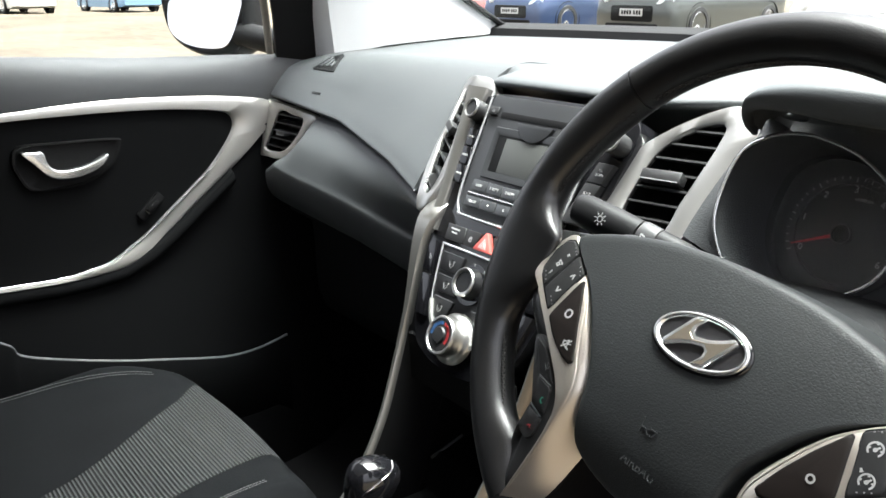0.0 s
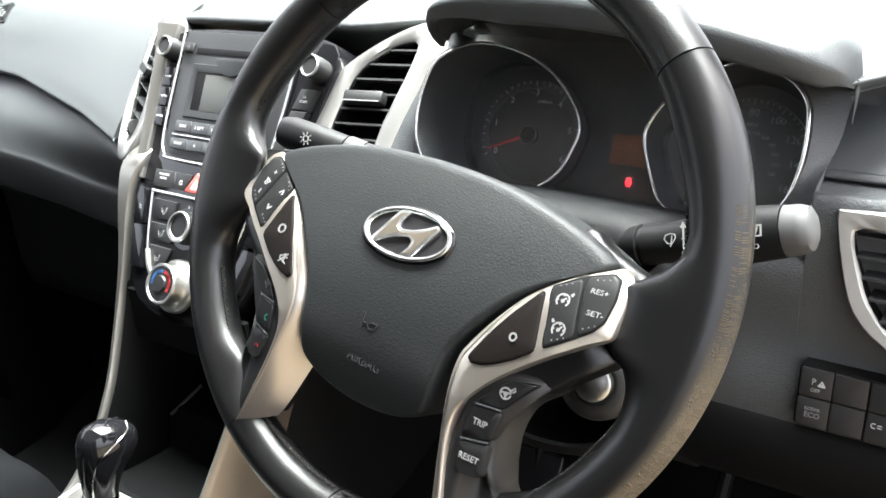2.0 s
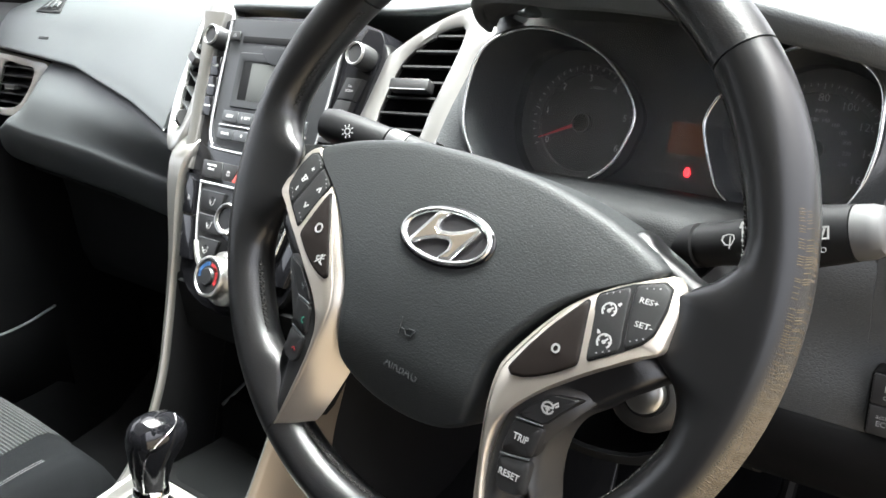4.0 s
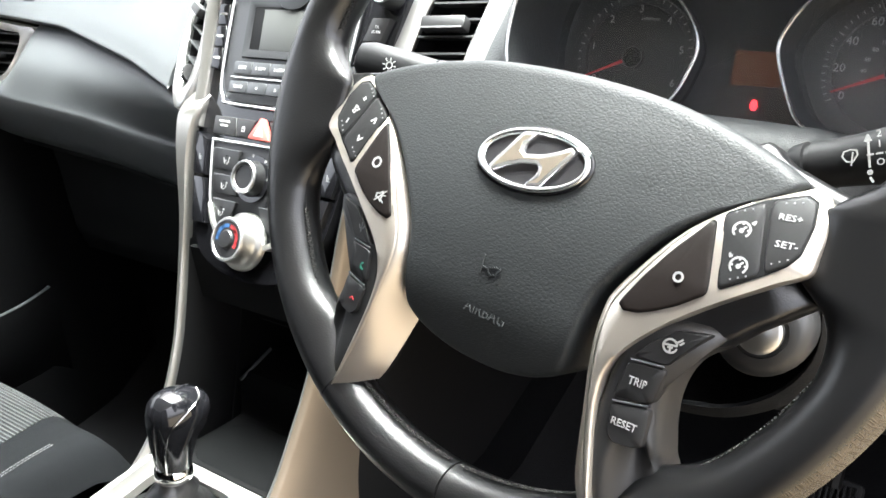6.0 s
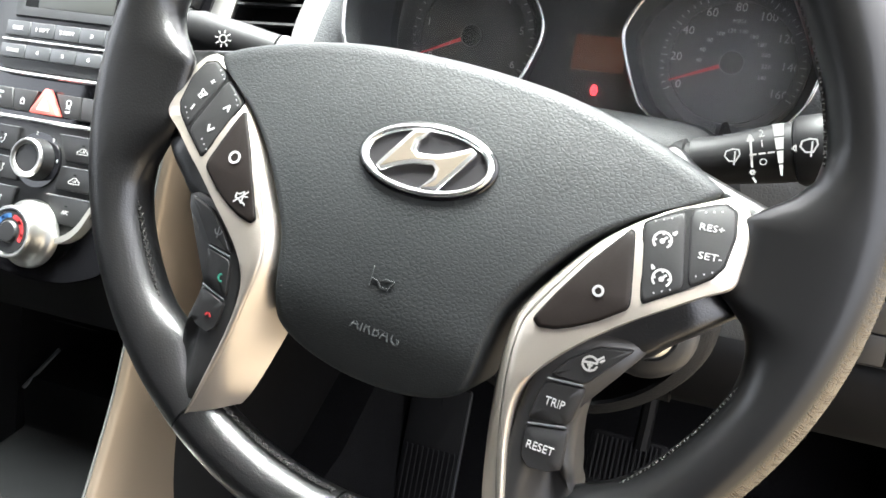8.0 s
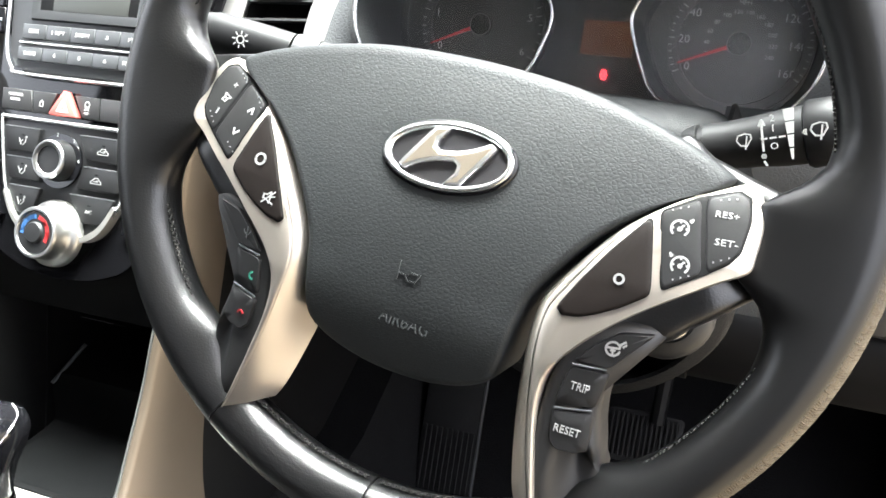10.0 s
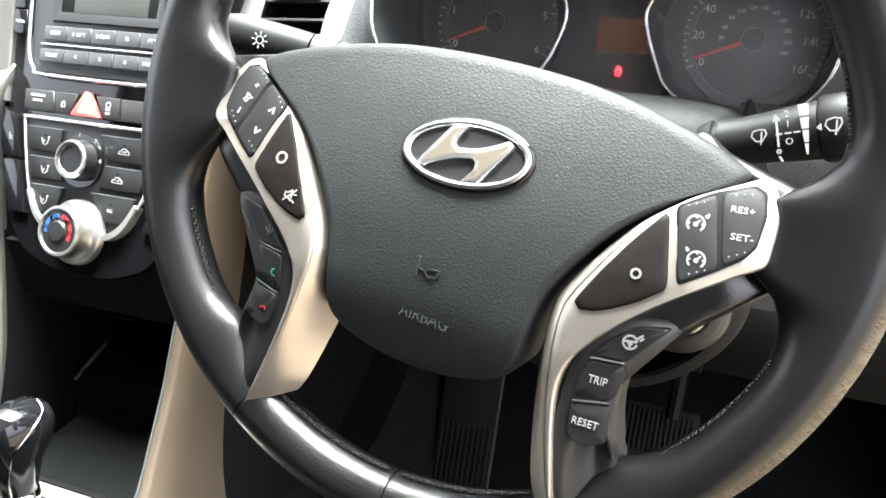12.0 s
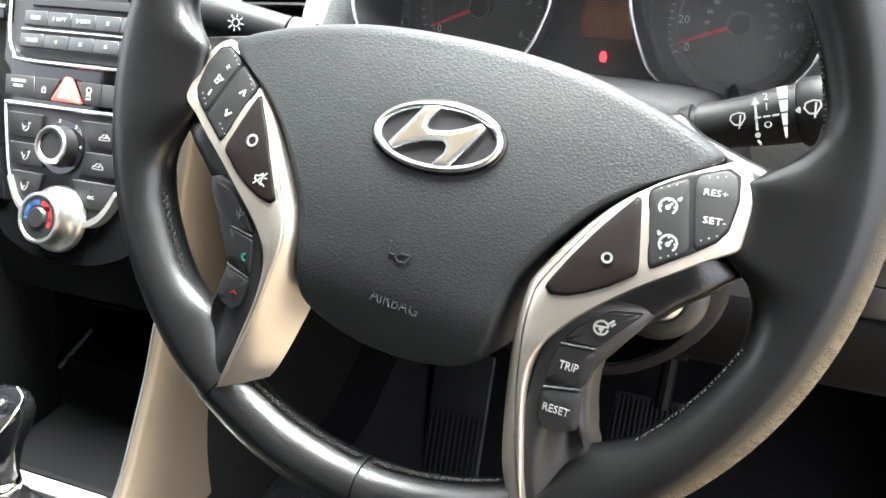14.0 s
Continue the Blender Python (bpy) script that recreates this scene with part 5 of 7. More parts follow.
YB = (0.575, 0.575, 0.575, 0.572, 0.566, 0.557, 0.546, 0.530, 0.520, 0.512, 0.505, 0.500)
console = thing("centre_console", "black centre console between silver side rails", "centre console", at=(CX, 0.45, 0.30))
for sgn in (-1, 1):
    rows = []
    for z, h, yf, yb in zip(ZS, HW, YF, YB):
        x = CX + sgn * (h + (0.004 if sgn < 0 and 0.27 < z < 0.60 else 0.0))
        wd = 0.0080 if sgn > 0 else float(np.interp(z, (0.25, 0.36, 0.40, 0.44, 0.48, 0.52, 0.58, 0.612, 0.64), (0.008, 0.008, 0.0085, 0.009, 0.010, 0.0125, 0.020, 0.028, 0.022)))
        rows.append([(x - sgn * wd, yf + 0.008, z - 0.004), (x - sgn * wd, yf + 0.002, z), (x - sgn * (wd - 0.002), yf - 0.001, z), (x - sgn * 0.002, yf, z), (x + sgn * 0.0005, yf + 0.004, z), (x + sgn * 0.002, (yf + yb) / 2, z), (x - sgn * 0.001, yb, z), (x - sgn * 0.006, yb, z)])
    rows = [spline([rows[i][j] for i in range(len(rows))], 4) for j in range(8)]
    # driver's rail: same silver, the ground's warm bounce painted in
    part("side_rail", loft(rows), RAIL_GROUNDLIT if sgn > 0 else RAIL, console, "silver side rail tinted with warm ground light" if sgn > 0 else "satin silver side rail", smooth=50)
    inner = [spline([(CX + sgn * (h - 0.0065), y, z) for z, h, y in zip(ZS, HW, ys)], 4) for ys in ([y + 0.006 for y in YF], YB)]
    part("rail_lining", loft(inner), BLACK, console, "black inside of the rail", smooth=50)
    if sgn > 0:
        # inner edge of the silver rail, its shade painted in grey
        edge = [spline([(CX + h - dx, y + dy, z) for z, h, y in zip(ZS[2:], HW[2:], YF[2:])], 4) for dx, dy in ((0.0078, 0.0008), (0.0090, 0.0006), (0.0125, 0.0050), (0.0130, 0.0120))]
        part("rail_edge", loft(edge), RAILEDGE, console, "shaded silver inner edge of the rail", smooth=50)
    # dark flank behind the rail
    rows = []
    for z, h, yf, yb in zip(ZS[2:], HW[2:], YF[2:], YB[2:]):
        x = CX + sgn * (h - 0.004)
        rows.append([(x, yb - 0.01, z), (x + sgn * 0.004, yb + 0.02, z), (x + sgn * 0.012, yb + 0.14, z), (x + sgn * 0.012, 0.90, z)])
    rows.append([(CX + sgn * 0.082, 0.46, 0.02), (CX + sgn * 0.086, 0.50, 0.02), (CX + sgn * 0.094, 0.62, 0.02), (CX + sgn * 0.094, 0.90, 0.02)])
    part("flank", thicken(loft(rows), 0.004), BLACK, console, "black console flank", smooth=60)

# ---------------------------------------------------------------- air vents
def vent(name, m, outer, inner, slats, label, tab=None, depth=0.03, wheel_at=None, group="air vents", tilt=0.0, trim=None):
    """An air vent: silver surround, black box, tilted slats, a slider tab on the middle slat."""
    t = thing(name, label, "air vent", group, at=m.translation)
    n = 48
    def resample(pts):
        pts = [Vector(p) for p in pts]
        pts.append(pts[0])
        seg = [(b - a).length for a, b in zip(pts, pts[1:])]
        total, out = sum(seg), []
        for k in range(n):
            d, i = total * k / n, 0
            while d > seg[i]:
                d -= seg[i]
                i += 1
            out.append(pts[i].lerp(pts[i + 1], d / seg[i]))
        return out
    o, q = resample(spline(outer, 4, True)), resample(spline(inner, 4, True))
    rows = [[m @ Vector((*p, -0.014)) for p in o], [m @ Vector((*p, -0.0012)) for p in o], [m @ Vector((*p.lerp(r, 0.10), 0.0006)) for p, r in zip(o, q)], [m @ Vector((*p.lerp(r, 0.85), 0.0006)) for p, r in zip(o, q)], [m @ Vector((*r, -0.0010)) for r in q], [m @ Vector((*r, -0.006)) for r in q]]
    part("surround", loft(rows, True), trim or BEZEL, t, "satin silver surround", smooth=45)
    rows = [[m @ Vector((*r, -0.003)) for r in q], [m @ Vector((*r, -depth)) for r in q]]
    bm = loft(rows, True)
    bm.faces.new([v for v in bm.verts][n:])
    part("duct", bm, BLACK, t, "black duct", smooth=30)
    ys = [p.y for p in q]
    lo, hi = min(ys), max(ys)
    for k in range(slats):
        y = lo + (hi - lo) * (k + 0.7) / (slats + 0.3)
        xs = []
        for a, b in zip(q, q[1:] + q[:1]):
            if (a.y - y) * (b.y - y) <= 0 and abs(a.y - b.y) > 1e-9:
                xs.append(a.x + (b.x - a.x) * (y - a.y) / (b.y - a.y))
        if len(xs) < 2:
            continue
        x0, x1 = min(xs) + 0.0006, max(xs) - 0.0006
        if x1 - x0 < 0.006:
            continue
        rows = []
        for x in (x0, x1):
            rows.append([m @ Vector((x, y + tilt * (x - (x0 + x1) / 2) + dy, w)) for dy, w in ((0.0010, -0.0020), (0.0012, -0.0040), (0.0060, -0.019), (0.0045, -0.019), (-0.0010, -0.0040), (-0.0008, -0.0020))])
        part("slat", loft(rows, True, True), BUTTON, t, smooth=30)
    if tab:
        cx, cy, w, h = tab
        part("slider", block(at(m, cx, cy, 0.0005, math.degrees(tilt)), (w, h, 0.012), 0.0018), BUTTON, t, "black slider tab")
        part("slider_edge", block(at(m, cx, cy - h * 0.42, 0.0062, math.degrees(tilt)), (w * 0.92, 0.0010, 0.0008)), DIMPRINT, t, "light edge of the tab")
    if wheel_at:
        cx, cy, turn = wheel_at
        wm = at(m, cx, cy, -0.003, turn)
        part("thumb_wheel", lathe([(0.009, -0.003), (0.0095, -0.002), (0.0095, 0.002), (0.009, 0.003)], wm @ pose(0, 0, 0, 0, 90, 0), 20), BUTTON, t, "ribbed thumb wheel", smooth=30)
        b = bmesh.new()
        for j in range(5):
            block_m = at(wm, 0, -0.006 + 0.003 * j, 0.0092)
            prism(rect(-0.0022, -0.0006, 0.0022, 0.0006), block_m, -0.001, 0.0008, bm=b)
        part("wheel_marks", b, PRINT, t, "white marks", smooth=0)
    return t


VR = axes((0.145, 0.592, 0.684), (1, 0.10, 0), (-0.0573, 0.573, 0.819), Vector((1, 0.10, 0)).cross(Vector((-0.0573, 0.573, 0.819))))
VL = axes((-0.155, 0.600, 0.684), (0.963, -0.2696, 0), (0.1603, 0.5726, 0.804), (-0.2168, -0.7742, 0.5946))
vent("air_vent", VR,
     [(-0.0455, -0.0400), (-0.0463, -0.0183), (-0.0447, 0.0081), (-0.0369, 0.0312), (-0.0134, 0.0533), (0.0113, 0.0701), (0.0368, 0.0821), (0.060, 0.079), (0.0724, 0.0605), (0.0607, 0.0396), (0.0524, 0.015), (0.0454, -0.012), (0.0400, -0.0400), (0.030, -0.062), (0.0, -0.070), (-0.030, -0.062)],
     [(-0.0262, -0.0330), (-0.0249, -0.0043), (-0.0190, 0.0239), (-0.0091, 0.0401), (0.0098, 0.0561), (0.0310, 0.0640), (0.0375, 0.0600), (0.0355, 0.0381), (0.0298, 0.0107), (0.0247, -0.0138), (0.0215, -0.0390), (0.012, -0.055), (-0.010, -0.055)],
     8, "black louvred air vent in a broad silver surround beside the instruments", tab=(0.0000, 0.0060, 0.040, 0.011), tilt=0.03)
vent("air_vent", VL,
     [(-0.0625, 0.0705), (-0.0430, 0.0127), (-0.0300, -0.0298), (-0.0110, -0.0640), (0.0040, -0.0820), (0.0180, -0.0920), (0.0310, -0.0880), (0.0370, -0.0640), (0.0340, -0.0300), (0.0320, -0.0050), (0.0300, 0.0300), (0.0250, 0.0580), (0.0000, 0.0770), (-0.0350, 0.0785)],
     [(-0.0535, 0.0600), (-0.0406, 0.0242), (-0.0286, -0.0112), (-0.0061, -0.0474), (0.0060, -0.0620), (0.0160, -0.0710), (0.0230, -0.0670), (0.0210, -0.0480), (0.0064, -0.0165), (-0.0108, 0.0098), (-0.0243, 0.0374), (-0.0420, 0.0620)],
     8, "narrow black louvred air vent in a silver surround beside the radio", tab=(-0.0200, 0.0080, 0.022, 0.010), wheel_at=(0.0135, -0.0560, 20), tilt=-0.3)
PV = axes((-0.624, 0.628, 0.62), (1, 0.05, 0), (-0.01, 0.2, 1), Vector((1, 0.05, 0)).cross(Vector((-0.01, 0.2, 1))))
vent("air_vent", PV,
     [(-0.0920, 0.0440), (-0.0500, 0.0480), (0.0100, 0.0440), (0.0620, 0.0385), (0.0730, 0.0345), (0.0560, 0.0080), (0.0260, -0.0200), (-0.0100, -0.0400), (-0.0600, -0.0420), (-0.0980, -0.0360)],
     [(-0.0360, 0.0350), (0.0080, 0.0325), (0.0420, 0.0285), (0.0300, 0.0080), (0.0090, -0.0140), (-0.0080, -0.0255), (-0.0360, -0.0310), (-0.0680, -0.0290), (-0.0560, 0.0000)],
     5, "black louvred side vent in a silver surround by the passenger door", tab=(-0.0150, 0.0010, 0.026, 0.007), wheel_at=(-0.0740, 0.0040, -14), trim=SILVER)
DV = axes((0.600, 0.542, 0.622), (1, -0.05, 0), (0.01, 0.2, 1), Vector((1, -0.05, 0)).cross(Vector((0.01, 0.2, 1))))
vent("air_vent", DV,
     [(-0.0520, 0.0350), (-0.0470, 0.0410), (0.0200, 0.0430), (0.0900, 0.0380), (0.0900, -0.0200), (0.0500, -0.0450), (0.0000, -0.0440), (-0.0140, -0.0370), (-0.0270, -0.0280), (-0.0390, -0.0100)],
     [(-0.0410, 0.0290), (-0.0200, 0.0305), (0.0450, 0.0300), (0.0500, -0.0150), (0.0200, -0.0300), (-0.0100, -0.0300), (-0.0240, -0.0160), (-0.0320, -0.0010)],
     5, "black louvred side vent in a silver surround by the driver's door", tab=(0.010, -0.002, 0.026, 0.007), trim=SILVER)

# ---------------------------------------------------------------- instruments
cluster = thing("instrument_cluster", "twin round instruments with a small amber display between", "instrument cluster", at=(0.373, 0.66, 0.66))


def gz(x, z):
    return (x - 0.373, (z - 0.66) / 0.95)


# backing and funnels take the lighter knee plastic: haze put into the colour
part("backplate", prism([gz(*p) for p in ((0.165, 0.60), (0.58, 0.60), (0.565, 0.715), (0.53, 0.745), (0.20, 0.750), (0.175, 0.71))], DIALS, -0.03, -0.004), KNEE, cluster, "black backing, greyed for the lens's haze")
TACHO_RIM = [(-0.068, 0.002), (-0.063, 0.036), (-0.051, 0.0537), (-0.025, 0.065), (0.007, 0.0615), (0.032, 0.049), (0.050, 0.030), (0.060, 0.009), (0.0565, -0.0115), (0.046, -0.034), (0.020, -0.052), (-0.015, -0.060), (-0.045, -0.050), (-0.063, -0.024)]
SPEED_RIM = [(-0.054, 0.016), (-0.050, 0.038), (-0.035, 0.053), (-0.012, 0.0625), (0.009, 0.0625), (0.035, 0.052), (0.0545, 0.037), (0.066, 0.019), (0.068, 0.004), (0.057, -0.0247), (0.045, -0.041), (0.015, -0.056), (-0.02, -0.055), (-0.045, -0.032), (-0.053, -0.008)]


def dial(cx, s, rim, numbers, n_ticks, needle, small):
    """One instrument: dark face, grey ring, prints, needle with a hub and a bright teardrop rim."""
    m = at(DIALS, *gz(cx, 0.660))
    d = part("dial", prism(oval(0, 0, 0.0475, 0.0475, 48), m, -0.004, -0.0015), DIAL, cluster, "dark round dial")
    ring = []
    for k in range(65):
        t = 2 * math.pi * k / 64
        c, q = math.cos(t), math.sin(t)
        ring.append([m @ Vector((r * c, r * q, w)) for r, w in ((0.0475, -0.002), (0.0470, 0.0022), (0.0405, 0.0012), (0.0400, -0.0014))])
    part("grey_ring", loft(ring), DIALRING, d, "grey scale ring", smooth=60)
    ticks = bmesh.new()
    for k in range(n_ticks):
        a = radians(208 - 236 * k / (n_ticks - 1))
        big = k % 5 == 0
        lines(m, [[((0.0462) * math.cos(a), 0.0462 * math.sin(a)), ((0.0425 if big else 0.0442) * math.cos(a), (0.0425 if big else 0.0442) * math.sin(a))]], 0.0006, 0.0023, bm=ticks)
    part("ticks", ticks, DIALPRINT, d, smooth=0)
    for k, t in enumerate(numbers):
        a = radians(208 - 236 * k / (len(numbers) - 1))
        part("number", words(t, at(m, 0.0366 * math.cos(a), 0.0366 * math.sin(a), -0.0012), 0.0080), DIALPRINT, d, smooth=0)
    for k, t in enumerate(small):
        a = radians(200 - 220 * k / (len(small) - 1))
        part("small_number", words(t, at(m, 0.0215 * math.cos(a), 0.0215 * math.sin(a), -0.0012), 0.0040), DIALPRINT, d, smooth=0)
    a = radians(needle)
    u, v = Vector((math.cos(a), math.sin(a))), Vector((-math.sin(a), math.cos(a)))
    part("needle", prism([tuple(u * 0.008 - v * 0.0013), tuple(u * 0.0415 - v * 0.0005), tuple(u * 0.0415 + v * 0.0005), tuple(u * 0.008 + v * 0.0013)], m, 0.0030, 0.0040), NEEDLE, d, "red needle")
    part("hub_cap", lathe([(0.0078, -0.001), (0.0078, 0.0045), (0.0068, 0.0052), (0.0005, 0.0052)], m), GLOSS, d, "black hub cap", smooth=35)
    part("hub_ring", tube([m @ Vector((0.0078 * math.cos(t), 0.0078 * math.sin(t), 0.0046)) for t in np.linspace(0, 2 * math.pi, 33)[:-1]], 0.00035, 5, True), DIMPRINT, d)
    ol = spline([(s * a, b, 0.033 + 0.042 * min(max((0.060 - a) / 0.125, 0.0), 1.0)) for a, b in rim], 5, True)
    part("bright_rim", tube([m @ p for p in ol], 0.0014, 8, True), BRIGHT, cluster, "bright silver teardrop rim", smooth=60)
    rows = [[m @ Vector((p.x * k, p.y * k, p.z * q - 0.003)) for p in ol] for k, q in ((1.0, 1.0), (0.95, 0.5), (0.90, 0.0))]
    part("cowl", loft(rows, True), KNEE, cluster, "black funnel round the dial, greyed for haze", smooth=60)
    return d


dial(0.2810, 1, TACHO_RIM, ("0", "1", "2", "3", "4", "5", "6"), 31, 203, ())
dial(0.4640, -1, SPEED_RIM, ("0", "20", "40", "60", "80", "100", "120", "140", "160"), 41, 202, ("20", "40", "60", "80", "100", "120", "140", "160", "180", "200", "220", "240"))
part("words_rpm", words("x1000rpm", at(DIALS, *gz(0.289, 0.688), -0.0012), 0.0036), DIALPRINT, cluster, smooth=0)
part("words_mph", words("MPH", at(DIALS, *gz(0.464, 0.686), -0.0012), 0.0042), DIALPRINT, cluster, smooth=0)
part("amber_display", prism([gz(*p) for p in ((0.3560, 0.6460), (0.3930, 0.6460), (0.3930, 0.6690), (0.3570, 0.6690))], DIALS, -0.004, -0.002), AMBER, cluster, "faint amber display")
m = at(DIALS, *gz(0.3750, 0.6335), -0.003)
part("warning_lamp", prism(rounded([(-0.0018, -0.0036), (0.0018, -0.0036), (0.0020, -0.0012), (0.0030, -0.0004), (0.0020, 0.0008), (0.0016, 0.0036), (-0.0016, 0.0036), (-0.0020, 0.0008), (-0.0030, -0.0004), (-0.0020, -0.0012)], 0.3), m, -0.001, 0.0008), LAMP, cluster, "lit red door-open lamp")

lens = part("lens", prism([gz(*q) for q in ((0.185, 0.605), (0.560, 0.605), (0.548, 0.712), (0.52, 0.735), (0.22, 0.738), (0.195, 0.71))], DIALS, 0.0075, 0.0085), LENS, cluster, "clear hazy lens")
lens.visible_shadow = False

# hood over the instruments
hood = thing("instrument_hood", "dark grained hood arching over the instruments", "instrument hood", at=(0.40, 0.56, 0.76))
front = [(0.240, 0.575, 0.747), (0.252, 0.545, 0.762), (0.268, 0.527, 0.779), (0.310, 0.520, 0.7875), (0.360, 0.520, 0.7880), (0.410, 0.522, 0.7835), (0.460, 0.528, 0.7740), (0.505, 0.535, 0.7620), (0.531, 0.543, 0.7530), (0.5415, 0.553, 0.7460), (0.5450, 0.572, 0.7390)]
F0 = spline(front, 4)
rows = []
for p in F0:
    away = min(max((p.x - 0.39) / 0.15, -1), 1) ** 3
    e = min(max((p.x - 0.49) / 0.055, 0.0), 1.0)      # the outer end falls away to the pad
    drop = float(np.interp(p.x, (0.24, 0.27, 0.33, 0.45, 0.530, 0.545), (0.006, 0.012, 0.022, 0.021, 0.018, 0.008)))
    low = p + Vector((0, 0.002, -drop))
    rows.append([low + Vector((0.05 * away, 0.09, 0.006)), low + Vector((0.010 * away, 0.022, 0.001)), low + Vector((0, 0.005, -0.0006)), low, p.lerp(low, 0.85) + Vector((0, -0.002, 0)), p.lerp(low, 0.35) + Vector((0, -0.004, 0)), p.lerp(low, 0.1) + Vector((0, -0.0025, 0)), p, p + Vector((0, 0.008, 0.003 + 0.008 * e)), p.lerp(Vector((p.x - 0.02 * e, 0.70, 0.774 - 0.040 * e)), 0.45) + Vector((0, 0, 0.006 + 0.010 * e)), Vector((p.x * 0.98 + 0.008 - 0.03 * e, 0.72, 0.768 - 0.036 * e)), Vector((p.x * 0.97 + 0.012 - 0.04 * e, 0.80, 0.760 - 0.016 * e))])
for drop, dx in ((0.010, 0.0020), (0.030, 0.0010)):      # closed outer end
    rows.append([q + Vector((dx, 0, -drop if j > 6 else -drop * 0.05)) for j, q in enumerate(rows[len(F0) - 1])])
part("shell", loft(rows), DASH, hood, "dark grained shell", smooth=60)
rows = []
for p in F0:
    drop = float(np.interp(p.x, (0.24, 0.27, 0.33, 0.45, 0.530, 0.545), (0.006, 0.012, 0.022, 0.021, 0.018, 0.008)))
    rows.append([p + Vector((0, 0.012, 0.002 - drop)), Vector((0.375 + (p.x - 0.375) * 1.15, 0.62, p.z + 0.004 - drop)), Vector((0.375 + (p.x - 0.375) * 1.25, 0.69, p.z + 0.006 - drop)), Vector((0.375 + (p.x - 0.375) * 1.25, 0.705, 0.70)), Vector((0.375 + (p.x - 0.375) * 1.2, 0.705, 0.60))])
# lining lightened the same way, for the haze under the hood
part("lining", loft(rows), KNEE, hood, "dark lining, greyed for haze", smooth=60)


# cheeks from the dials' rims out to the vent and to the knee panel
def rim_place(cx, s, a, c):
    return at(DIALS, *gz(cx, 0.660)) @ Vector((s * a, c, 0.031 + 0.042 * min(max((0.060 - a) / 0.125, 0.0), 1.0)))


A = spline([VR @ Vector((*p, -0.003)) for p in ((0.056, 0.079), (0.0690, 0.0605), (0.0590, 0.0396), (0.0510, 0.015), (0.0440, -0.012), (0.0390, -0.040))], 4)
B = spline([rim_place(0.2810, 1, *p) for p in ((-0.030, 0.065), (-0.051, 0.0537), (-0.063, 0.036), (-0.068, 0.002), (-0.063, -0.024), (-0.045, -0.050))], 4)
part("cheek", thicken(loft([[p, p.lerp(q, 0.5) + Vector((0, 0.004, 0)), q] for p, q in zip(A, B)]), 0.003), KNEE, hood, "grained cheek beside the dial", smooth=60)
A = spline([rim_place(0.4640, -1, *p) for p in ((-0.012, 0.0625), (-0.035, 0.053), (-0.050, 0.038), (-0.054, 0.016), (-0.053, -0.008), (-0.045, -0.032), (-0.020, -0.055))], 4)
B = spline([(0.523, 0.695, 0.746), (0.5270, 0.700, 0.7290), (0.5290, 0.668, 0.7090), (0.532, 0.620, 0.6905), (0.5320, 0.590, 0.6750), (0.533, 0.560, 0.658), (0.530, 0.565, 0.615)], 4)
part("cheek", thicken(loft([[p, p.lerp(q, 0.5) + Vector((0, 0.004, 0)), q] for p, q in zip(A, B)]), 0.003), KNEE, hood, "grained cheek beside the dial", smooth=60)

# ---------------------------------------------------------------- column, stalks
column = thing("steering_column", "dark plastic steering column shroud with a start key barrel", "steering column", at=(0.365, 0.48, 0.62))
axis = -flat.to_3x3().col[2]
rows = []
for d, rx, ry, drop in ((0.035, 0.042, 0.042, 0.004), (0.05, 0.047, 0.052, 0.010), (0.09, 0.050, 0.060, 0.016), (0.14, 0.052, 0.060, 0.020), (0.22, 0.052, 0.06, 0.024)):
    c = flat.translation + axis * d + Vector((0, 0, -drop))
    rows.append([c + flat.to_3x3() @ Vector((rx * math.cos(t), ry * math.sin(t) * (1.0 if math.sin(t) < 0 else 0.30), 0)) for t in np.linspace(0, 2 * math.pi, 33)[:-1]])
part("shroud", loft(rows, True, True), DASH_SHADED, column, "dark grained shroud", smooth=60)
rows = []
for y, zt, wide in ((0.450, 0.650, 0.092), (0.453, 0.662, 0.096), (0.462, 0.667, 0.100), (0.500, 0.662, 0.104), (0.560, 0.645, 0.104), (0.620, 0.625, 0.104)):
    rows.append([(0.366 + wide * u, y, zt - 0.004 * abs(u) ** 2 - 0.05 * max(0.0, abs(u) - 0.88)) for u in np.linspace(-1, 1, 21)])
part("upper_shroud", thicken(loft(rows), 0.003), DASH_SHADED, column, "dark grained upper shroud", smooth=60)
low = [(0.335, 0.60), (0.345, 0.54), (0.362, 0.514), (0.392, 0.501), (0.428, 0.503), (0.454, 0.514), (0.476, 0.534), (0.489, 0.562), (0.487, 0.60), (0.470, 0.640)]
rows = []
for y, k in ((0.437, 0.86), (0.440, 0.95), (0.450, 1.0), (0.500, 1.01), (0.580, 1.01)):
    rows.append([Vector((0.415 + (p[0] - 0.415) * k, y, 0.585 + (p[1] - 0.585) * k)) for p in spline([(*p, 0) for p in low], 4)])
part("lower_shroud", thicken(loft(rows), 0.003), DASH_SHADED, column, "dark lower shroud round the ignition lock", smooth=60)
lock = axes((0.461, 0.400, 0.588), (1, 0.15, 0), (0, 0.35, 0.94), (0.15, -0.93, 0.35))
part("lock_boss", lathe([(0.025, -0.09), (0.0235, -0.02), (0.0222, -0.006), (0.0195, -0.001), (0.0165, 0.0010), (0.0125, 0.0014), (0.0120, 0.0002), (0.0005, 0.0002)], lock), BUTTON, column, "dark boss round the ignition barrel", smooth=40)
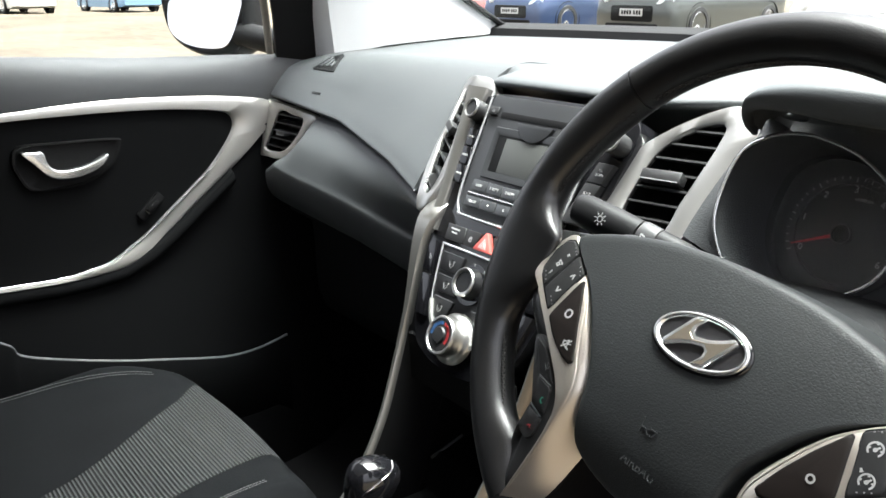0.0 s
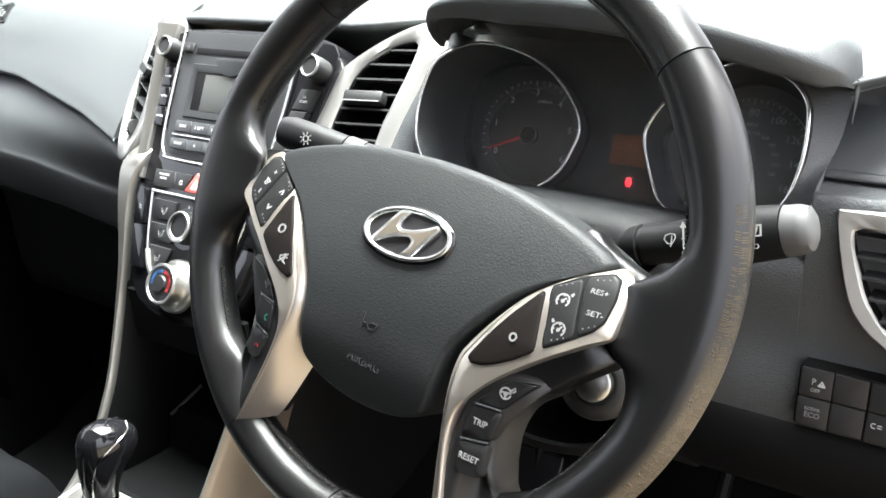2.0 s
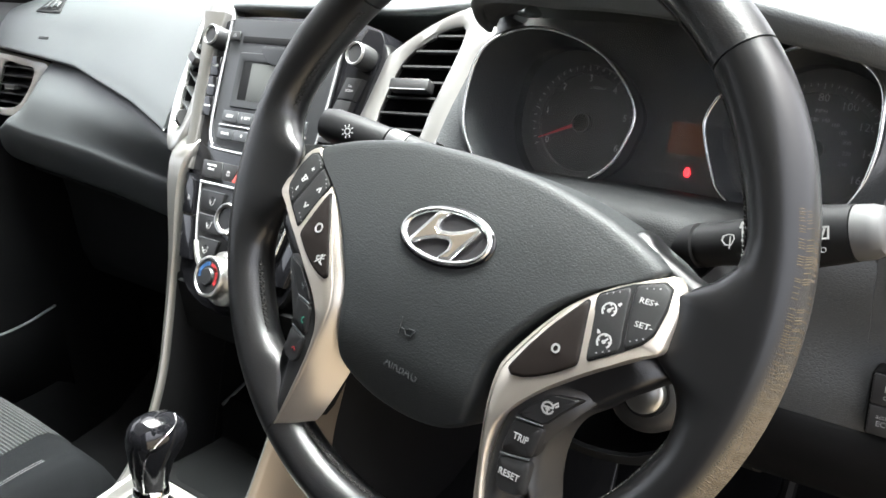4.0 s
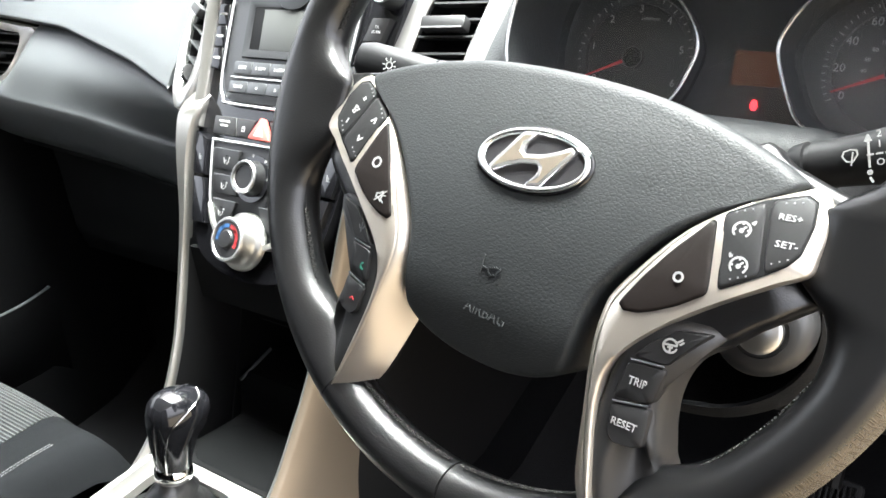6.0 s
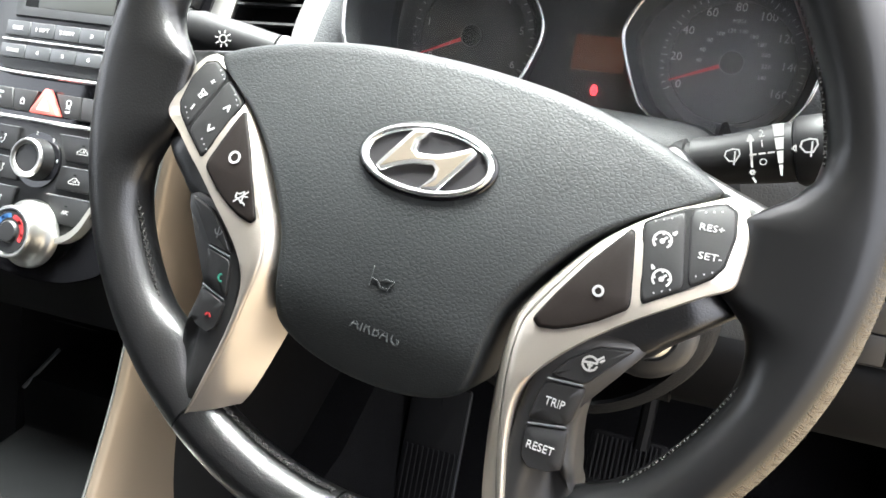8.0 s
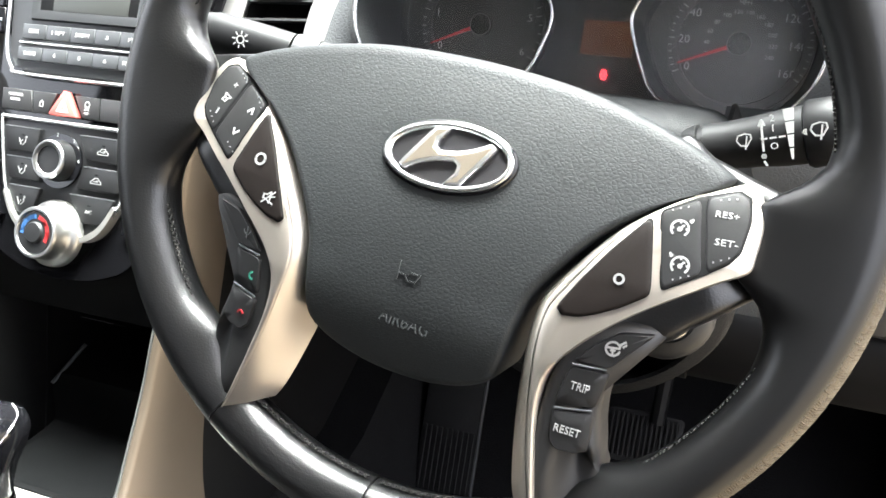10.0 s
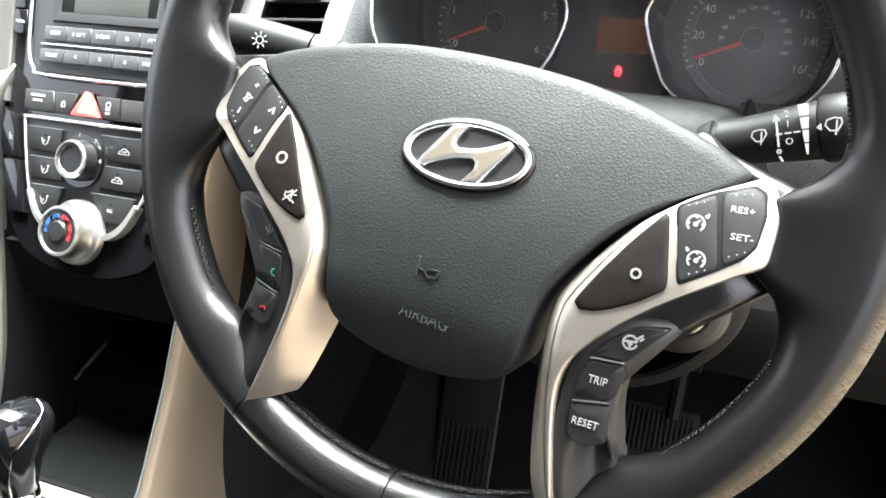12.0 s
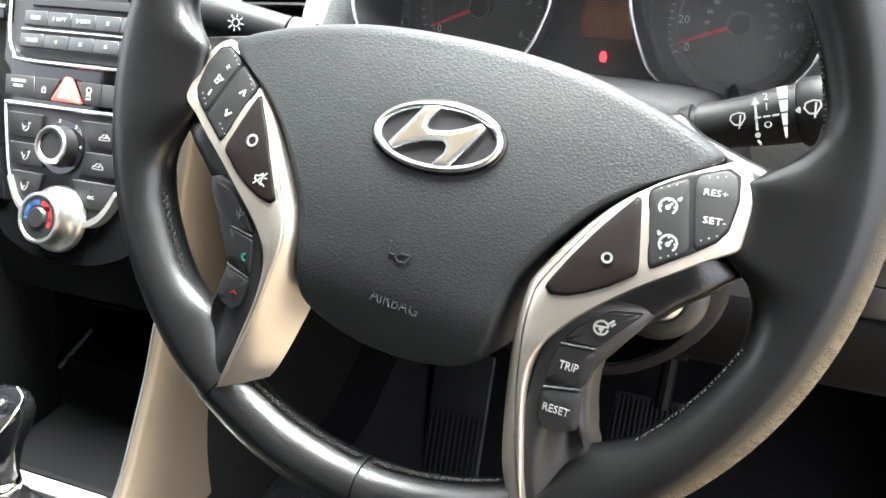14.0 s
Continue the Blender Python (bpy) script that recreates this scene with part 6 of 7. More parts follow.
part("key_barrel", lathe([(0.0105, 0.0), (0.0100, 0.006), (0.0080, 0.0075), (0.0005, 0.0078)], lock), KNOBCHROME, column, "bright key barrel", smooth=40)


def stalk(name, base, tip, label):
    """A tapered column stalk with a turning end."""
    t = thing(name, label, "column stalk", "column stalks", at=base)
    a, b = Vector(base), Vector(tip)
    d = (b - a).normalized()
    up = Vector((0, 0.36, 0.93))
    up = (up - d * up.dot(d)).normalized()
    out = d.cross(up)
    return t, a, b, d, up, out


def stalk_body(t, a, b, profile, mat, name, label=""):
    d = (b - a).normalized()
    up = Vector((0, 0.36, 0.93))
    up = (up - d * up.dot(d)).normalized()
    out = d.cross(up)
    rows = []
    for s, h, w in profile:
        c = a.lerp(b, s)
        rows.append([c + up * h * math.cos(q) + out * w * math.sin(q) for q in np.linspace(0, 2 * math.pi, 25)[:-1]])
    return part(name, loft(rows, True, True), mat, t, label, smooth=40)


# indicator stalk, pointing to the car's middle
t, a, b, d, up, out = stalk("indicator_stalk", (0.330, 0.485, 0.655), (0.168, 0.468, 0.687), "black indicator stalk with a headlamp switch")
stalk_body(t, a, b, ((0.0, 0.010, 0.010), (0.38, 0.0095, 0.0085), (0.42, 0.0105, 0.0090), (0.555, 0.0115, 0.0095)), STALK, "arm", "dark grey arm")
stalk_body(t, a, b, ((0.560, 0.0118, 0.0098), (0.640, 0.0125, 0.0104), (0.648, 0.0120, 0.0100)), STALKGREY, "ring", "grey switch ring")
stalk_body(t, a, b, ((0.655, 0.0118, 0.0105), (0.80, 0.0128, 0.0110), (0.95, 0.0128, 0.0108), (1.0, 0.0108, 0.0088), (1.01, 0.008, 0.0065)), STALK, "turning_end", "black turning end")
front = -out if out.y > 0 else out
m = axes(a.lerp(b, 0.83) + front * 0.0112 + up * 0.000, -d if d.x < 0 else d, up, front)
strokes = [arc(0, 0, 0.0022, 0, 360, 12)] + [[(0.0033 * math.cos(q), 0.0033 * math.sin(q)), (0.0048 * math.cos(q), 0.0048 * math.sin(q))] for q in np.linspace(0, 2 * math.pi, 9)[:-1]]
part("lamp_mark", lines(m, strokes, 0.0007), WHEELPRINT, t, smooth=0)
m = axes(a.lerp(b, 0.60) + front * 0.0105, -d if d.x < 0 else d, up, front)
part("ring_mark", lines(m, [[(-0.003, -0.003), (-0.003, 0.003), (0.002, 0.001)]], 0.0009), PRINT, t, smooth=0)

# wiper stalk, pointing to the door
t, a, b, d, up, out = stalk("wiper_stalk", (0.4362, 0.462, 0.6435), (0.5547, 0.453, 0.680), "black wiper stalk with white symbols and a grey end")
stalk_body(t, a, b, ((0.0, 0.0100, 0.0100), (0.12, 0.0105, 0.0105), (0.16, 0.0122, 0.0122), (0.21, 0.0124, 0.0124), (0.215, 0.0106, 0.0106), (0.235, 0.0106, 0.0106), (0.24, 0.0124, 0.0124), (0.32, 0.0118, 0.0114), (0.42, 0.0124, 0.0117), (0.50, 0.0134, 0.0124), (0.605, 0.0140, 0.0128)), STALK, "arm", "black arm with wiper prints")
stalk_body(t, a, b, ((0.61, 0.0150, 0.0136), (0.625, 0.0162, 0.0144), (0.70, 0.0160, 0.0142), (0.880, 0.0142, 0.0126)), STALK, "turning_ring", "black turning ring")
stalk_body(t, a, b, ((0.885, 0.0138, 0.0122), (0.945, 0.0134, 0.0118), (0.985, 0.0118, 0.0100), (1.0, 0.0085, 0.0070), (1.005, 0.004, 0.003)), material("grey_stalk_end", (0.045, 0.045, 0.045), 0.6, vary=0.05), "end_button", "light grey end")
front = -out if out.y > 0 else out


def on_stalk(s, w=0.0132):
    return axes(a.lerp(b, s) + front * w, d, up, front)


WIPE = [[(-0.0035, 0.003), (-0.0045, 0.0005), (-0.0025, -0.0025), (0.0010, -0.0030), (0.0035, 0.0005), (0.0032, 0.003), (0, 0.0038), (-0.0035, 0.003)], [(0, -0.0048), (0.0012, 0.0022)]]
part("wiper_mark", lines(on_stalk(0.40, 0.0122), [[(q[0] * 0.85, q[1] * 0.85) for q in s] for s in WIPE], 0.0006), PANELPRINT, t, smooth=0)
part("speed_scale", lines(on_stalk(0.465, 0.0127), [[(0, -0.006), (0, 0.008)], [(-0.0012, 0.006), (0, 0.0085), (0.0012, 0.006)], arc(0, -0.0085, 0.0008, 0, 360, 6), [(0, -0.011), (0.001, -0.013)]], 0.0010), PANELPRINT, t, smooth=0)
for txt, dz in (("2", 0.0085), ("1", 0.0038), ("O", -0.0045)):
    part("speed_print", words(txt, at(on_stalk(0.505), 0, dz, 0), 0.0046), PANELPRINT, t, smooth=0)
part("dashes", lines(on_stalk(0.505), [[(-0.0055, -0.0005), (-0.0030, -0.0005)], [(-0.0015, -0.0005), (0.0010, -0.0005)], [(0.0025, -0.0005), (0.0050, -0.0005)]], 0.0008), PANELPRINT, t, smooth=0)
for y0, y1, w0, w1 in ((0.0065, 0.0120, 0.0020, 0.0025), (0.0005, 0.0058, 0.0015, 0.0020), (-0.0058, -0.0002, 0.0010, 0.0014), (-0.0115, -0.0065, 0.0004, 0.0009)):
    part("rain_mark", prism([(-w0, y0), (w0, y0), (w1, y1), (-w1, y1)], on_stalk(0.565), 0, 0.0003), PANELPRINT, t, smooth=0)
part("spray_mark", lines(on_stalk(0.668, 0.0146), [[(p[0] * 0.9, p[1] * 0.9) for p in s] for s in WIPE] + [[(-0.0075, 0), (-0.0060, 0.0012), (-0.0060, -0.0012), (-0.0075, 0)]], 0.0007), PANELPRINT, t, smooth=0)
part("rear_wiper_mark", lines(on_stalk(0.79, 0.0136), [[(-0.003, 0.0025), (-0.0032, -0.0030), (0.0030, -0.0030), (0.0032, 0.0025), (-0.003, 0.0025)], [(-0.001, -0.0045), (0.0014, 0.0015)]], 0.0009), PANELPRINT, t, smooth=0)
part("rear_print", words("O", at(on_stalk(0.79, 0.0125), 0, -0.0085, 0), 0.0040), PANELPRINT, t, smooth=0)

# ---------------------------------------------------------------- switch panel by the driver's knee
SW = axes((0.5612, 0.5475, 0.5351), (1, 0, 0), (0, 0.05, 1), (0, -1, 0.05)) @ Matrix.Diagonal((0.76, 0.82, 1, 1))
switches = thing("dash_switches", "small black bank of six keys low on the dash", "dash switches", at=(0.56, 0.556, 0.533))
part("surround", prism(rect(-0.0285, -0.0265, 0.075, 0.0265, 0.004), SW, -0.012, 0.0012, 0.0008), BLACK, switches, "black surround")
for x0, x1 in ((-0.0265, -0.0005), (0.0005, 0.0270), (0.0285, 0.073)):
    for y0, y1 in ((0.0005, 0.0250), (-0.0250, -0.0005)):
        part("key", prism(rect(x0, y0, x1, y1, 0.0015), SW, 0.0, 0.0028, 0.0008), BUTTON, switches, "black key")
sign("key_print", "P", at(SW, -0.0155, 0.0140, 0.0029), 0.0076, switches, PANELPRINT)
mark("sensor_mark", [[(0.000, -0.002), (0.005, -0.002), (0.0025, 0.002), (0.000, -0.002)], [(0.001, -0.001), (0.004, -0.001)]], at(SW, -0.0115, 0.0135, 0.0029), 0.0012, switches)
sign("key_print", "OFF", at(SW, -0.0135, 0.0070, 0.0029), 0.0046, switches, PANELPRINT)
sign("key_print", "active", at(SW, -0.0140, -0.0090, 0.0029), 0.0055, switches, DIMPRINT)
sign("key_print", "ECO", at(SW, -0.0135, -0.0150, 0.0029), 0.0065, switches, DIMPRINT)
mark("lamp_mark", [arc(0, 0, 0.002, 60, 300, 8), [(0.003, 0.001), (0.006, 0.001)], [(0.003, -0.001), (0.006, -0.001)]], at(SW, 0.0350, -0.010, 0.0029), 0.0008, switches)

# ---------------------------------------------------------------- gear lever and tray
rows = []
for dx, dz in ((-0.082, 0.0), (-0.075, -0.004), (0.0, -0.006), (0.075, -0.004), (0.082, 0.0)):
    rows.append([(CX + dx, 0.52, 0.292 + dz), (CX + dx, 0.46, 0.296 + dz), (CX + dx, 0.40, 0.300 + dz), (CX + dx, 0.30, 0.290 + dz), (CX + dx, 0.10, 0.270 + dz), (CX + dx, -0.25, 0.25 + dz), (CX + dx, -0.25, 0.02)])
part("top", thicken(loft(rows), 0.005), TRAY, console, "black top of the console", smooth=50)
for sgn in (-1, 1):
    A = spline([(CX + sgn * 0.084, 0.430, 0.322), (CX + sgn * 0.0850, 0.39, 0.308), (CX + sgn * 0.0885, 0.33, 0.299), (CX + sgn * 0.0885, 0.20, 0.284), (CX + sgn * 0.0885, 0.0, 0.27)], 4)
    rows = [[p, p + Vector((-sgn * 0.012, 0, 0.001)), p + Vector((-sgn * 0.013, 0, -0.006)), p + Vector((0, 0, -0.03))] for p in A]
    part("edge_trim", loft(rows, True, True), SILVER, console, "silver edge trim beside the lever", smooth=40)
    A = spline([(CX + sgn * 0.0845, 0.45, 0.30), (CX + sgn * 0.0850, 0.33, 0.28), (CX + sgn * 0.0885, 0.0, 0.25)], 4)
    rows = [[p, p + Vector((sgn * 0.006, 0, -0.10)), p + Vector((sgn * 0.006, 0, -0.27))] for p in A]
    part("flank_rear", thicken(loft(rows), 0.004), DASH_SHADED, console, "black flank", smooth=60)
# oddments tray and cubby behind it
rows = []
for x in np.linspace(CX - 0.078, CX + 0.078, 9):
    rows.append([(x, 0.415, 0.312), (x, 0.422, 0.298), (x, 0.50, 0.292), (x, 0.515, 0.300), (x, 0.522, 0.335), (x, 0.54, 0.340), (x, 0.62, 0.345), (x, 0.64, 0.40), (x, 0.60, 0.445)])
part("tray", thicken(loft([spline(r, 3) for r in rows]), 0.004), TRAY, console, "black oddments tray", smooth=45)
part("tray_mat", pillow(rect(CX - 0.070, 0.426, CX + 0.070, 0.500, 0.034), Matrix.Translation((0, 0, 0.2990)), [(1.0, -0.002), (1.0, 0.0015), (0.97, 0.0022), (0.5, 0.0022), (0.05, 0.0022)]), MAT, console, "dark rubber mat in the tray", smooth=50)
part("tray_rail", tube([(-0.0865, 0.514, 0.336), (-0.075, 0.551, 0.358)], 0.0018, 8), DASH, console, "grey edge inside the cubby")
# plate round the lever
plate_m = axes((CX, 0.355, 0.305), (1, 0, 0), (0, 1, 0.12), (0, -0.12, 1))
outer = rect(-0.074, -0.075, 0.074, 0.058, 0.012)
inner = rect(-0.052, -0.070, 0.050, 0.044, 0.020)
rows = [[plate_m @ Vector((*p, w)) for p in ol] for ol, w in ((outer, -0.006), (outer, 0.002), ([tuple(Vector(p) * 0.985) for p in outer], 0.003), (inner, 0.0035), ([tuple(Vector(p) * 0.97) for p in inner], -0.004))]
part("lever_plate", loft(rows, True), RAIL, console, "bright silver plate round the lever", smooth=40)

lever = thing("gear_lever", "gloss black and chrome gear lever knob over a leather gaiter", "gear lever", at=(CX, 0.37, 0.30))
rows = []
for k, (z, rx, ry, dy) in enumerate(((0.308, 0.074, 0.080, -0.014), (0.313, 0.052, 0.060, -0.010), (0.320, 0.0365, 0.046, -0.006), (0.328, 0.026, 0.032, -0.002), (0.334, 0.028, 0.034, 0.0), (0.342, 0.019, 0.022, 0.004), (0.352, 0.015, 0.016, 0.006))):
    rows.append([(CX + 0.004 + 0.74 * rx * math.cos(q) * (1 + 0.06 * math.sin(5 * q + k)), 0.365 + dy + 0.74 * ry * math.sin(q), z - 0.006 + 0.002 * math.sin(4 * q + k)) for q in np.linspace(0, 2 * math.pi, 29)[:-1]])
part("gaiter", loft(rows, True, True), LEATHER, lever, "creased black leather gaiter", smooth=60)
part("collar", lathe([(0.0155, -0.004), (0.0165, 0.0), (0.0160, 0.006), (0.0145, 0.008)], axes((CX + 0.004, 0.371, 0.343), (1, 0, 0), (0, 1, -0.1), (0, 0.1, 1)), 24), CHROME, lever, "chrome collar", smooth=40)
KNOB = ((0.346, 0.372, 0.0135, 0.0140), (0.358, 0.374, 0.0150, 0.0160), (0.373, 0.378, 0.0175, 0.0210), (0.387, 0.383, 0.0202, 0.0262), (0.397, 0.387, 0.0210, 0.0282), (0.405, 0.389, 0.0198, 0.0268), (0.411, 0.391, 0.0166, 0.0228), (0.4155, 0.392, 0.0102, 0.0150), (0.4170, 0.3925, 0.0030, 0.0050))
rows = []
for z, y, rx, ry in KNOB:
    rows.append([(CX + 0.005 + rx * math.cos(q), y + ry * math.sin(q), z - 0.30 * (ry * math.sin(q)) * (1 if z > 0.375 else 0)) for q in np.linspace(0, 2 * math.pi, 33)[:-1]])
part("knob", loft(rows, True, True), GLOSS, lever, "gloss black knob", smooth=70)


def knob_line(turns):
    pts = []
    for (z, y, rx, ry), q in zip(KNOB, turns):
        q = radians(q)
        pts.append((CX + 0.005 + (rx + 0.0003) * math.cos(q), y + (ry + 0.0003) * math.sin(q), z - 0.30 * (ry * math.sin(q)) * (1 if z > 0.375 else 0)))
    return spline(pts, 4)


part("side_line", tube(knob_line((-62, -60, -55, -42, -25, -5, 20, 60)), 0.0009, 6), CHROME, lever, "chrome line down the side", smooth=60)
part("side_line", tube(knob_line((-118, -120, -125, -138, -155, -175, -200, -240)), 0.0009, 6), CHROME, lever, "chrome line down the side", smooth=60)

# ---------------------------------------------------------------- passenger seat
def seat_front(u):
    """The cushion's front line, well rounded at the door's side."""
    return 0.460 - 0.032 * abs(u) ** 2.5 - 1.05 * max(0.0, -u - 0.6) ** 2


def seat_top(x, y):
    """Height of the cushion: bolsters at the sides, rounded front."""
    u = (x + 0.390) / 0.248
    z = 0.286 + 0.034 * max(0.0, abs(u) - 0.52) ** 1.2 * 2.0 + 0.012 * math.exp(-((y - 0.33) / 0.10) ** 2)
    e = max(0.0, abs(u) - 0.86) / 0.14
    z -= 0.045 * e ** 2
    front = seat_front(u)
    f = max(0.0, (y - (front - 0.065)) / 0.065)
    z -= 0.10 * min(f, 1.3) ** 2.4
    return z


seat = thing("passenger_seat", "dark cloth passenger seat with a ribbed grey middle panel", "car seat", at=(-0.385, 0.1, 0.1))


def seat_edges(y):
    """The four lines along the cushion: outer side, two seams, inner side."""
    return -0.638, float(np.interp(y, (0.136, 0.183, 0.245, 0.29, 0.351, 0.398, 0.43), (-0.349, -0.366, -0.400, -0.430, -0.473, -0.523, -0.548))), float(np.interp(y, (0.10, 0.265, 0.341, 0.40), (-0.240, -0.246, -0.264, -0.278))), -0.142


def seat_strip(k, name, mat, label, lift=0.0):
    rows = []
    for i in range(61):
        t = i / 60
        row = []
        for j in range(15):
            y = -0.28 + 0.725 * t
            e = seat_edges(y)
            x = e[k] + (e[k + 1] - e[k]) * j / 14
            u = (x + 0.390) / 0.248
            yy = -0.28 + (seat_front(u) + 0.28) * t
            row.append((x, yy, seat_top(x, yy) + lift))
        rows.append(row)
    last = rows[-1]
    rows.append([(x, y - 0.002, z - 0.04) for x, y, z in last])
    rows.append([(x, y - 0.015, z - 0.11) for x, y, z in last])
    return part(name, thicken(loft(rows), 0.012), mat, seat, label, smooth=60)


seat_strip(0, "bolster", SEATSIDE, "smooth dark side bolster")
seat_strip(1, "middle_panel", CLOTH, "ribbed grey cloth", 0.0005)
seat_strip(2, "bolster", SEATSIDE, "smooth dark side bolster")
part("seat_base", block(pose(-0.385, 0.05, 0.11), (0.40, 0.60, 0.16), 0.02), BLACK, seat, "black seat frame")
for dy in (0.0, 0.006):
    for s in (-1, 1):
        b = bmesh.new()
        pts = []
        for y in np.linspace(-0.25, 0.36, 150):
            x = -0.390 + s * (0.208 + dy - (0.020 if s > 0 else 0.062) * max(0, (y - 0.2) / 0.2) ** 2)
            pts.append(Vector((x, y, seat_top(x, y) + 0.0008)))
        for k in range(0, len(pts) - 1):
            tube([pts[k], pts[k].lerp(pts[k + 1], 0.7)], 0.00045, 5, bm=b)
        part("stitching", b, THREAD, seat, "pale double stitching")
# backrest, behind the camera's view
rows = []
for z in np.linspace(0.28, 0.95, 12):
    rows.append([(-0.385 + 0.23 * u, -0.30 - 0.28 * (z - 0.28) - 0.04 * (1 - abs(u) ** 2), z) for u in np.linspace(-1, 1, 13)])
part("backrest", thicken(loft(rows), 0.10), SEATSIDE, seat, "dark cloth backrest", smooth=60)

# ---------------------------------------------------------------- pedals
pedals = thing("accelerator_pedal", "ribbed black accelerator pedal", "pedal", at=(0.42, 0.80, 0.21))
pm = axes((0.418, 0.79, 0.205), (1, 0, 0), (0, 0.6, 0.8), (0, -0.8, 0.6))
part("pad", prism(rect(-0.040, -0.028, 0.040, 0.028, 0.006), pm, -0.008, 0.0, 0.002), RUBBER, pedals, "black rubber pad")
for k in range(14):
    part("rib", block(at(pm, -0.034 + 0.0052 * k, 0, 0.0015), (0.0022, 0.046, 0.004), 0.0006), RUBBER, pedals)
part("arm", tube([(0.43, 0.80, 0.22), (0.435, 0.86, 0.34), (0.435, 0.87, 0.5)], 0.008, 8), BLACK, pedals, "black pedal arm")
rest = thing("brake_pedal", "tall ribbed black pedal pad", "pedal", at=(0.2, 0.8, 0.12))
pm = axes((0.194, 0.80, 0.135), (1, 0, 0), (0, 0.45, 0.9), (0, -0.9, 0.45))
part("pad", prism(rect(-0.036, -0.085, 0.036, 0.085, 0.006), pm, -0.010, 0.0, 0.002), RUBBER, rest, "black rubber pad")
for k in range(10):
    part("rib", block(at(pm, -0.030 + 0.0066 * k, -0.035, 0.0012), (0.0024, 0.09, 0.003), 0.0006), RUBBER, rest)
part("edge", tube([pm @ Vector((0.036, -0.085, 0)), pm @ Vector((0.036, 0.085, 0))], 0.0014, 6), GREYBTN, rest, "light edge")
part("arm", tube([(0.197, 0.82, 0.15), (0.197, 0.88, 0.30), (0.197, 0.90, 0.5)], 0.008, 8), BLACK, rest, "black pedal arm")

# ---------------------------------------------------------------- passenger door
door = thing("passenger_door", "closed dark passenger door with a sweeping silver trim and pocket", "car door", at=(-0.72, 0.3, 0.4))


def door_x(y, z):
    """The door lining's inner face."""
    return -0.700 - 0.022 * max(0.0, (z - 0.69) / 0.06) + 0.012 * max(0.0, (0.45 - z) / 0.1) - 0.02 * max(0.0, (y - 0.62) / 0.1)


rows = []
for y in np.linspace(-0.55, 0.80, 28):
    rows.append([(door_x(y, z), y, z) for z in (0.02, 0.10, 0.20, 0.30, 0.40, 0.45, 0.50, 0.56, 0.62, 0.672)])
part("lining", thicken(loft(rows), -0.01), TRIM, door, "black door lining, deepened for shade", smooth=50)
rows = []
for y in np.linspace(-0.55, 0.80, 28):
    zt = float(np.interp(y, (-0.55, 0.24, 0.43, 0.65, 0.8), (0.757, 0.752, 0.742, 0.737, 0.735)))
    zs = float(np.interp(y, (0.23, 0.31, 0.39, 0.47, 0.56, 0.64), (0.678, 0.682, 0.686, 0.684, 0.678, 0.668)))
    rows.append([(-0.702, y, zs - 0.006), (-0.697, y, zs), (-0.700, y, (zs + zt) / 2), (-0.712, y, zt - 0.010), (-0.735, y, zt), (-0.775, y, zt - 0.004), (-0.78, y, zt - 0.03)])
part("top_roll", thicken(loft([spline(r, 3) for r in rows]), 0.004), TRIMTOP, door, "grained grey shoulder under the window", smooth=60)
# silver sweep: an outer and an inner line, closed at the front
sweep_out = [(0.10, 0.678), (0.231, 0.680), (0.304, 0.685), (0.383, 0.688), (0.467, 0.686), (0.557, 0.681), (0.640, 0.667), (0.640, 0.635), (0.612, 0.606), (0.579, 0.577), (0.547, 0.551), (0.500, 0.514), (0.440, 0.464), (0.385, 0.4345), (0.325, 0.4270), (0.275, 0.4255), (0.198, 0.4280), (0.10, 0.431)]
sweep_in = [(0.10, 0.664), (0.229, 0.667), (0.302, 0.668), (0.381, 0.668), (0.465, 0.665), (0.537, 0.657), (0.560, 0.649), (0.565, 0.631), (0.551, 0.605), (0.520, 0.567), (0.490, 0.542), (0.450, 0.509), (0.402, 0.471), (0.356, 0.445), (0.314, 0.4358), (0.273, 0.4322), (0.198, 0.4348), (0.10, 0.437)]
O, Q = spline(sweep_out, 4), spline(sweep_in, 4)
rows = []
for p, q in zip(O, Q):
    x = -0.698 + 0.012 * max(0.0, (0.47 - p.y) / 0.05 if p.y < 0.47 else 0.0)
    x = min(x, -0.690)
    rows.append([(x - 0.006, *p), (x + 0.003, *p.lerp(q, 0.06)), (x + 0.006, *p.lerp(q, 0.35)), (x + 0.005, *p.lerp(q, 0.9)), (x - 0.006, *q)])
part("silver_sweep", loft(rows), SILVER, door, "broad silver sweep round the pull", smooth=60)
part("bright_edge", tube([(-0.6905, p.x, p.y) for p in Q[36:]], 0.0018, 8), BRIGHT, door, "bright inner edge", smooth=60)
# armrest ledge under the sweep
rows = []
for y in np.linspace(-0.5, 0.56, 24):
    zc = float(np.interp(y, (0.1, 0.2, 0.275, 0.325, 0.385, 0.44, 0.50, 0.56), (0.431, 0.428, 0.4255, 0.427, 0.4345, 0.464, 0.514, 0.560)))
    rows.append([(-0.70, y, zc + 0.002), (-0.691, y, zc - 0.001), (-0.688, y, zc - 0.006), (-0.688, y, zc - 0.014), (-0.702, y, zc - 0.022)])
part("armrest", thicken(loft([spline(r, 3) for r in rows]), 0.004), TRIM, door, "soft dark armrest ledge, deepened for shade", smooth=60)
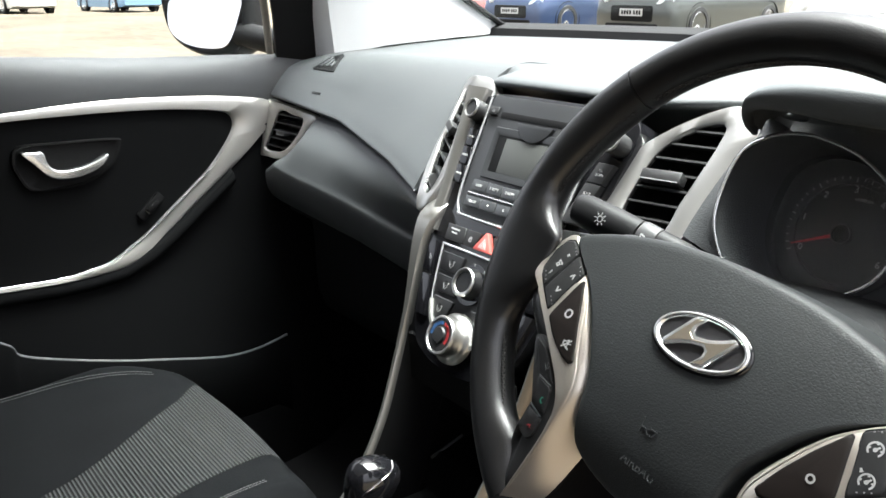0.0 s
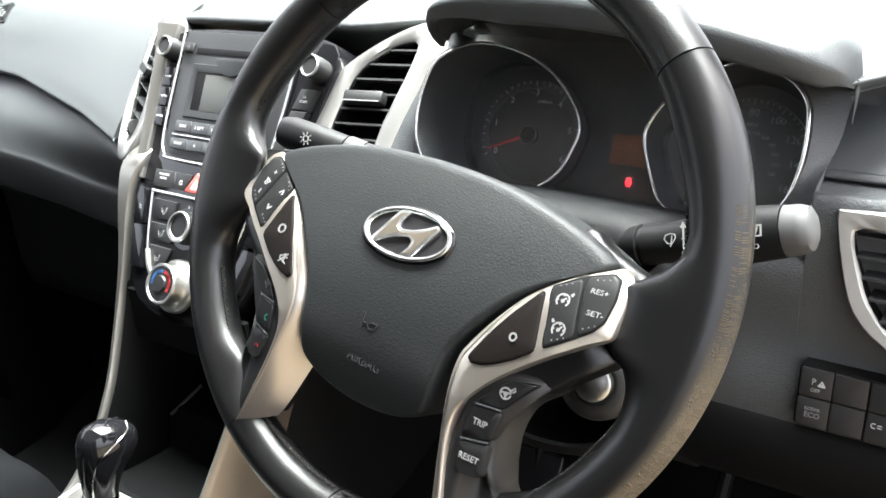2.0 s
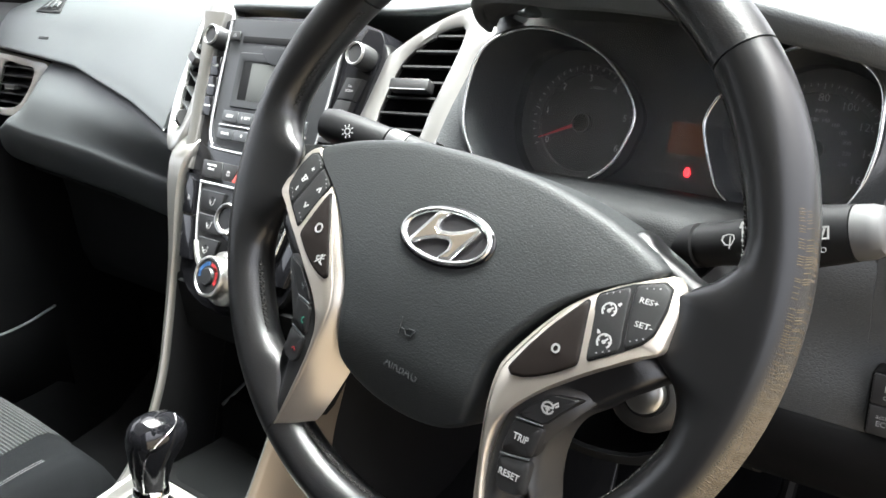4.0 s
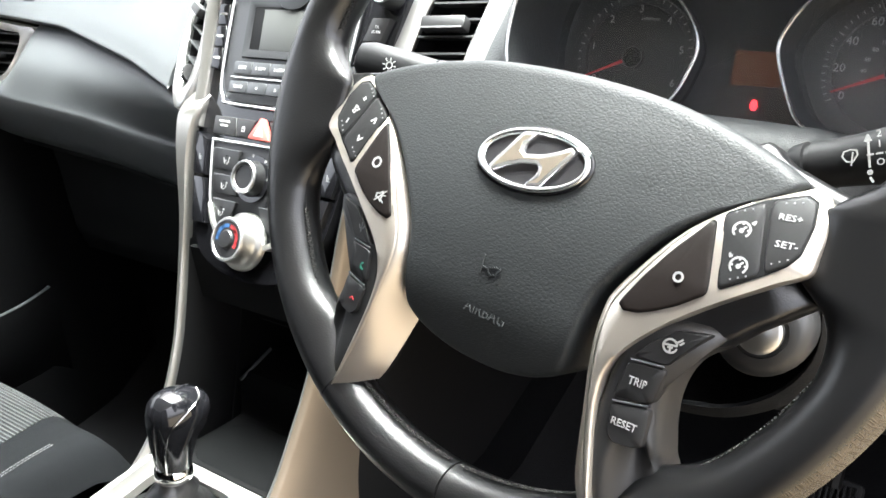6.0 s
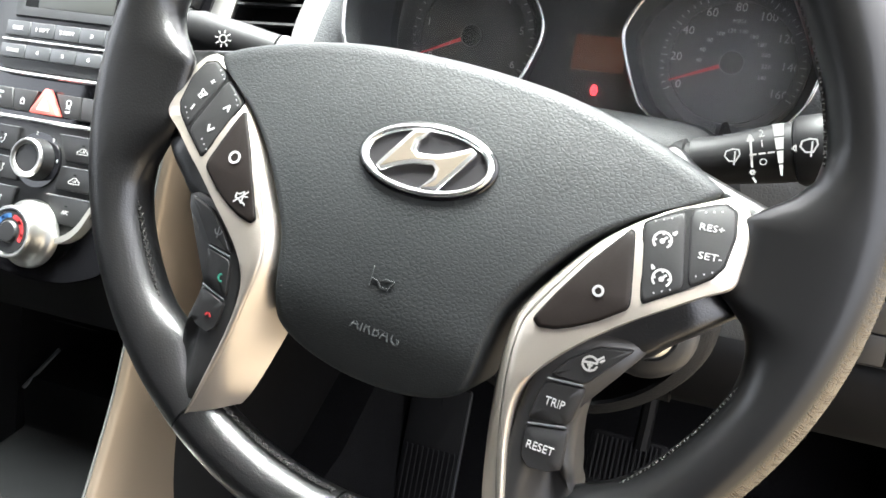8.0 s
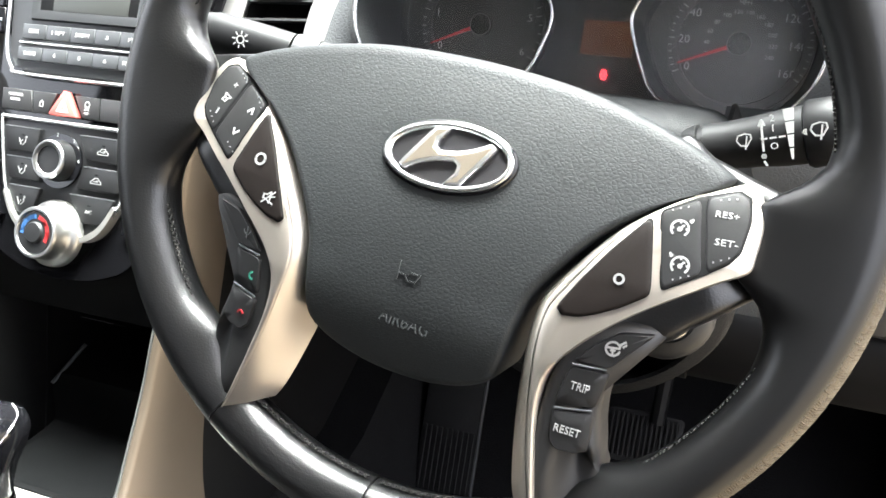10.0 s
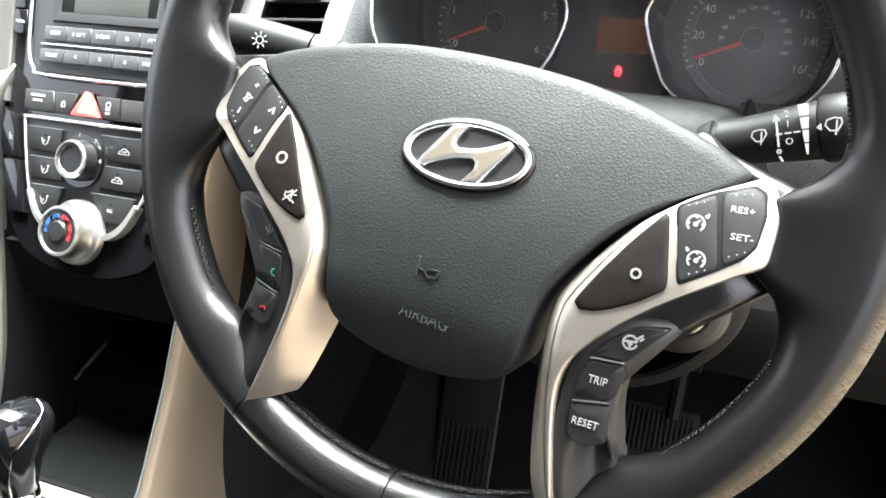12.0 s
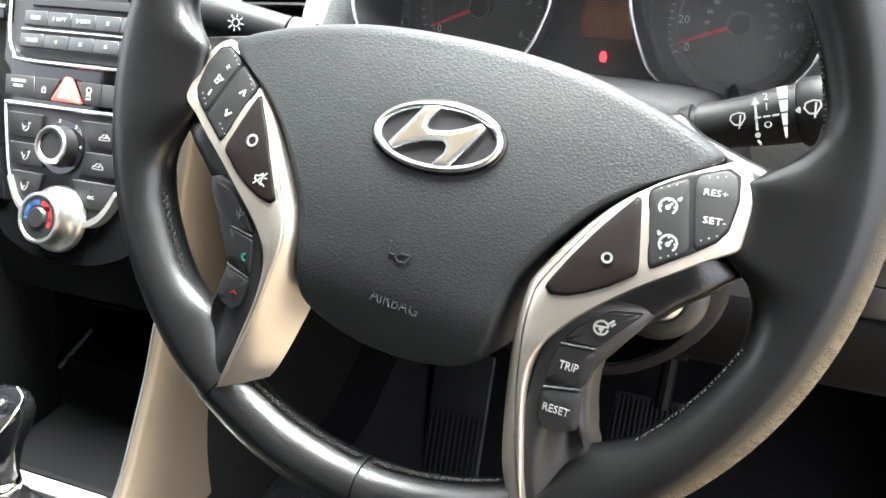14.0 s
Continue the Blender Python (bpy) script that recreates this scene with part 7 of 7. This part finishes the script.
# pocket
A = spline([(-0.663, -0.1, 0.42), (-0.662, 0.10, 0.395), (-0.660, 0.186, 0.362), (-0.660, 0.204, 0.340), (-0.660, 0.252, 0.321), (-0.660, 0.331, 0.297), (-0.660, 0.417, 0.276), (-0.660, 0.511, 0.256), (-0.662, 0.572, 0.255), (-0.672, 0.630, 0.262)], 5)
part("pocket_edge", tube(A, 0.0032, 8), DASH, door, "grey rolled pocket edge", smooth=60)
rows = [[p, p + Vector((0.004, 0, -0.02)), Vector((-0.668, p.y, 0.12)), Vector((-0.70, p.y, 0.08))] for p in A]
part("pocket", thicken(loft(rows), 0.004), TRIM, door, "black door pocket, deepened for shade", smooth=60)
# handle cup and lever
DM = axes((-0.697, 0.310, 0.600), (0, 1, 0), (0, 0, 1), (1, 0, 0))
cup = [(p[0] - 0.310, p[1] - 0.600) for p in ((0.240, 0.612), (0.250, 0.631), (0.300, 0.632), (0.375, 0.630), (0.386, 0.622), (0.374, 0.596), (0.340, 0.572), (0.290, 0.566), (0.258, 0.570), (0.244, 0.592))]
ol = [tuple(p) for p in spline(cup, 4, True)]
part("handle_cup", pillow(ol, DM, [(1.05, -0.002), (1.03, 0.003), (0.98, 0.0035), (0.93, 0.0), (0.5, -0.0005), (0.05, -0.0005)]), BLACK, door, "black handle recess", smooth=50)
lev = [(0.249, 0.623), (0.264, 0.6235), (0.2775, 0.622), (0.2825, 0.605), (0.292, 0.5955), (0.310, 0.5930), (0.335, 0.5975), (0.352, 0.604), (0.366, 0.6105), (0.363, 0.600), (0.346, 0.588), (0.322, 0.5815), (0.296, 0.5815), (0.278, 0.590), (0.264, 0.606)]
ol = [(p[0] - 0.310, p[1] - 0.600) for p in lev]
part("handle_lever", prism([tuple(p) for p in spline(ol, 3, True)], DM, 0.001, 0.013, 0.004, 3), BRIGHT, door, "satin chrome release lever", smooth=60)
# window switch
sm = axes((-0.696, 0.424, 0.520), (0, 0.76, 0.65), (0, -0.65, 0.76), (1, 0, 0))
part("switch_plate", prism(rect(-0.024, -0.008, 0.024, 0.008, 0.004), sm, -0.004, 0.002, 0.001), BLACK, door, "black window switch plate")
part("switch_key", block(at(sm, 0.002, 0, 0.006), (0.022, 0.010, 0.005), 0.002), BLACK, door, "window switch")
part("switch_print", lines(at(sm, -0.010, 0, 0.0042), [[(0, -0.004), (0, 0.002)], [(0.003, -0.004), (0.003, 0.000)]], 0.0014), PRINT, door, smooth=0)
# window glass and black corner piece behind the mirror
pane = part("window_pane", loft([[(-0.757, y, 0.73), (-0.70, y * 0.9 + 0.02, 0.95), (-0.63, y * 0.75, 1.12)] for y in (-0.5, 0.0, 0.4, 0.655)]), GLASS, door, "clear side window", smooth=180)
pane.visible_shadow = False
part("window_channel", tube([(-0.745, 0.664, 0.73), (-0.735, 0.655, 0.80), (-0.715, 0.635, 0.90)], 0.0065, 8), material("worn_window_channel", (0.16, 0.145, 0.12), 0.6, vary=0.1), door, "brownish window channel", smooth=60)
rows = [[(-0.735, 0.668, 0.725), (-0.700, 0.83, 0.728)], [(-0.722, 0.660, 0.80), (-0.690, 0.80, 0.80)], [(-0.70, 0.635, 0.90), (-0.670, 0.735, 0.90)], [(-0.68, 0.60, 0.99), (-0.655, 0.65, 0.99)]]
part("corner_piece", thicken(loft(rows), 0.012), BLACK, door, "black corner piece ahead of the window", smooth=50)
rows = [[(-0.75 - 0.0, y, 1.10), (-0.66, y, 1.13), (-0.64, y, 1.16), (-0.74, y, 1.17)] for y in (-0.6, 0.0, 0.3)]
part("door_header", loft(rows, True, True), RUBBER, door, "black window header")

# door mirror outside
mirror = thing("door_mirror", "black door mirror reflecting the bright sky", "door mirror", at=(-0.95, 0.66, 0.80))
mm = axes((-0.945, 0.640, 0.815), (0.93, 0.36, 0), (0, 0, 1), (0.36, -0.93, 0))
ol = [(p[0] * 1.18 - 0.004, p[1] * 1.12) for p in spline([(-0.088, 0.085), (0.0, 0.092), (0.085, 0.082), (0.090, 0.0), (0.080, -0.070), (0.040, -0.084), (-0.030, -0.076), (-0.078, -0.045), (-0.094, 0.02)], 5, True)]
part("housing", pillow(ol, mm, [(0.4, -0.09), (0.75, -0.075), (0.95, -0.045), (1.02, -0.015), (1.0, 0.004), (0.95, 0.008), (0.90, 0.004), (0.86, -0.002), (0.05, -0.002)]), RUBBER, mirror, "black housing", smooth=60)
part("glass", pillow([(p[0] * 0.87, p[1] * 0.87) for p in ol], mm @ pose(0, 0, 0, -22, 0, 0), [(1.0, -0.001), (1.0, 0.0008), (0.5, 0.0008), (0.05, 0.0008)]), CHROME, mirror, "mirror glass", smooth=60)
part("arm", tube([(-0.875, 0.67, 0.765), (-0.80, 0.71, 0.75), (-0.74, 0.73, 0.745)], 0.022, 10), RUBBER, mirror, "black mirror foot")
# side demister
dm = axes((-0.583, 0.690, 0.7325), (1, 0.0, 0.02), (0, 0.86, 0.5), Vector((1, 0.0, 0.02)).cross(Vector((0, 0.86, 0.5))))
demist = thing("demister_vent", "small black side window demister grille in the dash", "air vent", "air vents", at=dm.translation)
ol = rounded([(-0.028, -0.023), (0.042, -0.025), (0.006, 0.022), (-0.018, 0.012)], 0.08)
part("frame", prism(ol, dm, -0.012, 0.0030, 0.0008), DASH_SHADED, demist, "dark frame")
part("opening", prism([(p[0] * 0.80 - 0.0005, p[1] * 0.74 - 0.001) for p in ol], dm, 0.0, 0.0034), BLACK, demist, "black opening")
for k in range(3):
    part("slat", prism([(-0.012 + 0.014 * k, -0.016 + 0.001 * k), (-0.006 + 0.014 * k, -0.016 + 0.001 * k), (-0.002 + 0.010 * k, 0.008 - 0.005 * k), (-0.007 + 0.010 * k, 0.008 - 0.005 * k)], dm, 0.003, 0.0052, 0.0006), DASH, demist)

# ---------------------------------------------------------------- parked cars outside
TYRE = material("tyre_rubber", (0.02, 0.02, 0.021), 0.8, grain=0.01, bump=0.001, vary=0.2)
CARGLASS = material("dark_car_glass", (0.02, 0.025, 0.03), 0.06, vary=0.1)
LAMPGLASS = material("headlamp_glass", (0.75, 0.78, 0.80), 0.12, vary=0.05)


def parked_car(name, label, colour, x, y, turn=0.0, tall=1.0):
    """A hatchback standing on the ground, nose to the origin's side; built from its nose backwards."""
    paint = material("car_paint", colour, 0.28, metal=0.25, coat=0.6, vary=0.04)
    m = Matrix.Translation((x, y, GROUND)) @ Matrix.Rotation(radians(turn), 4, "Z")
    t = thing(name, label, "car", "parked cars", at=(x, y, GROUND))
    P = lambda a, b, c: m @ Vector((a, b, c * tall))
    prof = ((0.0, 0.80, 0.24, 0.62), (0.06, 0.86, 0.20, 0.74), (0.30, 0.90, 0.19, 0.86), (0.95, 0.91, 0.19, 0.97), (1.6, 0.91, 0.19, 1.00), (3.2, 0.91, 0.19, 1.0), (3.9, 0.88, 0.22, 0.98), (4.15, 0.80, 0.30, 0.90))
    rows = [[P(-w, b, lo), P(-w - 0.02, b, (lo + hi) / 2), P(-w + 0.02, b, hi - 0.08), P(-w + 0.12, b, hi), P(0, b, hi + 0.03), P(w - 0.12, b, hi), P(w - 0.02, b, hi - 0.08), P(w + 0.02, b, (lo + hi) / 2), P(w, b, lo), P(0, b, lo - 0.02)] for b, w, lo, hi in prof]
    part("body", loft(rows, True, True), paint, t, "glossy painted body", smooth=50)
    rows = [[P(-w, b, lo), P(-w * 0.86, b, hi), P(w * 0.86, b, hi), P(w, b, lo)] for b, w, lo, hi in ((1.05, 0.80, 0.98, 1.0), (1.75, 0.78, 0.98, 1.42), (2.4, 0.76, 0.98, 1.48), (3.4, 0.75, 0.98, 1.44), (4.0, 0.74, 0.96, 1.02))]
    part("cabin_glass", loft(rows, True, True), CARGLASS, t, "dark glasshouse", smooth=30)
    rows = [[P(-0.62, b, h), P(0.62, b, h), P(0.60, b, h + 0.03), P(-0.60, b, h + 0.03)] for b, h in ((1.8, 1.42), (2.4, 1.48), (3.4, 1.44))]
    part("roof", loft(rows, True, True), paint, t)
    face = axes(P(0, 0.0, 0.0), m.to_3x3() @ Vector((1, 0, 0)), (0, 0, 1), m.to_3x3() @ Vector((0, -1, 0))) @ Matrix.Diagonal((1, tall, 1, 1))
    part("grille", prism(rect(-0.48, 0.36, 0.48, 0.60, 0.05), face, -0.10, 0.015, 0.01), BLACK, t, "black grille")
    part("lower_grille", prism(rect(-0.60, 0.24, 0.60, 0.33, 0.03), face, -0.10, 0.012, 0.01), BLACK, t, "black lower intake")
    plate_ = part("number_plate", prism(rect(-0.26, 0.44, 0.26, 0.55, 0.01), face, 0.0, 0.025), PRINT, t, "white number plate")
    b = bmesh.new()
    for k in range(7):
        x0 = -0.22 + 0.062 * k + (0.03 if k > 3 else 0)
        prism(rect(x0, 0.465, x0 + 0.042, 0.525), face, 0.025, 0.027, bm=b)
    part("plate_bars", b, BLACK, plate_, smooth=0)
    for s in (-1, 1):
        lm = axes(P(s * 0.70, 0.06, 0.66), m.to_3x3() @ Vector((1, 0.45 * s, 0)), (0, 0, 1), m.to_3x3() @ Vector((0.45 * s, -1, 0)))
        part("headlamp", prism(rounded([(-0.17, -0.05), (0.15, -0.02), (0.19, 0.08), (-0.10, 0.03)], 0.15), lm, -0.08, 0.03, 0.015), LAMPGLASS, t, "clear headlamp")
        for b0 in (0.85, 3.35):
            wmx = axes(P(s * 0.86, b0, 0.32), m.to_3x3() @ Vector((0, s, 0)), (0, 0, 1), m.to_3x3() @ Vector((s, 0, 0)))
            w = part("wheel", lathe([(0.20, -0.10), (0.315, -0.10), (0.33, -0.06), (0.33, 0.04), (0.31, 0.075), (0.235, 0.08), (0.225, 0.04)], wmx, 36, caps=False), TYRE, t, "black tyre", smooth=40)
            part("arch", lathe([(0.36, 0.02), (0.385, 0.065), (0.40, 0.06)], wmx, 36, caps=False), BLACK, t, "dark wheel arch edge", smooth=40)
            part("rim", lathe([(0.225, 0.03), (0.225, 0.065), (0.212, 0.07), (0.205, 0.02)], wmx, 36, caps=False), BRIGHT, w, "bright alloy rim", smooth=40)
            for k in range(5):
                part("spoke", block(wmx @ pose(0, 0, 0, 0, 0, 72 * k) @ pose(0.115, 0, 0.045), (0.20, 0.055, 0.02), 0.006), BRIGHT, w)
            part("brake_shadow", prism(oval(0, 0, 0.205, 0.205, 24), wmx, -0.05, 0.005), BLACK, w)
    return t


parked_car("parked_car", "dark grey parked car with a tall nose facing the windscreen", (0.06, 0.065, 0.06), -10.75, 13.0, 4, 1.22)
parked_car("parked_car", "blue parked hatchback facing the windscreen", (0.035, 0.06, 0.13), -14.2, 13.0, 4, 1.12)
parked_car("parked_car", "white parked car facing the windscreen", (0.75, 0.76, 0.76), -6.4, 12.6, 2, 1.15)
parked_car("parked_car", "faded red parked car facing the windscreen", (0.45, 0.16, 0.15), -17.8, 13.2, 4)
parked_car("parked_car", "white car parked far across the gravel", (0.75, 0.75, 0.74), -40.5, 7.6, -80)
parked_car("parked_car", "pale blue car parked far across the gravel", (0.20, 0.34, 0.50), -40.0, 11.6, -80)
